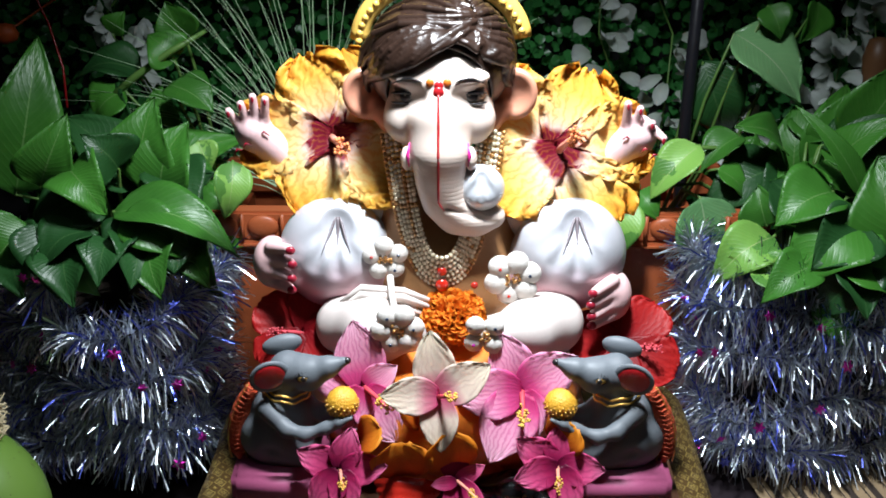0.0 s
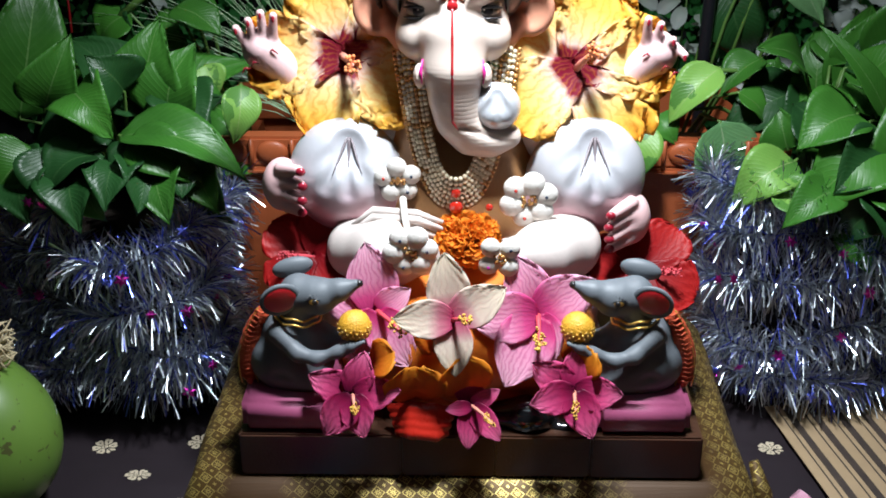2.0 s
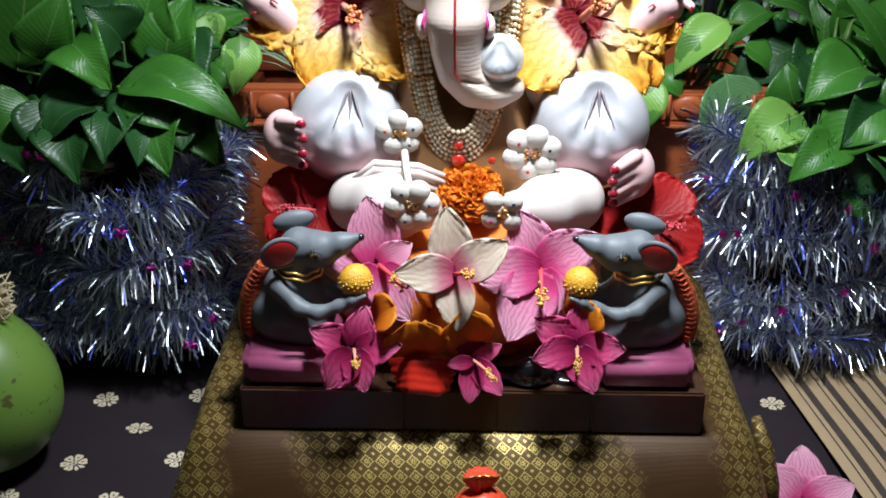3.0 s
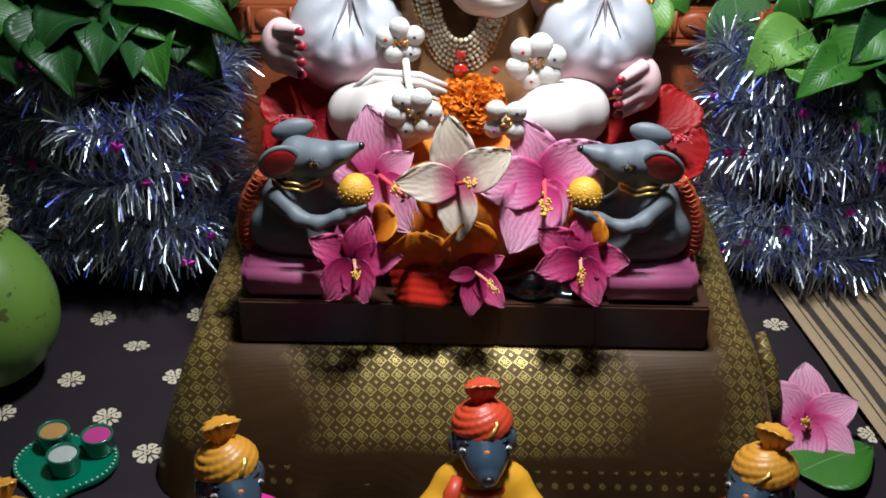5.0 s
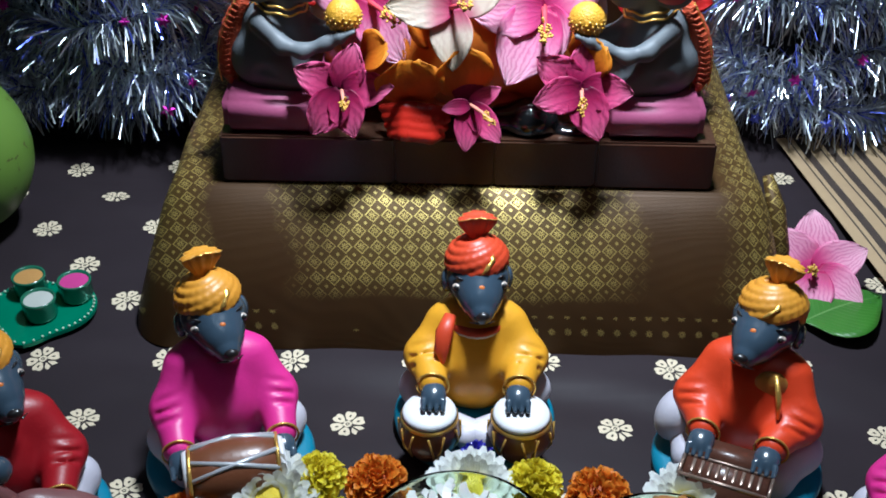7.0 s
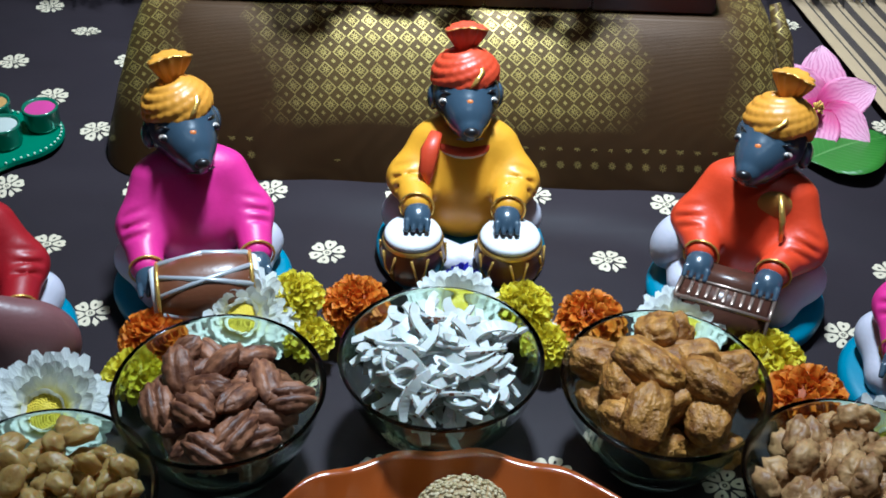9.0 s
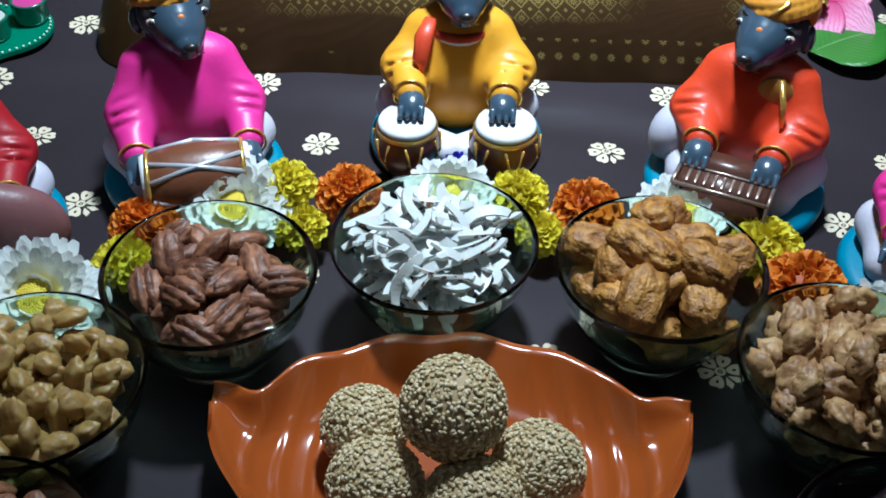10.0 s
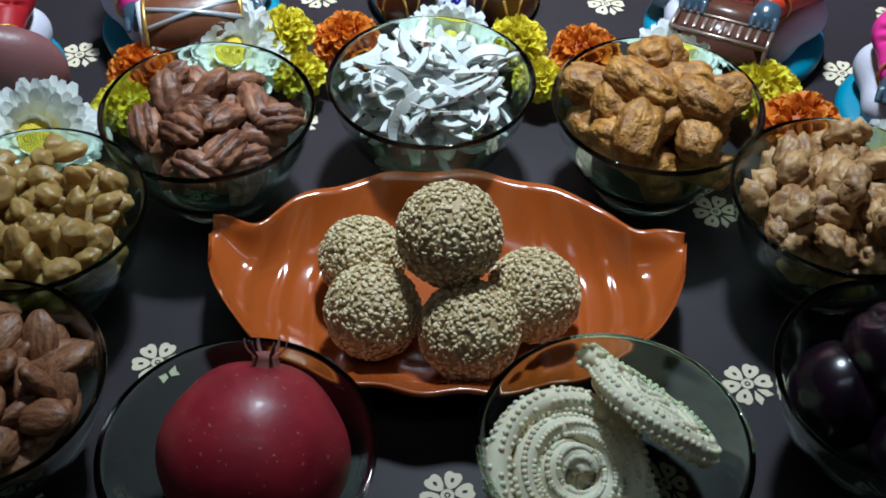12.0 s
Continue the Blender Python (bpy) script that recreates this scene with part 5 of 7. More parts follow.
# red cord at the side and a brown gourd ornament
g = Geo()
g.tube([(-0.42, 0.735, 0.50), (-0.503, 0.5, 0.433), (-0.486, 0.5, 0.387), (-0.468, 0.48, 0.338), (-0.462, 0.46, 0.296)], 0.0014, 0, 6)
thing("red_ribbon", g, M_REDP, "thin red ribbon hanging from the hedge panel", "ribbon", loc=(-0.503, 0.5, 0.433))
g = Geo()
g.ball((-0.531, 0.48, 0.378), (0.016, 0.012, 0.012), 0, 16, 10, warp=lambda v: 1 + 0.15 * noise.noise(v * 3))
g.tube([(-0.531, 0.48, 0.378), (-0.5, 0.60, 0.40), (-0.5, 0.735, 0.41)], 0.0015, 0, 6)
thing("orange_blossom", g, plain("orange_red_petal", (0.55, 0.10, 0.02), 0.5, var=0.3), "orange-red blossom between the leaves", "flower", loc=(-0.531, 0.48, 0.378))
g = Geo()
c = (0.461, 0.44, 0.333)
g.lathe([(0.002, -0.05), (0.014, -0.045), (0.019, -0.02), (0.015, 0.005), (0.017, 0.03), (0.012, 0.05), (0.002, 0.054)], 24, 0, c)
thing("gourd_ornament", g, plain("brown_gourd", (0.16, 0.075, 0.03), 0.45, var=0.3), "brown gourd ornament among white silk flowers", "ornament", loc=c)

# ---- fresh flowers round the idol ----
P_YELLOW = petal_mat("yellow_hibiscus_petal", [(0.0, (0.16, 0.004, 0.015)), (0.19, (0.22, 0.006, 0.03)), (0.26, (0.84, 0.62, 0.52)), (0.40, (0.90, 0.72, 0.34)), (0.72, (0.88, 0.56, 0.10)), (1.0, (0.84, 0.38, 0.025))], (0.80, 0.30, 0.02), 0.55, freq=13)
P_PINK = petal_mat("pink_hibiscus_petal", [(0.0, (0.40, 0.01, 0.10)), (0.20, (0.66, 0.07, 0.25)), (0.45, (0.82, 0.34, 0.52)), (1.0, (0.88, 0.54, 0.66))], (0.56, 0.07, 0.26), 0.6, freq=16)
P_WHITE = petal_mat("white_hibiscus_petal", [(0.0, (0.50, 0.03, 0.13)), (0.22, (0.62, 0.22, 0.28)), (0.42, (0.78, 0.66, 0.55)), (1.0, (0.76, 0.68, 0.52))], (0.58, 0.36, 0.32), 0.25, freq=9)
P_MAGENTA = petal_mat("magenta_hibiscus_petal", [(0.0, (0.08, 0.0, 0.02)), (0.25, (0.42, 0.015, 0.10)), (0.6, (0.74, 0.09, 0.26)), (1.0, (0.80, 0.20, 0.38))], (0.26, 0.008, 0.08), 0.4, freq=8)
P_RED = petal_mat("red_hibiscus_petal", [(0.0, (0.14, 0.0, 0.004)), (0.4, (0.30, 0.005, 0.007)), (1.0, (0.46, 0.016, 0.014))], (0.24, 0.0, 0.005), 0.4, freq=13)
P_ORANGE = petal_mat("orange_petal", [(0.0, (0.45, 0.06, 0.006)), (0.6, (0.66, 0.16, 0.01)), (1.0, (0.78, 0.30, 0.02))], (0.5, 0.12, 0.01), 0.3, freq=10)
M_PISTIL = plain("pink_pistil", (0.65, 0.25, 0.18), 0.5)
M_PISTILRED = plain("red_pistil", (0.55, 0.06, 0.08), 0.5)
M_POLLEN = plain("yellow_pollen", (0.75, 0.45, 0.08), 0.7)
M_POLLENO = plain("orange_pollen", (0.70, 0.24, 0.08), 0.7)


def hibiscus(name, loc, normal, radius, mat, label, angles, width=0.95, lift=0.35, ruffle=0.07, shape="petal", column=(0, 0.7, 0.5), pollen=M_POLLEN, pistil=M_PISTIL, group="", seed=0, lengths=None):
    """angles: where each petal points, clockwise from up, seen from the front. column: its lean to the side and up, and its length."""
    rnd = random.Random(seed)
    ob = base(name, loc, label, "flower", group)
    nrm = Vector(normal).normalized()
    side = Vector((0, 0, 1)).cross(nrm).normalized()
    up = nrm.cross(side)
    for i, a in enumerate(angles):
        d = side * -math.sin(radians(-a)) + up * math.cos(radians(a))
        r = radius * (lengths[i] if lengths else rnd.uniform(0.92, 1.08))
        tip = d * r + nrm * r * lift * rnd.uniform(0.5, 1.2)
        g = Geo()
        g.blade(nrm * (0.0022 * i - 0.006), tip, r * width, nrm + d * 0.15, 0, -0.06 + 0.05 * rnd.random(), 0.14, shape, ruffle, 7 + i % 3, 18, 16, 0.0005, seed * 11 + i, curl=0.18)
        part("petal", g, mat, ob)
    if column:
        g = Geo()
        d = (nrm + side * column[0] + up * column[1]).normalized()
        ln = radius * column[2] * 1.5
        pts = [d * ln * t + Vector((0, 0, -0.12 * ln * t * t)) for t in (0, 0.25, 0.5, 0.75, 1)]
        g.tube([tuple(p) for p in pts], [radius * 0.045, radius * 0.04, radius * 0.035, radius * 0.03, radius * 0.02], 0, 8)
        col = part("pistil", g, pistil, ob)
        g = Geo()
        for k in range(46):
            t = rnd.uniform(0.6, 1.02)
            p = d * ln * t + Vector((0, 0, -0.12 * ln * t * t))
            q = p + Vector((rnd.gauss(0, 1), rnd.gauss(0, 1), rnd.gauss(0, 1))).normalized() * radius * rnd.uniform(0.05, 0.11)
            g.tube([tuple(p), tuple(q)], 0.0003, 0, 4)
            g.ball(tuple(q), radius * 0.022, 0, 6, 4)
        part("stamen_tuft", g, pollen, col, kind="stuff")
    return ob


hibiscus("yellow_hibiscus", (-0.109, 0.052, 0.389), (-0.1, -0.93, 0.36), 0.071, P_YELLOW, "yellow hibiscus with a dark red heart", (-20, 52, 118, 195, 268), 0.95, 0.2, 0.17, column=(0.55, -0.25, 0.33), pollen=M_POLLENO, group="yellow hibiscus behind the shoulders", seed=1)
hibiscus("yellow_hibiscus", (0.075, 0.045, 0.38), (0.1, -0.93, 0.36), 0.072, P_YELLOW, "yellow hibiscus with a dark red heart", (-48, 22, 82, 142, 240), 0.95, 0.2, 0.17, column=(0.28, 0.42, 0.42), pollen=M_POLLENO, group="yellow hibiscus behind the shoulders", seed=2)
hibiscus("yellow_hibiscus", (-0.088, 0.1, 0.401), (-0.2, -0.9, 0.4), 0.052, P_YELLOW, "yellow hibiscus behind the idol's head", (-25, 40, 120, 200, 280), 1.0, 0.2, 0.09, column=None, group="yellow hibiscus behind the shoulders", seed=3)
hibiscus("yellow_hibiscus", (0.048, 0.09, 0.382), (0.2, -0.9, 0.4), 0.045, P_YELLOW, "yellow hibiscus behind the idol's head", (-15, 50, 120, 200, 290), 1.0, 0.2, 0.09, column=None, group="yellow hibiscus behind the shoulders", seed=4)
hibiscus("red_hibiscus", (-0.132, -0.005, 0.239), (-0.1, -0.7, 0.6), 0.042, P_RED, "deep red hibiscus beside the idol", (-60, 10, 75, 150, 225), 1.0, 0.25, 0.06, column=(-0.9, -0.1, 0.5), pollen=M_PISTILRED, pistil=M_PISTILRED, group="red hibiscus", seed=5)
hibiscus("red_hibiscus", (0.132, 0, 0.227), (0.1, -0.7, 0.65), 0.044, P_RED, "deep red hibiscus beside the idol", (-75, -10, 45, 120, 200), 1.0, 0.25, 0.06, column=(0.95, -0.3, 0.5), pollen=M_PISTILRED, pistil=M_PISTILRED, group="red hibiscus", seed=6)
hibiscus("pink_hibiscus", (-0.076, -0.078, 0.23), (0.0, -0.92, 0.38), 0.047, P_PINK, "pink hibiscus with dark veins", (-70, -10, 55, 150, 205), 0.82, 0.25, 0.055, "lily", column=(0.75, -0.35, 0.5), pistil=M_PISTILRED, group="pink hibiscus", seed=7, lengths=(0.95, 1.05, 0.6, 1.0, 0.8))
hibiscus("pink_hibiscus", (0.044, -0.082, 0.23), (0.0, -0.92, 0.38), 0.048, P_PINK, "pink hibiscus with dark veins", (-22, 58, 165, 205, 265), 0.82, 0.25, 0.055, "lily", column=(0.0, -0.6, 0.45), pistil=M_PISTILRED, group="pink hibiscus", seed=8, lengths=(0.95, 1.0, 0.8, 1.15, 1.0))
hibiscus("white_hibiscus", (-0.019, -0.105, 0.238), (0.0, -0.92, 0.38), 0.041, P_WHITE, "cream white hibiscus with a pink throat", (-8, 58, 178, 272), 0.72, 0.25, 0.055, "lily", column=(0.55, 0.2, 0.4), pistil=M_PISTILRED, seed=9, lengths=(1.12, 1.05, 0.98, 1.0))
hibiscus("magenta_hibiscus", (-0.092, -0.122, 0.184), (0.0, -0.9, 0.4), 0.033, P_MAGENTA, "small magenta hibiscus drooping over the plank", (-65, 15, 85, 165, 215), 0.78, 0.2, 0.07, "lily", column=(0.2, -0.5, 0.4), group="magenta hibiscus", seed=10)
hibiscus("magenta_hibiscus", (-0.005, -0.118, 0.173), (0.0, -0.9, 0.4), 0.032, P_MAGENTA, "small magenta hibiscus drooping over the plank", (-10, 60, 140, 185, 260), 0.6, 0.2, 0.04, "lily", column=(0.7, -0.3, 0.6), group="magenta hibiscus", seed=11, lengths=(1.2, 0.7, 1.0, 1.0, 0.6))
hibiscus("magenta_hibiscus", (0.07, -0.12, 0.187), (0.05, -0.9, 0.4), 0.035, P_MAGENTA, "small magenta hibiscus drooping over the plank", (-55, 10, 95, 160, 255), 0.78, 0.2, 0.07, "lily", column=(-0.1, -0.5, 0.45), group="magenta hibiscus", seed=12)
hibiscus("pink_hibiscus", (0.265, -0.09, 0.02), (-0.1, -0.65, 0.75), 0.044, P_PINK, "pink hibiscus lying on a green leaf", (-50, -5, 60, 125, 190), 0.8, 0.3, 0.04, "lily", column=(-0.3, -0.2, 0.3), pistil=M_PISTILRED, group="pink hibiscus", seed=13)

# loose orange petals on the seat
for i, (f, t, w) in enumerate((((-0.008, -0.1, 0.171), (-0.012, -0.115, 0.212), 0.040), ((-0.079, -0.1, 0.195), (-0.061, -0.115, 0.214), 0.030), ((-0.033, -0.085, 0.206), (-0.047, -0.1, 0.227), 0.03),
                               ((0.072, -0.1, 0.192), (0.082, -0.11, 0.217), 0.034), ((-0.046, -0.105, 0.169), (-0.047, -0.115, 0.204), 0.048))):
    g = Geo()
    g.blade(f, t, w, (0, -0.7, 0.7), 0, 0.12, 0.3, "petal", 0.05, 4, 12, 10, 0.0006, i)
    thing("orange_petal", g, P_ORANGE, "glossy orange petal on the idol's seat", "petal", "orange petals", loc=f)
# red folded petals and a black polished stone at the plank's edge
g = Geo()
folds = []
for i in range(4):
    z = 0.1640 - 0.0052 * i
    folds += chain([(-0.066 + 0.002 * i, -0.104 - 0.003 * i, z - 0.002), (-0.050, -0.110 - 0.003 * i, z + 0.0015), (-0.032, -0.111 - 0.003 * i, z), (-0.018 - 0.002 * i, -0.107 - 0.003 * i, z - 0.0015)], [0.0030, 0.0052, 0.0050, 0.0026])
v, f = sdf_mesh(folds, 0.0011, 0.0022)
g.add(v, f)
thing("red_petal", g, plain("glossy_red_petal", (0.48, 0.022, 0.012), 0.28, coat=0.4, var=0.2), "folded glossy red petal lying on the plank", "petal", loc=(-0.044, -0.105, 0.1426))
g = Geo()
c = (0.038, -0.095, 0.151)
v, f = sdf_mesh([("e", c, (0.020, 0.016, 0.015)), ("e", (c[0] - 0.018, c[1] + 0.004, c[2] - 0.002), (0.014, 0.012, 0.010)), ("e", (c[0] + 0.032, c[1], c[2] - 0.009), (0.020, 0.010, 0.0055))], 0.0016, 0.006)
g.add(v, f)
thing("black_stone", g, plain("polished_black", (0.008, 0.008, 0.009), 0.12, coat=0.6, bump=0.03), "polished black stone lying on the plank", "stone", loc=(c[0], c[1], 0.1426))
# green leaf under the pink flower
g = Geo()
g.blade((0.249, -0.133, 0.004), (0.314, -0.103, 0.006), 0.075, (0, 0, 1), 0, 0.05, 0.1, "leaf", 0.03, 3, 12, 8, 0.0006, 3)
thing("green_leaf", g, M_LEAF, "fresh green leaf lying on the cloth", "leaf", loc=(0.249, -0.133, 0.004))


# marigold offering in the lap
def marigold(name, loc, r, normal, mat, label, n, group, petal=0.34, category="flower", squash=0.75):
    rnd = random.Random(loc[0] * 1000)
    ob = base(name, loc, label, category, group)
    m = rot_to(Vector((0.2, 0.3, 1)) if abs(normal[2]) < 0.5 else Vector((0, 1, 0.2)), normal)
    g = Geo()
    g.ball((0, 0, 0), (r * 0.72, r * 0.72, r * 0.72 * squash), 0, 14, 8)
    for i in range(n):
        z = 1 - 1.25 * (i + 0.5) / n
        a = i * 2.39996
        q = math.sqrt(max(0, 1 - z * z))
        d = Vector((q * math.cos(a), q * math.sin(a), z))
        f = Vector((d.x, d.y, d.z * squash)) * r * 0.60
        t = f + (d + Vector((rnd.gauss(0, 0.28), rnd.gauss(0, 0.28), rnd.gauss(0, 0.28)))).normalized() * r * petal * rnd.uniform(0.85, 1.2)
        g.blade(tuple(f), tuple(t), r * 0.34, Vector((rnd.gauss(0, 1), rnd.gauss(0, 1), 1)), 0, 0.1, 0.5, "petal", 0.16, 6, 4, 4, 0, i)
    g.v = [np.array(v) @ np.array(m).T for v in g.v]
    part("petal_head", g, mat, ob, kind="stuff")
    return ob


P_MARI = petal_mat("orange_marigold", [(0.0, (0.50, 0.10, 0.008)), (0.6, (0.72, 0.20, 0.012)), (1.0, (0.80, 0.30, 0.03))], (0.6, 0.12, 0.01), 0.3, freq=8)
P_MARIY = petal_mat("yellow_chrysanthemum", [(0.0, (0.55, 0.44, 0.01)), (0.6, (0.78, 0.66, 0.02)), (1.0, (0.85, 0.75, 0.06))], (0.5, 0.45, 0.02), 0.3, freq=8)
marigold("marigold", (-0.01, -0.015, 0.259), 0.031, (0, -0.75, 0.65), P_MARI, "orange marigold in the idol's lap", 420, "", petal=0.30)


# ---- pearl necklace and the white beaded ornaments on the idol ----
M_PEARL = plain("pearl_beads", (0.72, 0.62, 0.44), 0.22, metal=0.15, var=0.1, bump=0.02, coat=0.6)
M_AMBER = plain("gilt_beads", (0.58, 0.30, 0.10), 0.25, metal=0.6, var=0.2, coat=0.4)
M_GEM = plain("red_gem", (0.45, 0.02, 0.01), 0.1, coat=0.8, bump=0.02)
M_GEMP = plain("purple_gem", (0.35, 0.02, 0.25), 0.1, coat=0.8, bump=0.02)
M_GEMB = plain("blue_black_gem", (0.02, 0.03, 0.06), 0.1, coat=0.8, bump=0.02)
M_FELT = plain("white_felt", (0.66, 0.62, 0.57), 0.7, var=0.06, bscale=500, bump=0.4)


def necklace():
    ob = base("pearl_necklace", (-0.018, -0.005, 0.29), "many-stranded pearl and gilt bead necklace", "necklace")
    for k in range(7):
        w = 0.051 - 0.0036 * k
        low = 0.284 + 0.0043 * k
        g = Geo()
        path, beads, run = [], [], 0.0
        for i in range(401):
            t = i / 200 - 1
            x = w * (abs(t) ** 0.8 * (1 if t > 0 else -1)) * (1.0 - 0.05 * t * t)
            path.append(Vector((x, -0.001 + 0.035 * abs(t) ** 1.6 - 0.001 * k, low + (0.402 - low) * abs(t) ** 2.2 - 0.29)))
        for a, b in zip(path, path[1:]):
            run += (b - a).length
            if run > 0.0037:
                run = 0.0
                beads.append(b)
        for i, b in enumerate(beads):
            g.ball(tuple(b), 0.0020, 1 if (k in (0, 4) or i % 9 == 4) and abs(b.x) > 0.02 else 0, 8, 6)
        part("strand", g, [M_PEARL, M_AMBER], ob, kind="stuff")
    for dx, dz, r in ((0, -0.004, 0.0055), (0, 0.008, 0.004), (0.026, -0.004, 0.003), (0.0, -0.013, 0.003)):
        g = Geo()
        g.ball((dx, -0.006, dz), (r, r * 0.6, r), 0, 12, 8)
        part("gem", g, M_GEM, ob)


necklace()


def felt_flower(loc, r, petals, turn, seed):
    rnd = random.Random(seed)
    ob = base("felt_flower", loc, "white padded felt flower with coloured gems on the idol", "ornament", "felt flowers on the idol")
    for i in range(petals):
        a = turn + 2 * math.pi * i / petals
        g = Geo()
        c = (r * 0.60 * math.cos(a), -0.001 * (i % 2), r * 0.60 * math.sin(a))
        g.ball(c, (r * 0.46, r * 0.30, r * 0.44), 0, 14, 10, rot=Euler((0, -a, 0)).to_matrix())
        p = part("petal", g, M_FELT, ob)
        if i % 2 == 0:
            g = Geo()
            g.ball((c[0] * 1.05, -r * 0.30, c[2] * 1.05), (0.0014, 0.001, 0.0014), 0, 8, 6)
            part("gem", g, (M_GEMB, M_GEMP, M_GEM)[rnd.randrange(3)], p)
    g = Geo()
    for k in range(14):
        a = rnd.uniform(0, 6.3)
        q = rnd.uniform(0, r * 0.3)
        g.ball((q * math.cos(a), -r * 0.22, q * math.sin(a)), 0.0016, 0, 6, 5)
    part("centre", g, M_AMBER, ob, "gilt bead cluster")


felt_flower((-0.063, -0.004, 0.306), 0.018, 5, 0.4, 1)
felt_flower((-0.051, -0.065, 0.274), 0.020, 6, 0.1, 2)
felt_flower((0.038, -0.018, 0.296), 0.022, 6, 0.3, 3)
felt_flower((0.015, -0.07, 0.272), 0.017, 4, 0.7, 4)
g = Geo()
g.tube([(-0.059, -0.015, 0.295), (-0.057, -0.03, 0.287), (-0.053, -0.055, 0.282)], 0.0028, 0, 8)
thing("padded_garland", g, M_FELT, "white padded cord between two felt flowers", "garland", "felt flowers on the idol", loc=(-0.059, -0.015, 0.295))

# ---- flowers along the row of musicians ----
P_CHRYS = petal_mat("white_chrysanthemum", [(0.0, (0.70, 0.64, 0.06)), (0.34, (0.82, 0.78, 0.26)), (0.60, (0.89, 0.90, 0.84)), (1.0, (0.90, 0.92, 0.92))], (0.8, 0.82, 0.80), 0.06, freq=5, through_light=0.22)
M_DISC = plain("yellow_disc", (0.78, 0.60, 0.04), 0.6, bscale=900, bump=0.6)


def chrysanthemum(loc, r, normal, seed):
    rnd = random.Random(seed)
    ob = base("white_chrysanthemum", loc, "white chrysanthemum with a yellow centre on the cloth", "flower", "white chrysanthemums")
    nrm = Vector(normal).normalized()
    m = rot_to(nrm.cross(Vector((1, 0, 0.1))), nrm)
    for layer, (cnt, ln, tilt, foot) in enumerate(((32, 1.0, -0.02, 0.22), (32, 0.97, 0.10, 0.22), (30, 0.90, 0.24, 0.20), (26, 0.80, 0.40, 0.18), (20, 0.66, 0.60, 0.14), (14, 0.50, 0.85, 0.10))):
        for i in range(cnt):
            a = 2 * math.pi * (i + 0.5 * (layer % 2)) / cnt + rnd.uniform(-0.08, 0.08)
            d = Vector((math.cos(a), math.sin(a), 0))
            e = tilt + rnd.uniform(-0.12, 0.12)
            tip = d * r * ln * math.cos(e) * rnd.uniform(0.9, 1.08) + Vector((0, 0, r * ln * math.sin(e) * 0.8 + 0.001 * layer))
            g = Geo()
            g.blade(tuple(m @ (d * r * foot + Vector((0, 0, 0.0008 * layer)))), tuple(m @ tip), r * 0.225, m @ Vector((0, 0, 1)) - (m @ d) * 0.3, 0, -0.10, 0.12, "petal", 0.02, 2, 6, 4, 0, seed + i)
            part("petal", g, P_CHRYS, ob)
    g = Geo()
    g.ball(tuple(m @ Vector((0, 0, r * 0.16))), r * 0.24, 0, 14, 8)
    for i in range(130):
        q = r * 0.26 * math.sqrt(i / 130)
        a = i * 2.4
        p = m @ Vector((q * math.cos(a), q * math.sin(a), r * 0.34 + 0.001 - q * 0.3))
        g.ball(tuple(p), 0.0013, 0, 6, 4)
    part("centre", g, M_DISC, ob, "yellow florets", kind="stuff")


chrysanthemum((-0.120, -0.348, 0.026), 0.031, (0.05, -0.62, 0.78), 1)
chrysanthemum((0.000, -0.336, 0.026), 0.028, (0.0, -0.5, 0.85), 2)
chrysanthemum((0.127, -0.345, 0.024), 0.028, (0.0, -0.5, 0.85), 3)
chrysanthemum((-0.208, -0.425, 0.026), 0.034, (0.1, -0.55, 0.83), 4)
chrysanthemum((0.222, -0.428, 0.024), 0.030, (-0.1, -0.5, 0.85), 5)
G1, G2 = "orange marigolds on the cloth", "yellow chrysanthemums on the cloth"
marigold("marigold", (-0.058, -0.328, 0.021), 0.021, (0, -0.55, 0.8), P_MARI, "orange marigold bloom on the cloth", 190, G1)
marigold("marigold", (0.077, -0.335, 0.021), 0.0215, (0, -0.55, 0.8), P_MARI, "orange marigold bloom on the cloth", 190, G1)
marigold("marigold", (-0.168, -0.362, 0.021), 0.021, (0, -0.55, 0.8), P_MARI, "orange marigold bloom on the cloth", 190, G1)
marigold("marigold", (0.188, -0.395, 0.022), 0.024, (0, -0.55, 0.8), P_MARI, "orange marigold bloom on the cloth", 190, G1)
marigold("yellow_chrysanthemum", (-0.093, -0.330, 0.028), 0.018, (0, -0.55, 0.8), P_MARIY, "small yellow chrysanthemum on the cloth", 130, G2)
marigold("yellow_chrysanthemum", (-0.083, -0.352, 0.016), 0.016, (0, -0.55, 0.8), P_MARIY, "small yellow chrysanthemum on the cloth", 130, G2)
marigold("yellow_chrysanthemum", (0.038, -0.328, 0.024), 0.019, (0, -0.55, 0.8), P_MARIY, "small yellow chrysanthemum on the cloth", 130, G2)
marigold("yellow_chrysanthemum", (0.052, -0.350, 0.016), 0.015, (0, -0.55, 0.8), P_MARIY, "small yellow chrysanthemum on the cloth", 130, G2)
marigold("yellow_chrysanthemum", (0.174, -0.362, 0.020), 0.022, (0, -0.55, 0.8), P_MARIY, "small yellow chrysanthemum on the cloth", 150, G2)
marigold("yellow_chrysanthemum", (-0.174, -0.388, 0.018), 0.018, (0, -0.55, 0.8), P_MARIY, "small yellow chrysanthemum on the cloth", 130, G2)
marigold("blue_rose", (0.003, -0.308, 0.026), 0.011, (0, -0.6, 0.8), plain("blue_satin", (0.02, 0.015, 0.30), 0.3, coat=0.4), "small dark blue satin rose", 46, "", petal=0.5)

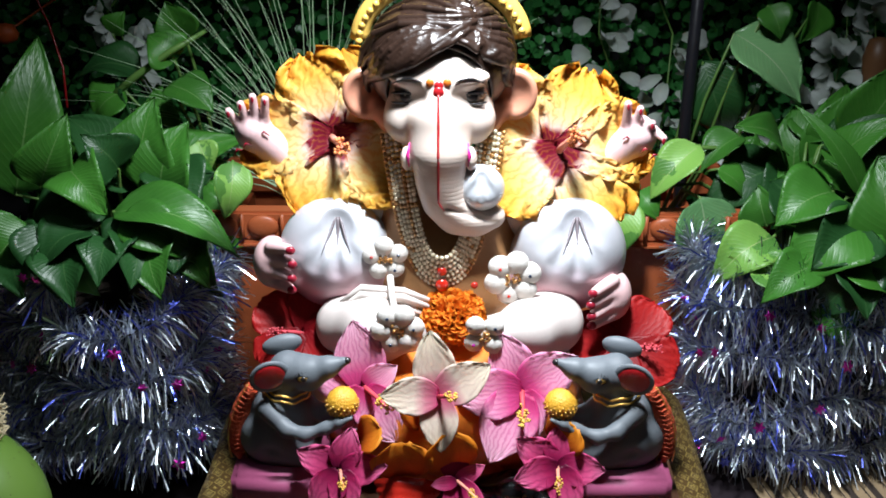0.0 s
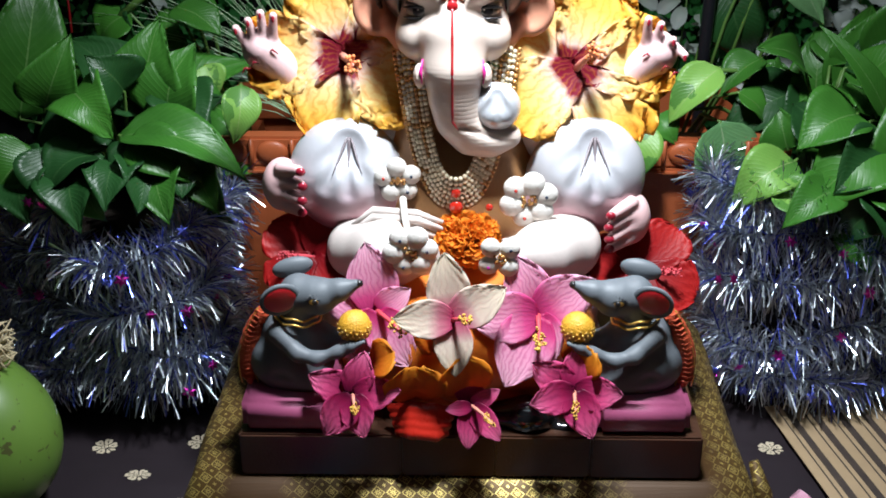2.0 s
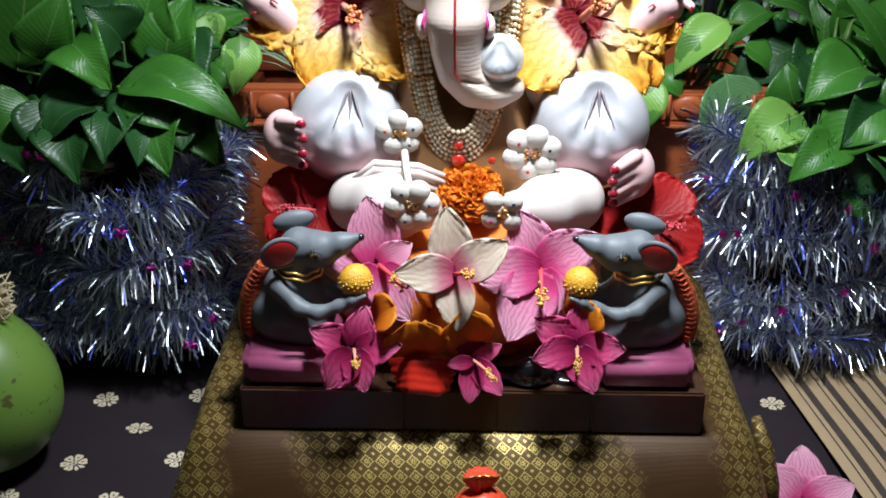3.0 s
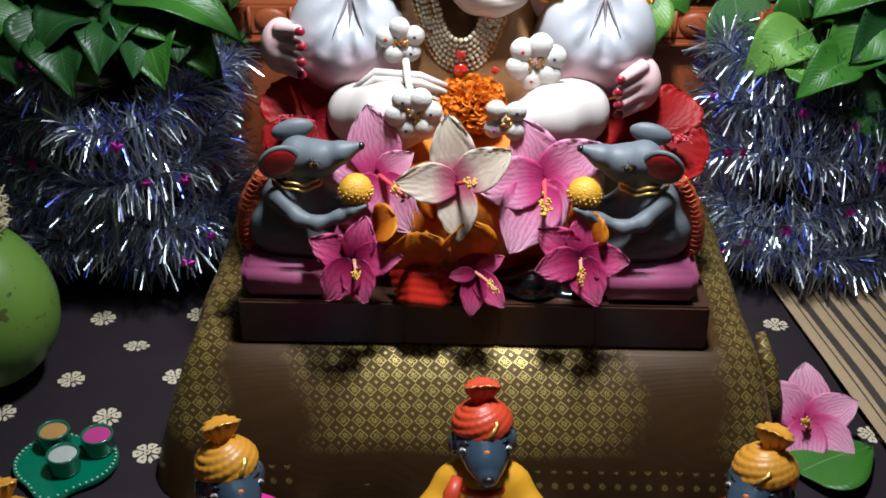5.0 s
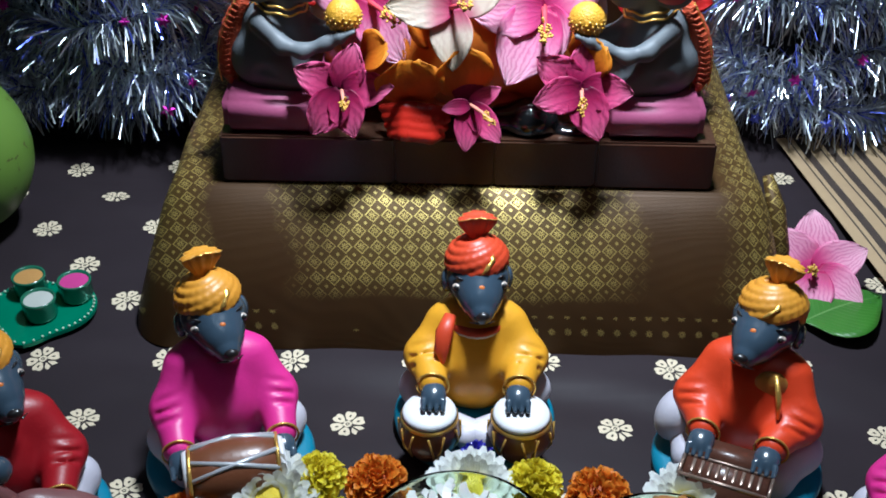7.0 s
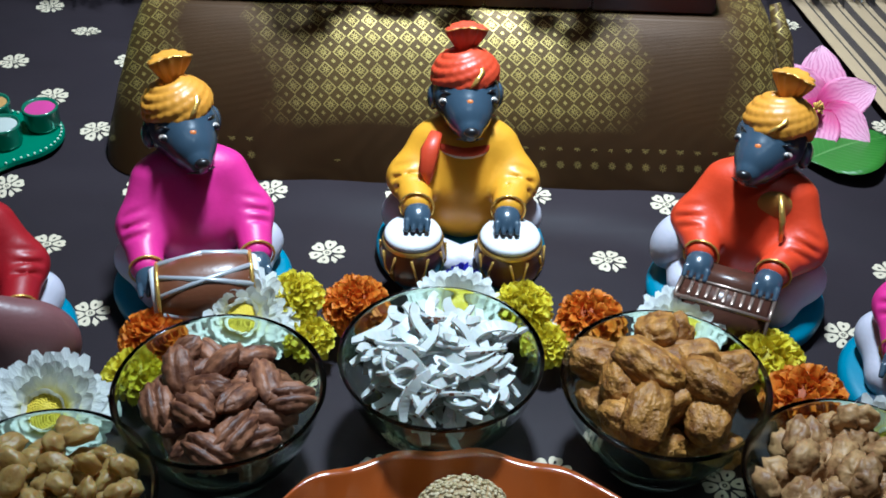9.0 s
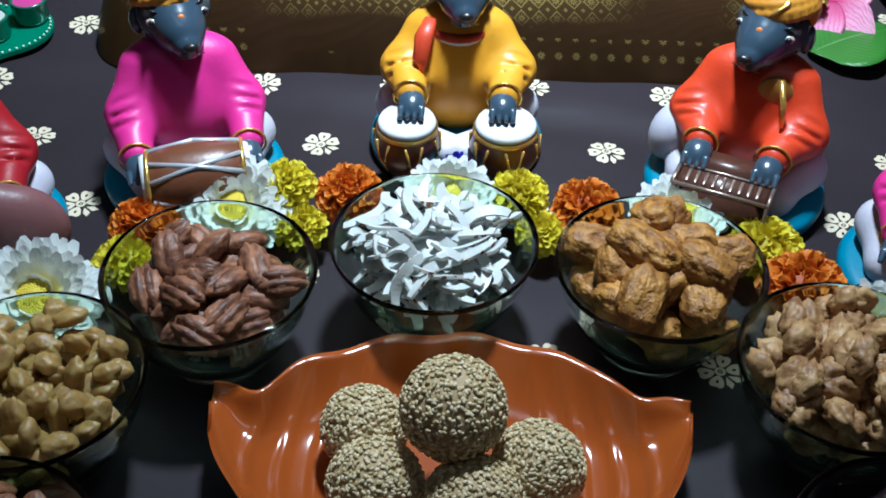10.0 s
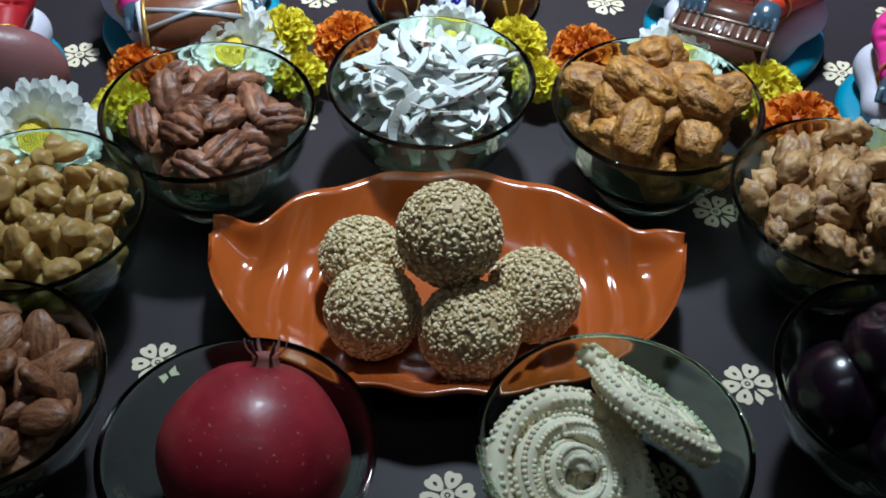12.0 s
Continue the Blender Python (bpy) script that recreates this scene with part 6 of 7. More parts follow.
# ---- the mouse musicians ----
M_SLATE = plain("blue_slate_paint", (0.045, 0.072, 0.105), 0.24, var=0.12, bump=0.05, coat=0.5)
M_BASEBLUE = plain("turquoise_paint", (0.012, 0.19, 0.30), 0.45, var=0.1)
M_TROUSER = plain("lilac_white_paint", (0.58, 0.56, 0.64), 0.42, var=0.08)
M_ROBEPINK = plain("hot_pink_paint", (0.70, 0.03, 0.27), 0.42, var=0.06)
M_ROBEYELLOW = plain("mango_paint", (0.74, 0.35, 0.02), 0.40, var=0.08)
M_ROBEORANGE = plain("vermilion_paint", (0.66, 0.055, 0.015), 0.4, var=0.08)
M_ROBERED = plain("crimson_paint", (0.33, 0.008, 0.015), 0.4, var=0.1)
M_TURBANY = plain("turban_yellow_paint", (0.66, 0.29, 0.03), 0.42, var=0.12)
M_TURBANR = plain("turban_red_paint", (0.60, 0.06, 0.02), 0.42, var=0.12)
M_DRUM = plain("drum_brown_paint", (0.16, 0.055, 0.025), 0.35, var=0.2, coat=0.3)
M_SKINW = plain("drum_white_paint", (0.72, 0.72, 0.74), 0.4, var=0.05)
M_VEENA = plain("veena_mauve_brown", (0.20, 0.085, 0.085), 0.4, var=0.15)
M_HARM = plain("harmonium_brown", (0.085, 0.034, 0.022), 0.3, var=0.3)
M_KEYS = plain("worn_bronze_trim", (0.36, 0.27, 0.22), 0.32, metal=0.7, var=0.35)
M_OCHRE = plain("ochre_scarf_paint", (0.42, 0.20, 0.04), 0.45)


def musician(loc, turn, robe, turban, instrument, label, head_turn=0.0, head_tilt=-12.0):
    """One seated mouse musician, modelled whole: base, legs, robe, head, turban and instrument."""
    g = Geo()

    def blend(prims, res, k, slot):
        v, f = sdf_mesh(prims, res, k)
        g.add(v, f, slot)

    # base
    g.lathe([(0.0, 0.012), (0.050, 0.012), (0.055, 0.010), (0.057, 0.006), (0.056, 0.0), (0.0, 0.0)], 48, 0)
    # crossed legs
    for s in (-1, 1):
        blend(chain([(s * 0.016, 0.018, 0.026), (s * 0.038, 0.004, 0.027), (s * 0.028, -0.022, 0.020), (s * -0.006, -0.036, 0.018)], [0.015, 0.0140, 0.011, 0.009]), 0.0016, 0.006, 1)
        g.ball((s * 0.028, -0.046, 0.016), (0.012, 0.008, 0.0055), 3, 12, 8)
    # robe with arms
    reach = {"tabla": [(0.024, 0.018, 0.074), (0.035, 0.004, 0.056), (0.029, -0.024, 0.056)], "dhol": [(0.024, 0.018, 0.076), (0.034, 0.004, 0.052), (0.033, -0.024, 0.042)],
             "harmonium": [(0.024, 0.018, 0.076), (0.034, 0.002, 0.053), (0.022, -0.024, 0.050)], "veena": [(0.024, 0.018, 0.076), (0.034, 0.002, 0.054), (0.026, -0.03, 0.05)]}[instrument]
    body = [("e", (0, 0.018, 0.044), (0.034, 0.033, 0.040)), ("e", (0, 0.022, 0.070), (0.027, 0.024, 0.024)), ("c", (-0.013, 0.02, 0.079), (0.013, 0.02, 0.079), 0.013, 0.013)]
    for s in (-1, 1):
        body += chain([(s * p[0], p[1], p[2]) for p in reach], [0.0120, 0.0130, 0.0102])
    for s in (-1, 1):
        for dy, dz in ((0.0, 0.006), (-0.006, 0.002), (0.005, 0.012)):
            e = reach[1]
            body.append(("-c", (s * (e[0] + 0.010), e[1] + dy - 0.010, e[2] + dz), (s * (e[0] - 0.006), e[1] + dy - 0.012, e[2] + dz + 0.007), 0.0005, 0.0003, {"k": 0.004}))
    blend(body, 0.0013, 0.009, 2)
    for s in (-1, 1):
        w = reach[2]
        g.tube([(s * w[0] + 0.0108 * math.cos(a), w[1] - 0.004, w[2] + 0.0108 * math.sin(a)) for a in np.linspace(0, 2 * math.pi, 17)], 0.0008, 5, 6, caps=False)
        h = (s * (w[0] - 0.001), w[1] - 0.012, w[2] - 0.0005)
        hand = [("e", h, (0.0085, 0.010, 0.0062), (18, 0, 0))]
        for q in range(4):
            x = h[0] + (q - 1.5) * 0.0043
            hand.append(("c", (x, h[1] - 0.006, h[2]), (x * 1.0, h[1] - 0.0115, h[2] - 0.0030), 0.0021, 0.0016))
        blend(hand, 0.0008, 0.0009, 3)
    for z, y in ((0.070, -0.0045), (0.058, -0.0115)):
        g.ball((0, y, z), (0.0022, 0.0012, 0.0022), 6, 8, 6)
    # head, in its own turn
    hm = Matrix.Translation((0, 0.026, 0.105)) @ Euler((radians(head_tilt), 0, radians(head_turn))).to_matrix().to_4x4()
    at = lambda p: tuple(hm @ Vector(p))
    head = [("c", at((0, 0, -0.014)), at((0, 0, 0.0)), 0.013, 0.018), ("e", at((0, 0, 0.003)), (0.0215, 0.0205, 0.0185))]
    head += chain([at((0, -0.004, 0.001)), at((0, -0.016, -0.006)), at((0, -0.027, -0.012))], [0.0185, 0.0138, 0.0080])
    blend(head, 0.0012, 0.006, 3)
    g.ball(at((0, -0.0355, -0.0105)), (0.0048, 0.0030, 0.0032), 6, 10, 8)
    for s in (-1, 1):
        g.ball(at((s * 0.0150, -0.0150, 0.0030)), (0.0038, 0.0030, 0.0026), 4, 10, 8)
        g.ball(at((s * 0.0162, -0.0172, 0.0030)), (0.0021, 0.0018, 0.0020), 6, 8, 6)
        g.tube([at((s * 0.0115, -0.0175, 0.0085)), at((s * 0.0150, -0.0155, 0.0100)), at((s * 0.0178, -0.0125, 0.0090))], [0.0004, 0.0008, 0.0003], 6, 5)
        g.tube([at((s * 0.0030, -0.0362, -0.0150)), at((s * 0.0085, -0.0295, -0.0170))], [0.0008, 0.0004], 6, 5)
        e = [("e", at((s * 0.0205, 0.004, 0.0)), (0.0045, 0.008, 0.009))]
        blend(e, 0.0012, 0.002, 3)
    g.ball(at((0, -0.0236, 0.0045)), (0.0032, 0.0022, 0.0028), 7, 10, 8)
    # turban: wound bands round a ball, a gilt strip across and a pleated fan from a knot
    top = [("e", at((0, 0.004, 0.0150)), (0.0190, 0.0190, 0.0135))]
    for q in range(6):
        pts = []
        for i in range(17):
            a = radians(-25 + 230 * i / 16)
            el = radians(-12 + 15.0 * q + (30 - 3.5 * q) * math.cos(a) - 4 * math.sin(a) * (q < 2))
            pts.append(at((0.0200 * math.cos(el) * math.cos(a), 0.004 - 0.0200 * math.cos(el) * math.sin(a), 0.0140 + 0.0165 * math.sin(el))))
        top += chain(pts, [0.0018 + 0.0016 * math.sin(math.pi * i / 16) for i in range(17)])
        back = [at((0.0198 * math.cos(radians(-10 + 15 * q)) * math.cos(a), 0.004 - 0.0198 * math.cos(radians(-10 + 15 * q)) * math.sin(a), 0.0140 + 0.0160 * math.sin(radians(-10 + 15 * q)))) for a in np.linspace(math.pi, 2 * math.pi, 7)]
        top += chain(back, [0.0028] * 7)
    blend(top, 0.0010, 0.0016, 8)
    levels = ((0.0260, 0.50), (0.0290, 0.44), (0.0330, 0.54), (0.0380, 0.72), (0.0430, 0.90), (0.0475, 1.0), (0.0482, 0.92), (0.0470, 0.62), (0.0465, 0.0))
    fan, k = [], 54
    for z, w in levels:
        for i in range(k):
            a = 2 * math.pi * i / k
            pleat = 1 + 0.13 * w * math.cos(11 * a)
            fan.append(at((0.0125 * w * pleat * math.cos(a), 0.005 + 0.0072 * w * pleat * math.sin(a) - 0.10 * (z - 0.026), z - 0.0075 * max(0.0, w - 0.5) * math.cos(a) ** 2)))
    g.add(fan, [(i * k + j, i * k + (j + 1) % k, (i + 1) * k + (j + 1) % k, (i + 1) * k + j) for i in range(len(levels) - 1) for j in range(k)], 8)
    g.tube(fan[5 * k:6 * k] + fan[5 * k:5 * k + 1], 0.0004, 5, 5, caps=False)
    g.tube([at((0.0062 * math.cos(a), 0.005 + 0.0048 * math.sin(a), 0.0292)) for a in np.linspace(0, 2 * math.pi, 16)], 0.0012, 8, 6, caps=False)
    g.tube([at((-0.0020, -0.0182, 0.0110)), at((0.0040, -0.0185, 0.0165)), at((0.0080, -0.0150, 0.0220)), at((0.0075, -0.0085, 0.0280)), at((0.003, -0.001, 0.0310))], [0.0012, 0.0022, 0.0024, 0.0020, 0.0010], 5, 7, flat=0.6)
    # scarf or necklace
    ring = [(0.0195 * math.cos(a), 0.020 + 0.0195 * math.sin(a), 0.0880 - 0.0045 * (1 - math.sin(a))) for a in np.linspace(0, 2 * math.pi, 25)]
    if instrument == "tabla":
        g.tube([(p[0], p[1] - 0.0015, p[2] - 0.001) for p in ring], 0.0030, 10, 8, caps=False)
        g.tube(ring, 0.0042, 9, 8, caps=False)
        g.tube([(-0.018, 0.006, 0.091), (-0.022, -0.004, 0.083), (-0.0235, -0.011, 0.072), (-0.022, -0.014, 0.064)], [0.004, 0.0062, 0.005, 0.001], 9, 8, flat=0.45)
    elif instrument == "harmonium":
        blend([("e", (0.014, 0.004, 0.071), (0.013, 0.006, 0.018), (0, -30, 20))], 0.0014, 0.002, 9)
        g.tube([(0.014, 0.0, 0.088), (0.019, -0.008, 0.076), (0.021, -0.013, 0.064)], [0.0015, 0.0022, 0.0012], 5, 6)
    else:
        g.tube(ring, 0.0024, 2, 8, caps=False)
    # instrument
    if instrument == "tabla":
        for s, r in ((-1, 0.0195), (1, 0.0205)):
            c = (s * 0.0305, -0.043, 0.012)
            g.lathe([(0.0, 0.0), (r * 0.62, 0.0), (r * 0.9, 0.008), (r * 1.08, 0.019), (r * 1.0, 0.028), (r * 0.88, 0.034)], 28, 11, c)
            g.lathe([(r * 0.90, 0.0320), (r * 0.94, 0.0340), (r * 0.88, 0.0365), (r * 0.64, 0.0370), (0.0, 0.0370)], 28, 12, c)
            g.lathe([(r * 0.99, 0.0295), (r * 1.0, 0.0310), (r * 0.95, 0.0325)], 28, 5, c)
            for q in range(12):
                a = 2 * math.pi * q / 12
                b = a + (math.pi / 12 if q % 2 else -math.pi / 12)
                g.tube([(c[0] + r * 1.06 * math.cos(a), c[1] + r * 1.06 * math.sin(a), c[2] + 0.028), (c[0] + r * 1.07 * math.cos((a + b) / 2), c[1] + r * 1.07 * math.sin((a + b) / 2), c[2] + 0.016), (c[0] + r * 0.8 * math.cos(b), c[1] + r * 0.8 * math.sin(b), c[2] + 0.004)], 0.0009, 5, 5)
    elif instrument == "dhol":
        xs = [-0.029, -0.027, -0.014, 0.0, 0.014, 0.027, 0.029]
        g.tube([(x, -0.046, 0.036) for x in xs], [0.016, 0.0185, 0.021, 0.0215, 0.021, 0.0185, 0.016], 11, 24)
        for s in (-1, 1):
            g.tube([(s * 0.0285, -0.046, 0.036), (s * 0.0320, -0.046, 0.036)], [0.0180, 0.0165], 12, 24)
            g.tube([(s * 0.0275 + 0.001 * math.cos(a), -0.046 + 0.0192 * math.cos(a), 0.036 + 0.0192 * math.sin(a)) for a in np.linspace(0, 2 * math.pi, 25)], 0.0014, 5, 5, caps=False)
        for q in range(10):
            a = 2 * math.pi * q / 10
            b = a + (0.63 if q % 2 else -0.63)
            g.tube([(-0.027, -0.046 + 0.0190 * math.cos(a), 0.036 + 0.0190 * math.sin(a)), (0.0, -0.046 + 0.0218 * math.cos((a + b) / 2), 0.036 + 0.0218 * math.sin((a + b) / 2)), (0.027, -0.046 + 0.0190 * math.cos(b), 0.036 + 0.0190 * math.sin(b))], 0.0017, 10, 6)
    elif instrument == "harmonium":
        g.box((-0.028, -0.066, 0.010), (0.028, -0.031, 0.0455), 13, 0.002)
        g.box((-0.029, -0.047, 0.0455), (0.029, -0.030, 0.0490), 13, 0.0012)
        for q in range(9):
            x = -0.022 + 0.0052 * q
            g.box((x, -0.0625, 0.0452), (x + 0.0022, -0.0500, 0.0468), 10, 0.0004, 1)
        corners = ((-0.028, -0.0662), (0.028, -0.0662), (0.028, -0.0475), (-0.028, -0.0475))
        for (ax, ay), (bx, by) in zip(corners, corners[1:] + corners[:1]):
            g.tube([(ax, ay, 0.0457), ((ax + bx) / 2, (ay + by) / 2, 0.0461), (bx, by, 0.0457)], 0.0013, 10, 6)
        for x in (-0.0275, 0.0275):
            g.tube([(x, -0.0664, 0.011), (x, -0.0664, 0.0455)], 0.0011, 10, 5)
        blend([("e", (-0.043, 0.000, 0.034), (0.015, 0.018, 0.021), (0, 20, 0))], 0.0014, 0.002, 1)
    else:
        blend([("e", (0.024, -0.052, 0.040), (0.033, 0.018, 0.029), (0, 35, 0)), ("e", (0.010, -0.050, 0.056), (0.018, 0.012, 0.020))], 0.0015, 0.008, 14)
        g.tube([(0.006, -0.052, 0.060), (-0.010, -0.050, 0.088), (-0.022, -0.046, 0.118)], [0.0085, 0.0065, 0.005], 14, 12)
        for q in range(4):
            g.tube([(0.026 + 0.0018 * q, -0.069, 0.034), (0.009 + 0.0016 * q, -0.062, 0.062), (-0.011 + 0.0013 * q, -0.057, 0.089), (-0.0225 + 0.001 * q, -0.052, 0.117)], 0.0004, 6, 4)
        g.box((0.021, -0.070, 0.028), (0.037, -0.066, 0.035), 10, 0.001)
        g.ball((-0.004, -0.042, 0.092), (0.010, 0.009, 0.009), 3, 14, 10)
        g.ball((-0.016, -0.036, 0.084), (0.011, 0.011, 0.011), 2, 14, 10)
    v = np.concatenate(g.v)
    ob = new("musician_figurine", g.mesh("musician_figurine", [M_BASEBLUE, M_TROUSER, robe, M_SLATE, M_EYE, M_GOLD, M_BLACK, M_ORANGED, turban, M_OCHRE if instrument == "harmonium" else M_TURBANR, M_KEYS if instrument == "harmonium" else M_SILVER if instrument == "dhol" else M_SKINW, M_DRUM, M_SKINW, M_HARM, M_VEENA]))
    ob.matrix_world = pose(*loc, 0, 0, turn) @ Matrix.Diagonal((0.95, 0.95, 0.94, 1))
    return tagged(ob, label, "figurine", "mouse musicians")


Z0 = 0.0005
musician((0.002, -0.245, Z0), 0, M_ROBEYELLOW, M_TURBANR, "tabla", "clay mouse in yellow robe and red turban playing tabla drums", 6)
musician((-0.155, -0.289, Z0), 16, M_ROBEPINK, M_TURBANY, "dhol", "clay mouse in pink robe and yellow turban holding a drum", 12)
musician((0.171, -0.285, Z0), -22, M_ROBEORANGE, M_TURBANY, "harmonium", "clay mouse in orange robe and yellow turban playing harmonium", -14)
musician((-0.272, -0.350, Z0), 24, M_ROBERED, M_TURBANY, "veena", "clay mouse in red robe and yellow turban playing a veena", 20)
musician((0.272, -0.362, Z0), -26, M_ROBEPINK, M_TURBANY, "veena", "clay mouse musician with white trousers on a turquoise base", -10)

# ---- glass bowls and what lies in them ----
def glass():
    n = Nodes("green_tinged_glass")
    n.b.inputs["Transmission Weight"].default_value = 1.0
    n.b.inputs["IOR"].default_value = 1.48
    n.bump(n.noise(40, 2), 0.03)
    return n.done((0.74, 0.89, 0.76), 0.015)


M_GLASS = glass()


def bowl_geo():
    g = Geo()
    prof = [(0.0, 0.0016), (0.020, 0.0014), (0.024, 0.0), (0.027, 0.0008), (0.0285, 0.005), (0.036, 0.014), (0.0435, 0.026), (0.0490, 0.040), (0.0520, 0.052), (0.0532, 0.0545), (0.0530, 0.0556),
            (0.0518, 0.0558), (0.0508, 0.0545), (0.0492, 0.051), (0.0462, 0.039), (0.0405, 0.0255), (0.033, 0.0145), (0.024, 0.0075), (0.010, 0.0056), (0.0, 0.0054)]
    g.lathe(prof, 96, 0, wob=lambda a, z: 1 + 0.006 * math.sin(a * 24) * max(0.0, 1 - z / 0.04) * (z < 0.04))
    return g


bowl_mesh = bowl_geo().mesh("glass_bowl", [M_GLASS])
BOWLS = {"raisin": (-0.186, -0.502), "pecan": (-0.117, -0.430), "coconut": (-0.0075, -0.402), "date": (0.106, -0.4155), "walnut": (0.187, -0.478),
         "almond": (-0.183, -0.600), "pomegranate": (-0.073, -0.628), "murukku": (0.070, -0.620), "plum": (0.190, -0.585)}
WITH = {"raisin": "golden raisins", "pecan": "pecan halves", "coconut": "coconut shavings", "date": "dried dates", "walnut": "walnut kernels", "almond": "almonds",
        "pomegranate": "one pomegranate", "murukku": "spiral murukku snacks", "plum": "dark plums"}
for key, (x, y) in BOWLS.items():
    b = new("glass_bowl", bowl_mesh)
    b.location = (x, y, 0.0012)
    tagged(b, "clear green-tinged glass bowl holding " + WITH[key], "bowl", "glass bowls")


def food_mat(name, dark, light, rough, scale, bump, dist=0.001, stretch=1.0, **kw):
    n = Nodes(name)
    vm = n.t.nodes.new("ShaderNodeVectorMath")
    vm.operation = "MULTIPLY"
    n.put(n.c, vm.inputs[0])
    vm.inputs[1].default_value = (1.0, stretch, stretch)
    big, fine = n.noise(scale, 5, vm.outputs[0]), n.noise(scale * 5, 4)
    col = n.ramp(big, [(0.34, dark), (0.62, light)])
    ro = n.t.nodes.new("ShaderNodeObjectInfo").outputs["Random"]
    col = n.mix(n.math("MULTIPLY", ro, 0.35), col, lighter(dark, 0.9))
    n.bump(n.math("ADD", big, n.math("MULTIPLY", fine, 0.5)), bump, dist)
    return n.done(col, rough, **kw)


M_PECAN = food_mat("pecan_skin", (0.085, 0.028, 0.014), (0.33, 0.14, 0.068), 0.5, 90, 0.9, stretch=2.5)
M_RAISIN = food_mat("golden_raisin", (0.42, 0.25, 0.07), (0.58, 0.40, 0.14), 0.42, 140, 0.5, sss=0.6, sss_radius=(0.008, 0.005, 0.002))
M_RAISIN.node_tree.nodes["Principled BSDF"].inputs["Transmission Weight"].default_value = 0.35
M_DATE = food_mat("dried_date", (0.20, 0.075, 0.014), (0.56, 0.27, 0.055), 0.42, 110, 1.0, 0.0022, stretch=1.5)
M_WALNUT = food_mat("walnut_kernel", (0.20, 0.085, 0.028), (0.55, 0.335, 0.14), 0.5, 130, 0.6)
M_ALMOND = food_mat("almond_skin", (0.13, 0.045, 0.020), (0.32, 0.15, 0.07), 0.45, 120, 0.7, stretch=4.0)
M_PLUM = food_mat("plum_skin", (0.006, 0.0025, 0.007), (0.014, 0.0045, 0.011), 0.25, 60, 0.05, coat=0.3)


def coconut_mat():
    n = Nodes("coconut_flesh")
    t, s, r = n.luv()
    col = n.mix(n.noise(140, 4), (0.52, 0.54, 0.51), (0.66, 0.67, 0.64))
    brown = n.math("GREATER_THAN", n.math("ADD", s, n.math("MULTIPLY", n.noise(300, 2), 0.3)), 1.18)
    col = n.mix(brown, col, (0.12, 0.05, 0.025))
    return n.done(col, 0.4, sss=0.15)


M_COCO = coconut_mat()


def variants(make, n):
    out = []
    for i in range(n):
        g = Geo()
        m = make(g, random.Random(i * 17 + 3))
        out.append(g.mesh("morsel", [m], smooth=m.name != "coconut_flesh"))
    return out


def make_pecan(g, rnd):
    o = rnd.random() * 30
    def warp(v):
        groove = 0.42 * math.exp(-(v.y / 0.16) ** 2) * (1 if v.z > 0 else 0.25)
        rid = 0.07 * math.sin(v.x * 13 + 4 * abs(v.y)) * abs(v.y)
        side = 0.16 * math.exp(-((abs(v.y) - 0.62) / 0.12) ** 2) * (v.z > 0)
        return 1 - groove - side + rid + 0.10 * noise.noise(v * 3 + Vector((o, 0, 0)))
    g.ball((0, 0, 0), (0.0155 * rnd.uniform(0.85, 1.1), 0.0085, 0.0062), 0, 28, 18, warp=warp)
    return M_PECAN


def make_raisin(g, rnd):
    o = rnd.random() * 30
    g.ball((0, 0, 0), (0.0080 * rnd.uniform(0.75, 1.25), 0.0058, 0.0044), 0, 24, 16, warp=lambda v: 1 + 0.24 * noise.noise(v * 1.5 + Vector((o, 1, 0))) + 0.13 * noise.noise(v * 4.5 + Vector((o, 5, 0))))
    return M_RAISIN


def make_date(g, rnd):
    o = rnd.random() * 30
    def warp(v):
        k = max(abs(v.x), abs(v.y), abs(v.z))
        return (0.72 + 0.28 / k) * (1 + 0.14 * noise.noise(v * 2 + Vector((o, 1, 0))) + 0.10 * noise.noise(Vector((v.x * 4, v.y * 6, v.z * 6 + o))) + 0.05 * noise.noise(v * 11 + Vector((0, o, 0))))
    g.ball((0, 0, 0), (0.0185 * rnd.uniform(0.85, 1.15), 0.0112 * rnd.uniform(0.9, 1.1), 0.0098), 0, 44, 30, warp=warp)
    return M_DATE


def make_walnut(g, rnd):
    o = rnd.random() * 30
    def warp(v):
        n1 = noise.noise(v * 2.6 + Vector((o, 0, 0)))
        ridge = 1 - abs(noise.noise(v * 3.4 + Vector((0, o, 3)))) * 2.2
        return 0.86 + 0.22 * ridge * 0.7 + 0.20 * n1 - 0.3 * math.exp(-(v.y / 0.14) ** 2)
    g.ball((0, 0, 0), (0.0125 * rnd.uniform(0.85, 1.1), 0.0115, 0.0075), 0, 30, 20, warp=warp)
    return M_WALNUT


def make_almond(g, rnd):
    o = rnd.random() * 30
    g.ball((0, 0, 0), (0.0128, 0.0078, 0.0046), 0, 24, 14, warp=lambda v: (1 - 0.22 * max(0.0, v.x) ** 2 * (abs(v.y) + 0.2)) * (1 + 0.025 * math.sin(v.y * 22 + o) + 0.04 * noise.noise(v * 3 + Vector((o, 0, 0)))))
    return M_ALMOND


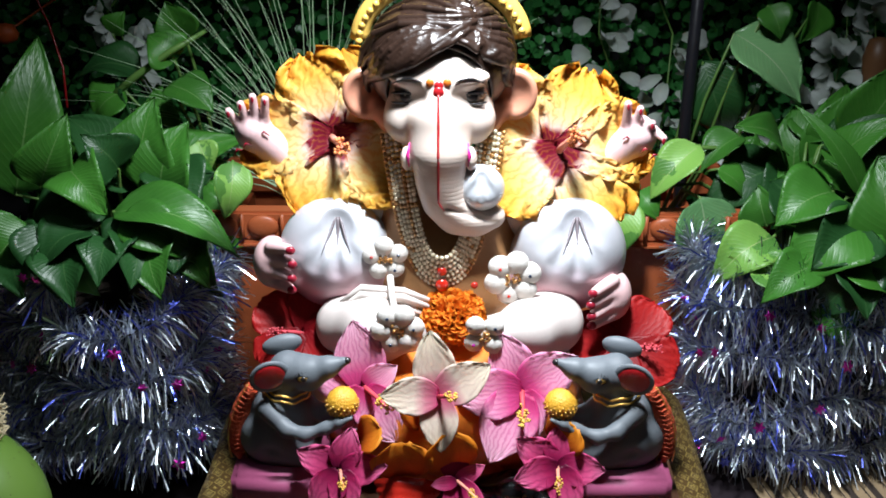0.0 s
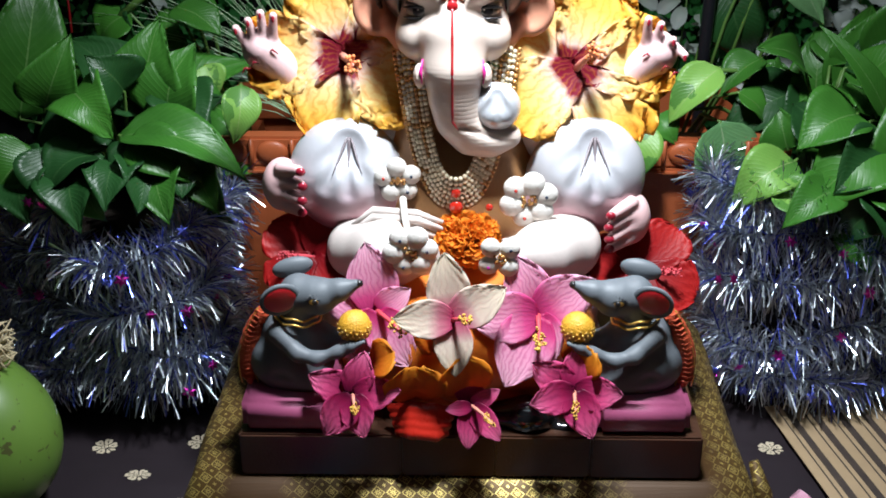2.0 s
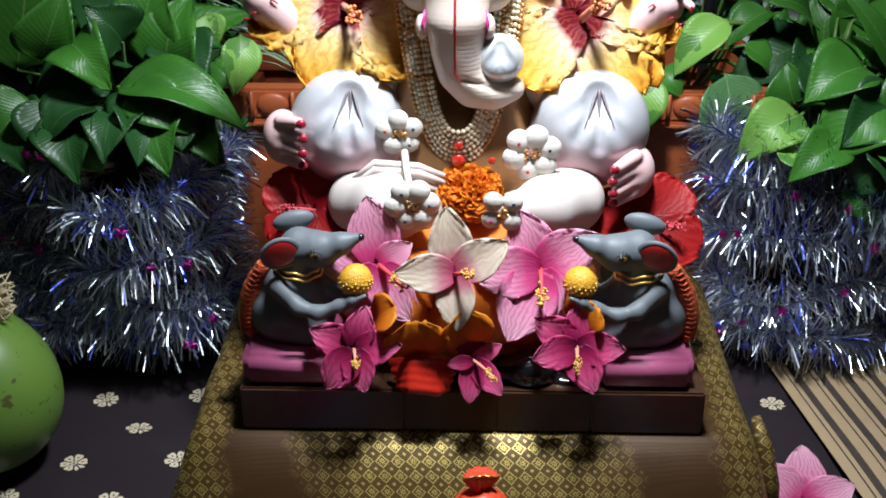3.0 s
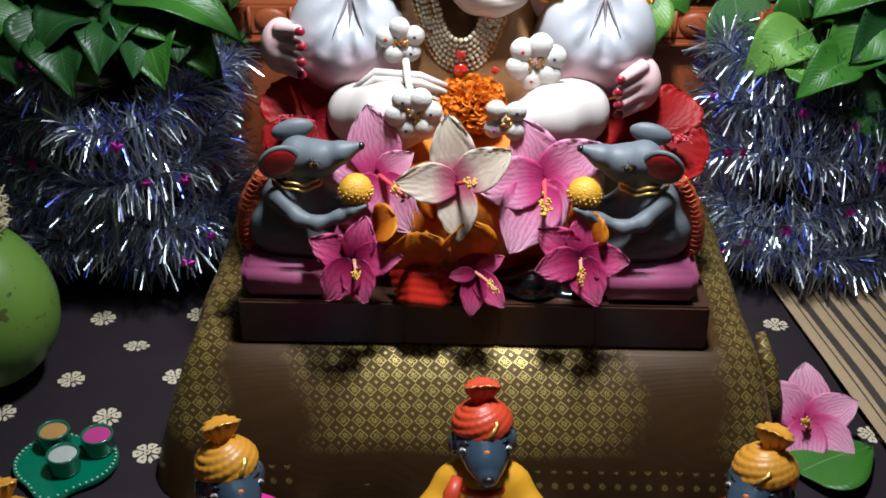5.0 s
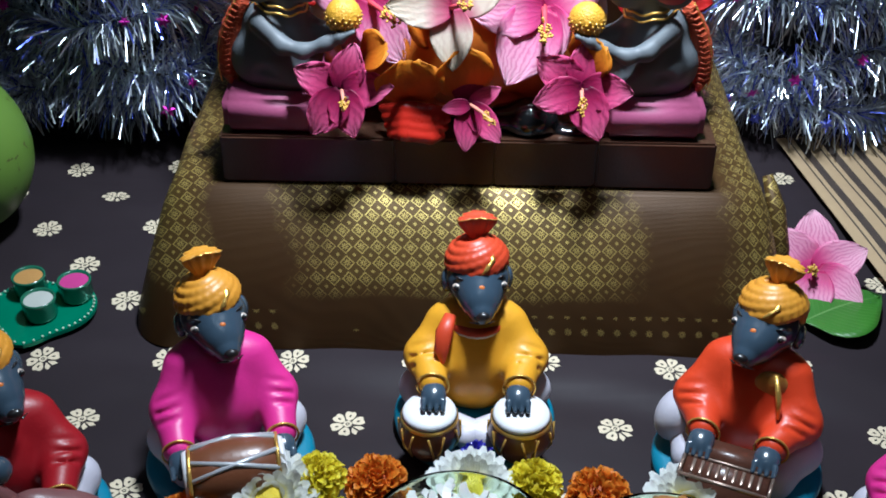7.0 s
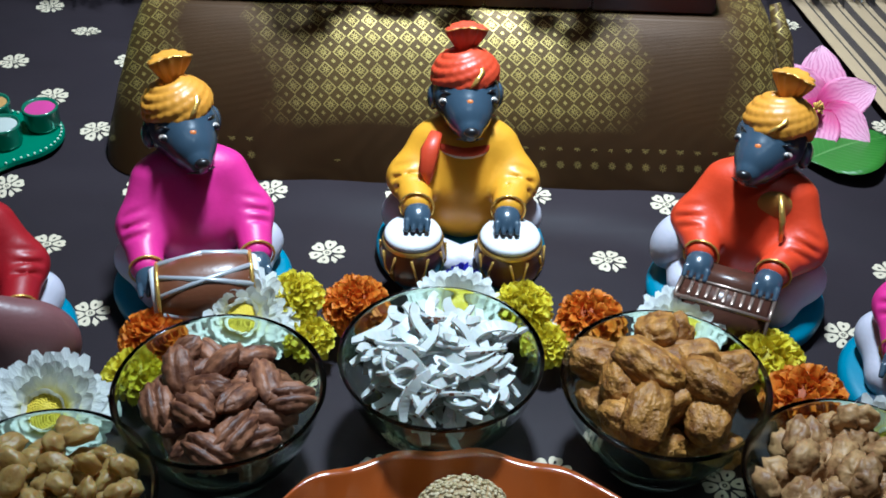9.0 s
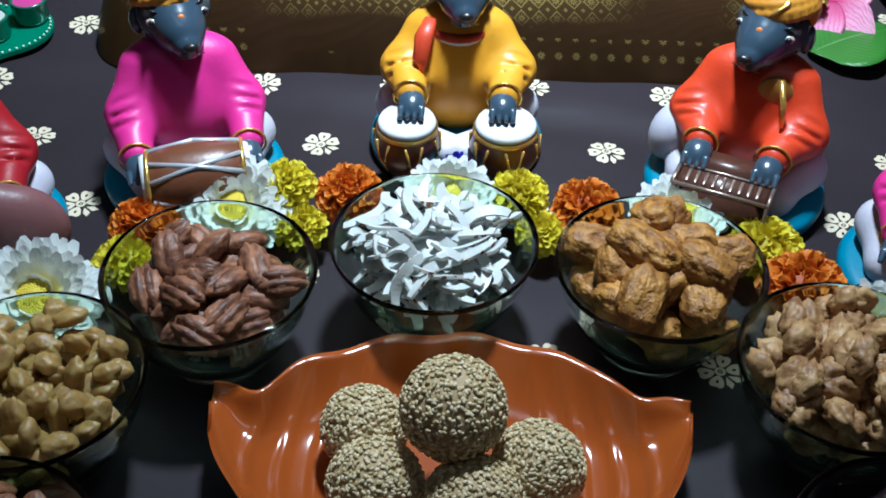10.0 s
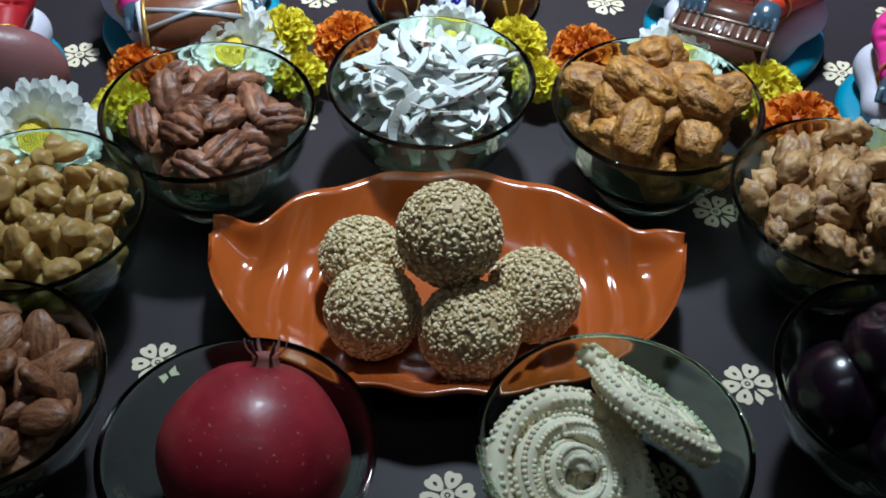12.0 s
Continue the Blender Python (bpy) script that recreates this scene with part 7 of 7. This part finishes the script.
def make_coconut(g, rnd):
    ln = rnd.uniform(0.022, 0.038)
    pts = 13
    w, th, cv = rnd.uniform(0.0046, 0.0074), 0.0017, rnd.uniform(0.35, 0.85)
    vs, us = [], []
    for i in range(pts):
        t = i / (pts - 1)
        a = (t - 0.5) * cv * 3
        c = Vector((ln * math.sin(a) / max(0.3, cv * 3) , -ln * (1 - math.cos(a)) / max(0.3, cv * 3), 0.0025 * math.sin(t * 4 + cv * 9)))
        ww = w * (0.50 + 0.50 * math.sin(math.pi * (0.06 + 0.88 * t)))
        nrm = Vector((math.sin(a), math.cos(a), 0))
        for dz, dn, s in ((-0.5, 0.5, 1), (0.5, 0.5, 1), (0.5, -0.5, -1), (-0.5, -0.5, -1)):
            vs.append(tuple(c + nrm * dn * ww + Vector((0, 0, dz * th))))
            us.append((t, s, 0.5))
    fs = [(i * 4 + j, i * 4 + (j + 1) % 4, i * 4 + 4 + (j + 1) % 4, i * 4 + 4 + j) for i in range(pts - 1) for j in range(4)] + [(3, 2, 1, 0), tuple((pts - 1) * 4 + j for j in range(4))]
    g.add(vs, fs, 0, us)
    return M_COCO


def inner(z):
    """The bowl's inner radius at height z."""
    return 0.024 + 0.0275 * min(1.0, max(0.0, (z - 0.007) / 0.045)) ** 0.62


def heap(name, meshes, key, label, layers, size, dome, seed, tilt=0.5, upright=False):
    """layers: (count, height) from the bottom up. dome: how far the middle stands above the edge."""
    rnd = random.Random(seed)
    cx, cy = BOWLS[key]
    for li, (cnt, z) in enumerate(layers):
        rad = max(0.004, inner(z) - size * 0.95)
        for i in range(cnt):
            q = math.sqrt((i + 0.35) / cnt)
            a = i * 2.39996 + li * 1.1 + rnd.uniform(-0.2, 0.2)
            r = rad * q * rnd.uniform(0.92, 1.04)
            h = z + dome * (1 - q * q) + rnd.uniform(-0.0015, 0.0015)
            ob = new(name, meshes[rnd.randrange(len(meshes))])
            lean = rnd.gauss(0, tilt)
            ob.matrix_world = Matrix.Translation((cx + r * math.cos(a), cy + r * math.sin(a), h)) @ Euler((rnd.gauss(0, tilt) + (math.pi if rnd.random() < 0.3 else 0), lean, rnd.uniform(0, 6.28))).to_matrix().to_4x4()
            tagged(ob, label, name.replace("_", " "), key + " heap in a bowl")


heap("pecan_half", variants(make_pecan, 6), "pecan", "ridged brown pecan half in a glass bowl", [(6, 0.018), (12, 0.030), (19, 0.042), (12, 0.050)], 0.012, 0.007, 1, 0.45)
heap("golden_raisin", variants(make_raisin, 6), "raisin", "translucent golden raisin in a glass bowl", [(14, 0.015), (24, 0.025), (36, 0.036), (44, 0.046), (26, 0.053)], 0.006, 0.005, 2, 0.6)
heap("coconut_shaving", variants(make_coconut, 8), "coconut", "curved white coconut shaving with a brown edge", [(6, 0.022), (14, 0.031), (28, 0.040), (44, 0.046), (38, 0.051), (26, 0.055)], 0.0155, 0.010, 3, 0.30)
heap("dried_date", variants(make_date, 5), "date", "wrinkled amber dried date in a glass bowl", [(4, 0.020), (8, 0.036), (9, 0.050), (4, 0.059)], 0.014, 0.009, 4, 0.5)
heap("walnut_kernel", variants(make_walnut, 6), "walnut", "wrinkled tan walnut kernel in a glass bowl", [(7, 0.017), (14, 0.030), (22, 0.042), (18, 0.052), (7, 0.060)], 0.010, 0.008, 5, 0.6)
heap("almond", variants(make_almond, 5), "almond", "brown skinned almond in a glass bowl", [(8, 0.015), (14, 0.024), (22, 0.034), (26, 0.044), (16, 0.051)], 0.009, 0.006, 6, 0.55)
for i, (dx, dy, z) in enumerate(((-0.022, 0.006, 0.036), (0.020, 0.016, 0.036), (0.006, -0.022, 0.036), (-0.002, 0.012, 0.055))):
    g = Geo()
    g.ball((0, 0, 0), (0.021, 0.0215, 0.023), 0, 32, 20, warp=lambda v: 1 - 0.06 * math.exp(-(v.x / 0.12) ** 2) * (v.y < 0.5) - 0.12 * math.exp(-((v.z - 1) / 0.05) ** 2))
    ob = thing("plum", g, M_PLUM, "glossy dark purple plum in a glass bowl", "plum", "plums in a bowl")
    ob.matrix_world = pose(BOWLS["plum"][0] + dx, BOWLS["plum"][1] + dy, z, 20 * i - 30, 15, 70 * i)


# pomegranate
def pomegranate():
    n = Nodes("pomegranate_rind")
    x, y, z = n.xyz()
    col = n.ramp(n.noise(26, 6), [(0.30, (0.17, 0.006, 0.014)), (0.52, (0.33, 0.020, 0.034)), (0.74, (0.46, 0.060, 0.060))])
    col = n.mix(n.math("GREATER_THAN", n.noise(420, 3), 0.69), col, (0.42, 0.16, 0.12))
    n.bump(n.noise(70, 5), 0.35)
    m = n.done(col, 0.42, coat=0.08)
    ob = base("pomegranate", (-0.0680, -0.625, 0.0095), "ripe red pomegranate with a dry crown in a bowl", "fruit")
    g = Geo()
    g.ball((0, 0, 0.0365), (0.0368, 0.0368, 0.0368), 0, 48, 32, warp=lambda v: 1 + 0.03 * math.cos(6 * math.atan2(v.y, v.x)) * (1 - v.z * v.z) * 0.6)
    part("fruit", g, m, ob)
    crown = Vector((0.004, 0.0225, 0.0640))
    lean = np.array(Euler((radians(-42), 0, 0)).to_matrix())
    g = Geo()
    g.lathe([(0.0080, -0.004), (0.0058, 0.000), (0.0050, 0.003), (0.0052, 0.005), (0.0042, 0.005), (0.0034, 0.002), (0.0, 0.001)], 20)
    g.v = [np.array(v) @ lean.T + np.array(crown) for v in g.v]
    cr = part("crown", g, plain("dry_crown", (0.22, 0.07, 0.05), 0.7, var=0.3), ob, "dry brown crown")
    for i in range(6):
        a = i * 1.05
        d = Vector((math.cos(a), math.sin(a), 0))
        g = Geo()
        g.blade(tuple(d * 0.0046 + Vector((0, 0, 0.004))), tuple(d * 0.0085 + Vector((0, 0, 0.0105))), 0.0017, d, 0, 0.12, 0.3, "lily", 0, 3, 5, 3, 0.0004, i)
        g.v = [np.array(v) @ lean.T + np.array(crown) for v in g.v]
        part("sepal", g, plain("dry_sepal", (0.16, 0.06, 0.05), 0.7) if i == 0 else bpy.data.materials["dry_sepal"], cr)


pomegranate()

# murukku spirals
M_MURUKKU = food_mat("fried_dough", (0.74, 0.65, 0.45), (0.86, 0.78, 0.57), 0.65, 60, 0.25, sss=0.3)


def murukku(m, turns, r1, stack, label):
    g = Geo()
    for level in range(stack):
        n = int(60 * turns)
        pts = []
        for i in range(n):
            t = i / (n - 1)
            a = 2 * math.pi * turns * t
            r = 0.005 + (r1 - 0.005) * t
            pts.append((r * math.cos(a), r * math.sin(a), 0.0065 * level + 0.0006 * math.sin(a * 3)))
        g.tube(pts, 0.0050, 0, 12)
        for i in range(0, n, 1):
            for k in range(7):
                b = 2 * math.pi * k / 7 + 0.5 + 0.05 * i
                p = Vector(pts[i])
                out = Vector((p.x, p.y, 0)).normalized()
                c = p + out * 0.0049 * math.cos(b) + Vector((0, 0, 0.0049 * math.sin(b)))
                j = noise.noise(Vector((i * 3.1, k * 7.7, level)))
                if j > -0.25:
                    g.ball(tuple(c), 0.0013 + 0.0004 * j, 0, 6, 5)
    ob = thing("murukku", g, M_MURUKKU, label, "snack", "murukku in a bowl")
    ob.matrix_world = m
    return ob


murukku(pose(0.056, -0.624, 0.040, 24, 8, 20), 2.9, 0.0365, 1, "pale spiral murukku snack with a spiky surface")
murukku(pose(0.062, -0.626, 0.030, 8, 0, 80), 2.7, 0.032, 1, "pale spiral murukku snack with a spiky surface")
murukku(Matrix.Translation((0.087, -0.596, 0.046)) @ rot_to(Vector((0.057, -0.033, -0.023)), Vector((0.52, 0.50, 0.66))).to_4x4(), 2.7, 0.033, 1, "pale spiral murukku standing on its edge")


# ---- leaf-shaped plate and the sesame balls ----
def plate():
    n = Nodes("orange_melamine")
    col = n.mix(n.noise(12, 3), (0.31, 0.064, 0.010), (0.38, 0.086, 0.013))
    n.bump(n.noise(60, 2), 0.02)
    m = n.done(col, 0.16, coat=0.5)
    g = Geo()
    NX, NY = 96, 40
    def top_edge(u):
        a = abs(u)
        y = -0.4845 + 0.0375 * math.cos(math.pi * u / 2) ** 1.15 - 0.010 * math.exp(-((a - 0.80) / 0.10) ** 2)
        return y + 0.0016 * math.sin(u * 17)
    def low_edge(u):
        return -0.494 - 0.086 * math.sqrt(max(0.0, 1 - abs(u) ** 2.3)) + 0.0014 * math.sin(u * 20)
    def surf(u, v):
        x = 0.0035 + 0.1115 * u
        y = low_edge(u) + (top_edge(u) - low_edge(u)) * (v + 1) / 2
        e = (abs(v) ** 4 + abs(u) ** 6) ** 0.25
        z = 0.0075 + 0.0235 * max(0.0, (min(e, 1.0 + 0.35 * (e - 1.0)) - 0.40) / 0.60) ** 1.6
        z += 0.004 * max(0.0, v) ** 3 * (1 - u * u)
        q = u + 0.10 * v * v * (1 if u > 0 else -1)
        for c in (0.42, 0.56, 0.70, 0.84):
            z += 0.0026 * math.exp(-((abs(q) - c) / 0.015) ** 2) * (1 - abs(v) ** 4)
        return x, y, z
    top = [surf(-1 + 2 * i / NX, -1 + 2 * j / NY) for i in range(NX + 1) for j in range(NY + 1)]
    k = len(top)
    cx, cy = 0.0035, -0.512
    low = [(cx + (x - cx) * 0.992, cy + (y - cy) * 0.992, max(0.0012, z - 0.0042)) for x, y, z in top]
    fs = []
    for i in range(NX):
        for j in range(NY):
            a = i * (NY + 1) + j
            fs.append((a, a + NY + 1, a + NY + 2, a + 1))
            fs.append((k + a + 1, k + a + NY + 2, k + a + NY + 1, k + a))
    rim = [j for j in range(NY + 1)] + [i * (NY + 1) + NY for i in range(1, NX + 1)] + [NX * (NY + 1) + j for j in range(NY - 1, -1, -1)] + [i * (NY + 1) for i in range(NX - 1, 0, -1)]
    fs += [(rim[q], rim[(q + 1) % len(rim)], rim[(q + 1) % len(rim)] + k, rim[q] + k) for q in range(len(rim))]
    g.add(top + low, fs)
    thing("leaf_plate", g, m, "glossy orange leaf-shaped plate with raised veins", "plate", loc=(0.0035, -0.512, 0.0012))


plate()
M_SWEET = food_mat("jaggery_sweet", (0.44, 0.31, 0.15), (0.56, 0.41, 0.22), 0.6, 140, 0.5)


def sesame():
    n = Nodes("sesame_seed")
    isl = n.t.nodes.new("ShaderNodeNewGeometry").outputs["Random Per Island"]
    col = n.mix(isl, (0.46, 0.36, 0.17), (0.82, 0.68, 0.44))
    return n.done(col, 0.65, spec=0.25)


M_SESAME = sesame()


def sesame_ball(loc, r, seed):
    rnd = random.Random(seed)
    ob = base("sesame_ball", loc, "round sweet rolled in sesame seeds on the plate", "sweet", "sesame balls")
    g = Geo()
    g.ball((0, 0, 0), r * 0.965, 0, 24, 16, warp=lambda v: 1 + 0.03 * noise.noise(v * 3 + Vector((seed, 0, 0))))
    part("sweet_core", g, M_SWEET, ob)
    g = Geo()
    n = 1500
    for i in range(n):
        z = 1 - 2 * (i + 0.5) / n
        z = max(-0.999, min(0.999, z + rnd.uniform(-0.03, 0.03)))
        a = i * 2.39996 + rnd.uniform(-0.25, 0.25)
        q = math.sqrt(1 - z * z)
        d = Vector((q * math.cos(a), q * math.sin(a), z))
        m = rot_to(Vector((rnd.gauss(0, 1), rnd.gauss(0, 1), rnd.gauss(0, 1))).cross(d), d)
        c = d * r * (1 + 0.03 * noise.noise(d * 3 + Vector((seed, 0, 0))) + rnd.uniform(-0.03, 0.015))
        g.ball(tuple(c), (0.00092, 0.0014, 0.00062), 0, 6, 4, rot=m)
    part("sesame_coat", g, M_SESAME, ob, "pale sesame seeds", kind="stuff")


sesame_ball((-0.036, -0.503, 0.0285), 0.0200, 1)
sesame_ball((-0.029, -0.535, 0.0285), 0.0215, 2)
sesame_ball((0.0145, -0.545, 0.0290), 0.0225, 3)
sesame_ball((0.0430, -0.522, 0.0280), 0.0215, 4)
sesame_ball((0.0045, -0.516, 0.0600), 0.0232, 5)


# ---- green coconut and the colour pots ----
def coconut():
    n = Nodes("green_coconut_husk")
    x, y, z = n.xyz()
    col = n.mix(n.noise(10, 4), (0.085, 0.175, 0.022), (0.16, 0.27, 0.05))
    spots = n.math("GREATER_THAN", n.noise(95, 4), 0.66)
    col = n.mix(n.math("MULTIPLY", spots, 0.8), col, (0.06, 0.05, 0.02))
    n.bump(n.noise(60, 4), 0.15)
    m = n.done(col, 0.4)
    ob = base("green_coconut", (-0.428, -0.02, -0.001), "whole green coconut with a cut fibrous tip", "coconut")
    g = Geo()
    g.ball((0, 0, 0.072), (0.070, 0.070, 0.073), 0, 40, 28, warp=lambda v: 1 + 0.04 * math.cos(3 * math.atan2(v.y, v.x) + 0.6) * (1 - v.z ** 2) + 0.08 * max(0.0, v.z) ** 4)
    part("husk", g, m, ob)
    rnd = random.Random(6)
    g = Geo()
    g.lathe([(0.030, 0.138), (0.034, 0.150), (0.030, 0.166), (0.018, 0.174), (0.0, 0.175)], 24)
    for i in range(110):
        a, q = rnd.uniform(0, 6.28), rnd.uniform(0.6, 1.0)
        z0 = rnd.uniform(0.142, 0.168)
        p = Vector((0.031 * math.cos(a), 0.031 * math.sin(a), z0))
        g.tube([tuple(p), tuple(p + Vector((0.008 * math.cos(a), 0.008 * math.sin(a), 0.004))), tuple(p + Vector((0.016 * q * math.cos(a), 0.016 * q * math.sin(a), rnd.uniform(-0.006, 0.014))))], [0.0016, 0.0012, 0.0004], 0, 5)
    part("fibrous_tip", g, plain("cream_fibre", (0.55, 0.46, 0.28), 0.8, var=0.25, bscale=500, bump=0.8), ob, "cream fibrous tip")


coconut()


def colour_pots():
    M_GREENP = plain("green_foil_card", (0.005, 0.20, 0.11), 0.3, metal=0.3, var=0.15)
    ob = base("leaf_tray", (-0.325, -0.140, 0.0), "green leaf-shaped tray with a beaded edge", "tray")
    g = Geo()
    out = []
    for i in range(48):
        a = 2 * math.pi * i / 48
        r = 0.040 * (1 - 0.16 * math.exp(-((a - math.pi / 2 + 0.1) / 0.28) ** 2)) * (1 + 0.34 * math.exp(-((a - 1.5 * math.pi + 0.05) / 0.32) ** 2))
        out.append((r * math.cos(a) * 1.02, r * math.sin(a) * 0.88 + 0.006))
    k = len(out)
    vs = [(x, y, 0.001) for x, y in out] + [(x, y, 0.004) for x, y in out] + [(x * 0.9, y * 0.9, 0.0032) for x, y in out]
    fs = [(i, (i + 1) % k, k + (i + 1) % k, k + i) for i in range(k)] + [(k + i, k + (i + 1) % k, 2 * k + (i + 1) % k, 2 * k + i) for i in range(k)] + [tuple(2 * k + i for i in range(k)), tuple(range(k - 1, -1, -1))]
    g.add(vs, fs)
    part("tray", g, M_GREENP, ob, smooth=False)
    for x, y in out[::1]:
        g = Geo()
        g.ball((x * 0.95, y * 0.95, 0.0046), 0.0011, 0, 6, 5)
        part("bead", g, bpy.data.materials.get("tray_bead") or plain("tray_bead", (0.45, 0.60, 0.45), 0.3), ob)
    for (x, y), c, w in (((-0.338, -0.117, 0.018)[:2], (0.42, 0.22, 0.06), "ochre"), ((-0.302, -0.121, 0.018)[:2], (0.45, 0.03, 0.20), "pink"), ((-0.322, -0.145, 0.018)[:2], (0.42, 0.44, 0.40), "pale grey")):
        pot = base("colour_pot", (x, y, 0.0036), "small green pot of " + w + " powder on the tray", "pot", "colour pots")
        g = Geo()
        g.lathe([(0.0, 0.0), (0.0115, 0.0), (0.0125, 0.003), (0.0125, 0.014), (0.0130, 0.0155), (0.0125, 0.0170), (0.0112, 0.0165), (0.0108, 0.0140), (0.0, 0.0140)], 28)
        part("pot_body", g, plain("green_pot_glaze", (0.02, 0.12, 0.07), 0.2, coat=0.4) if "green_pot_glaze" not in bpy.data.materials else bpy.data.materials["green_pot_glaze"], pot)
        g = Geo()
        g.lathe([(0.0, 0.0155), (0.006, 0.0154), (0.0108, 0.0148)], 24)
        part("powder", g, plain(w.replace(" ", "_") + "_powder", c, 0.85, bscale=900, bump=0.8), pot, w + " powder")


colour_pots()
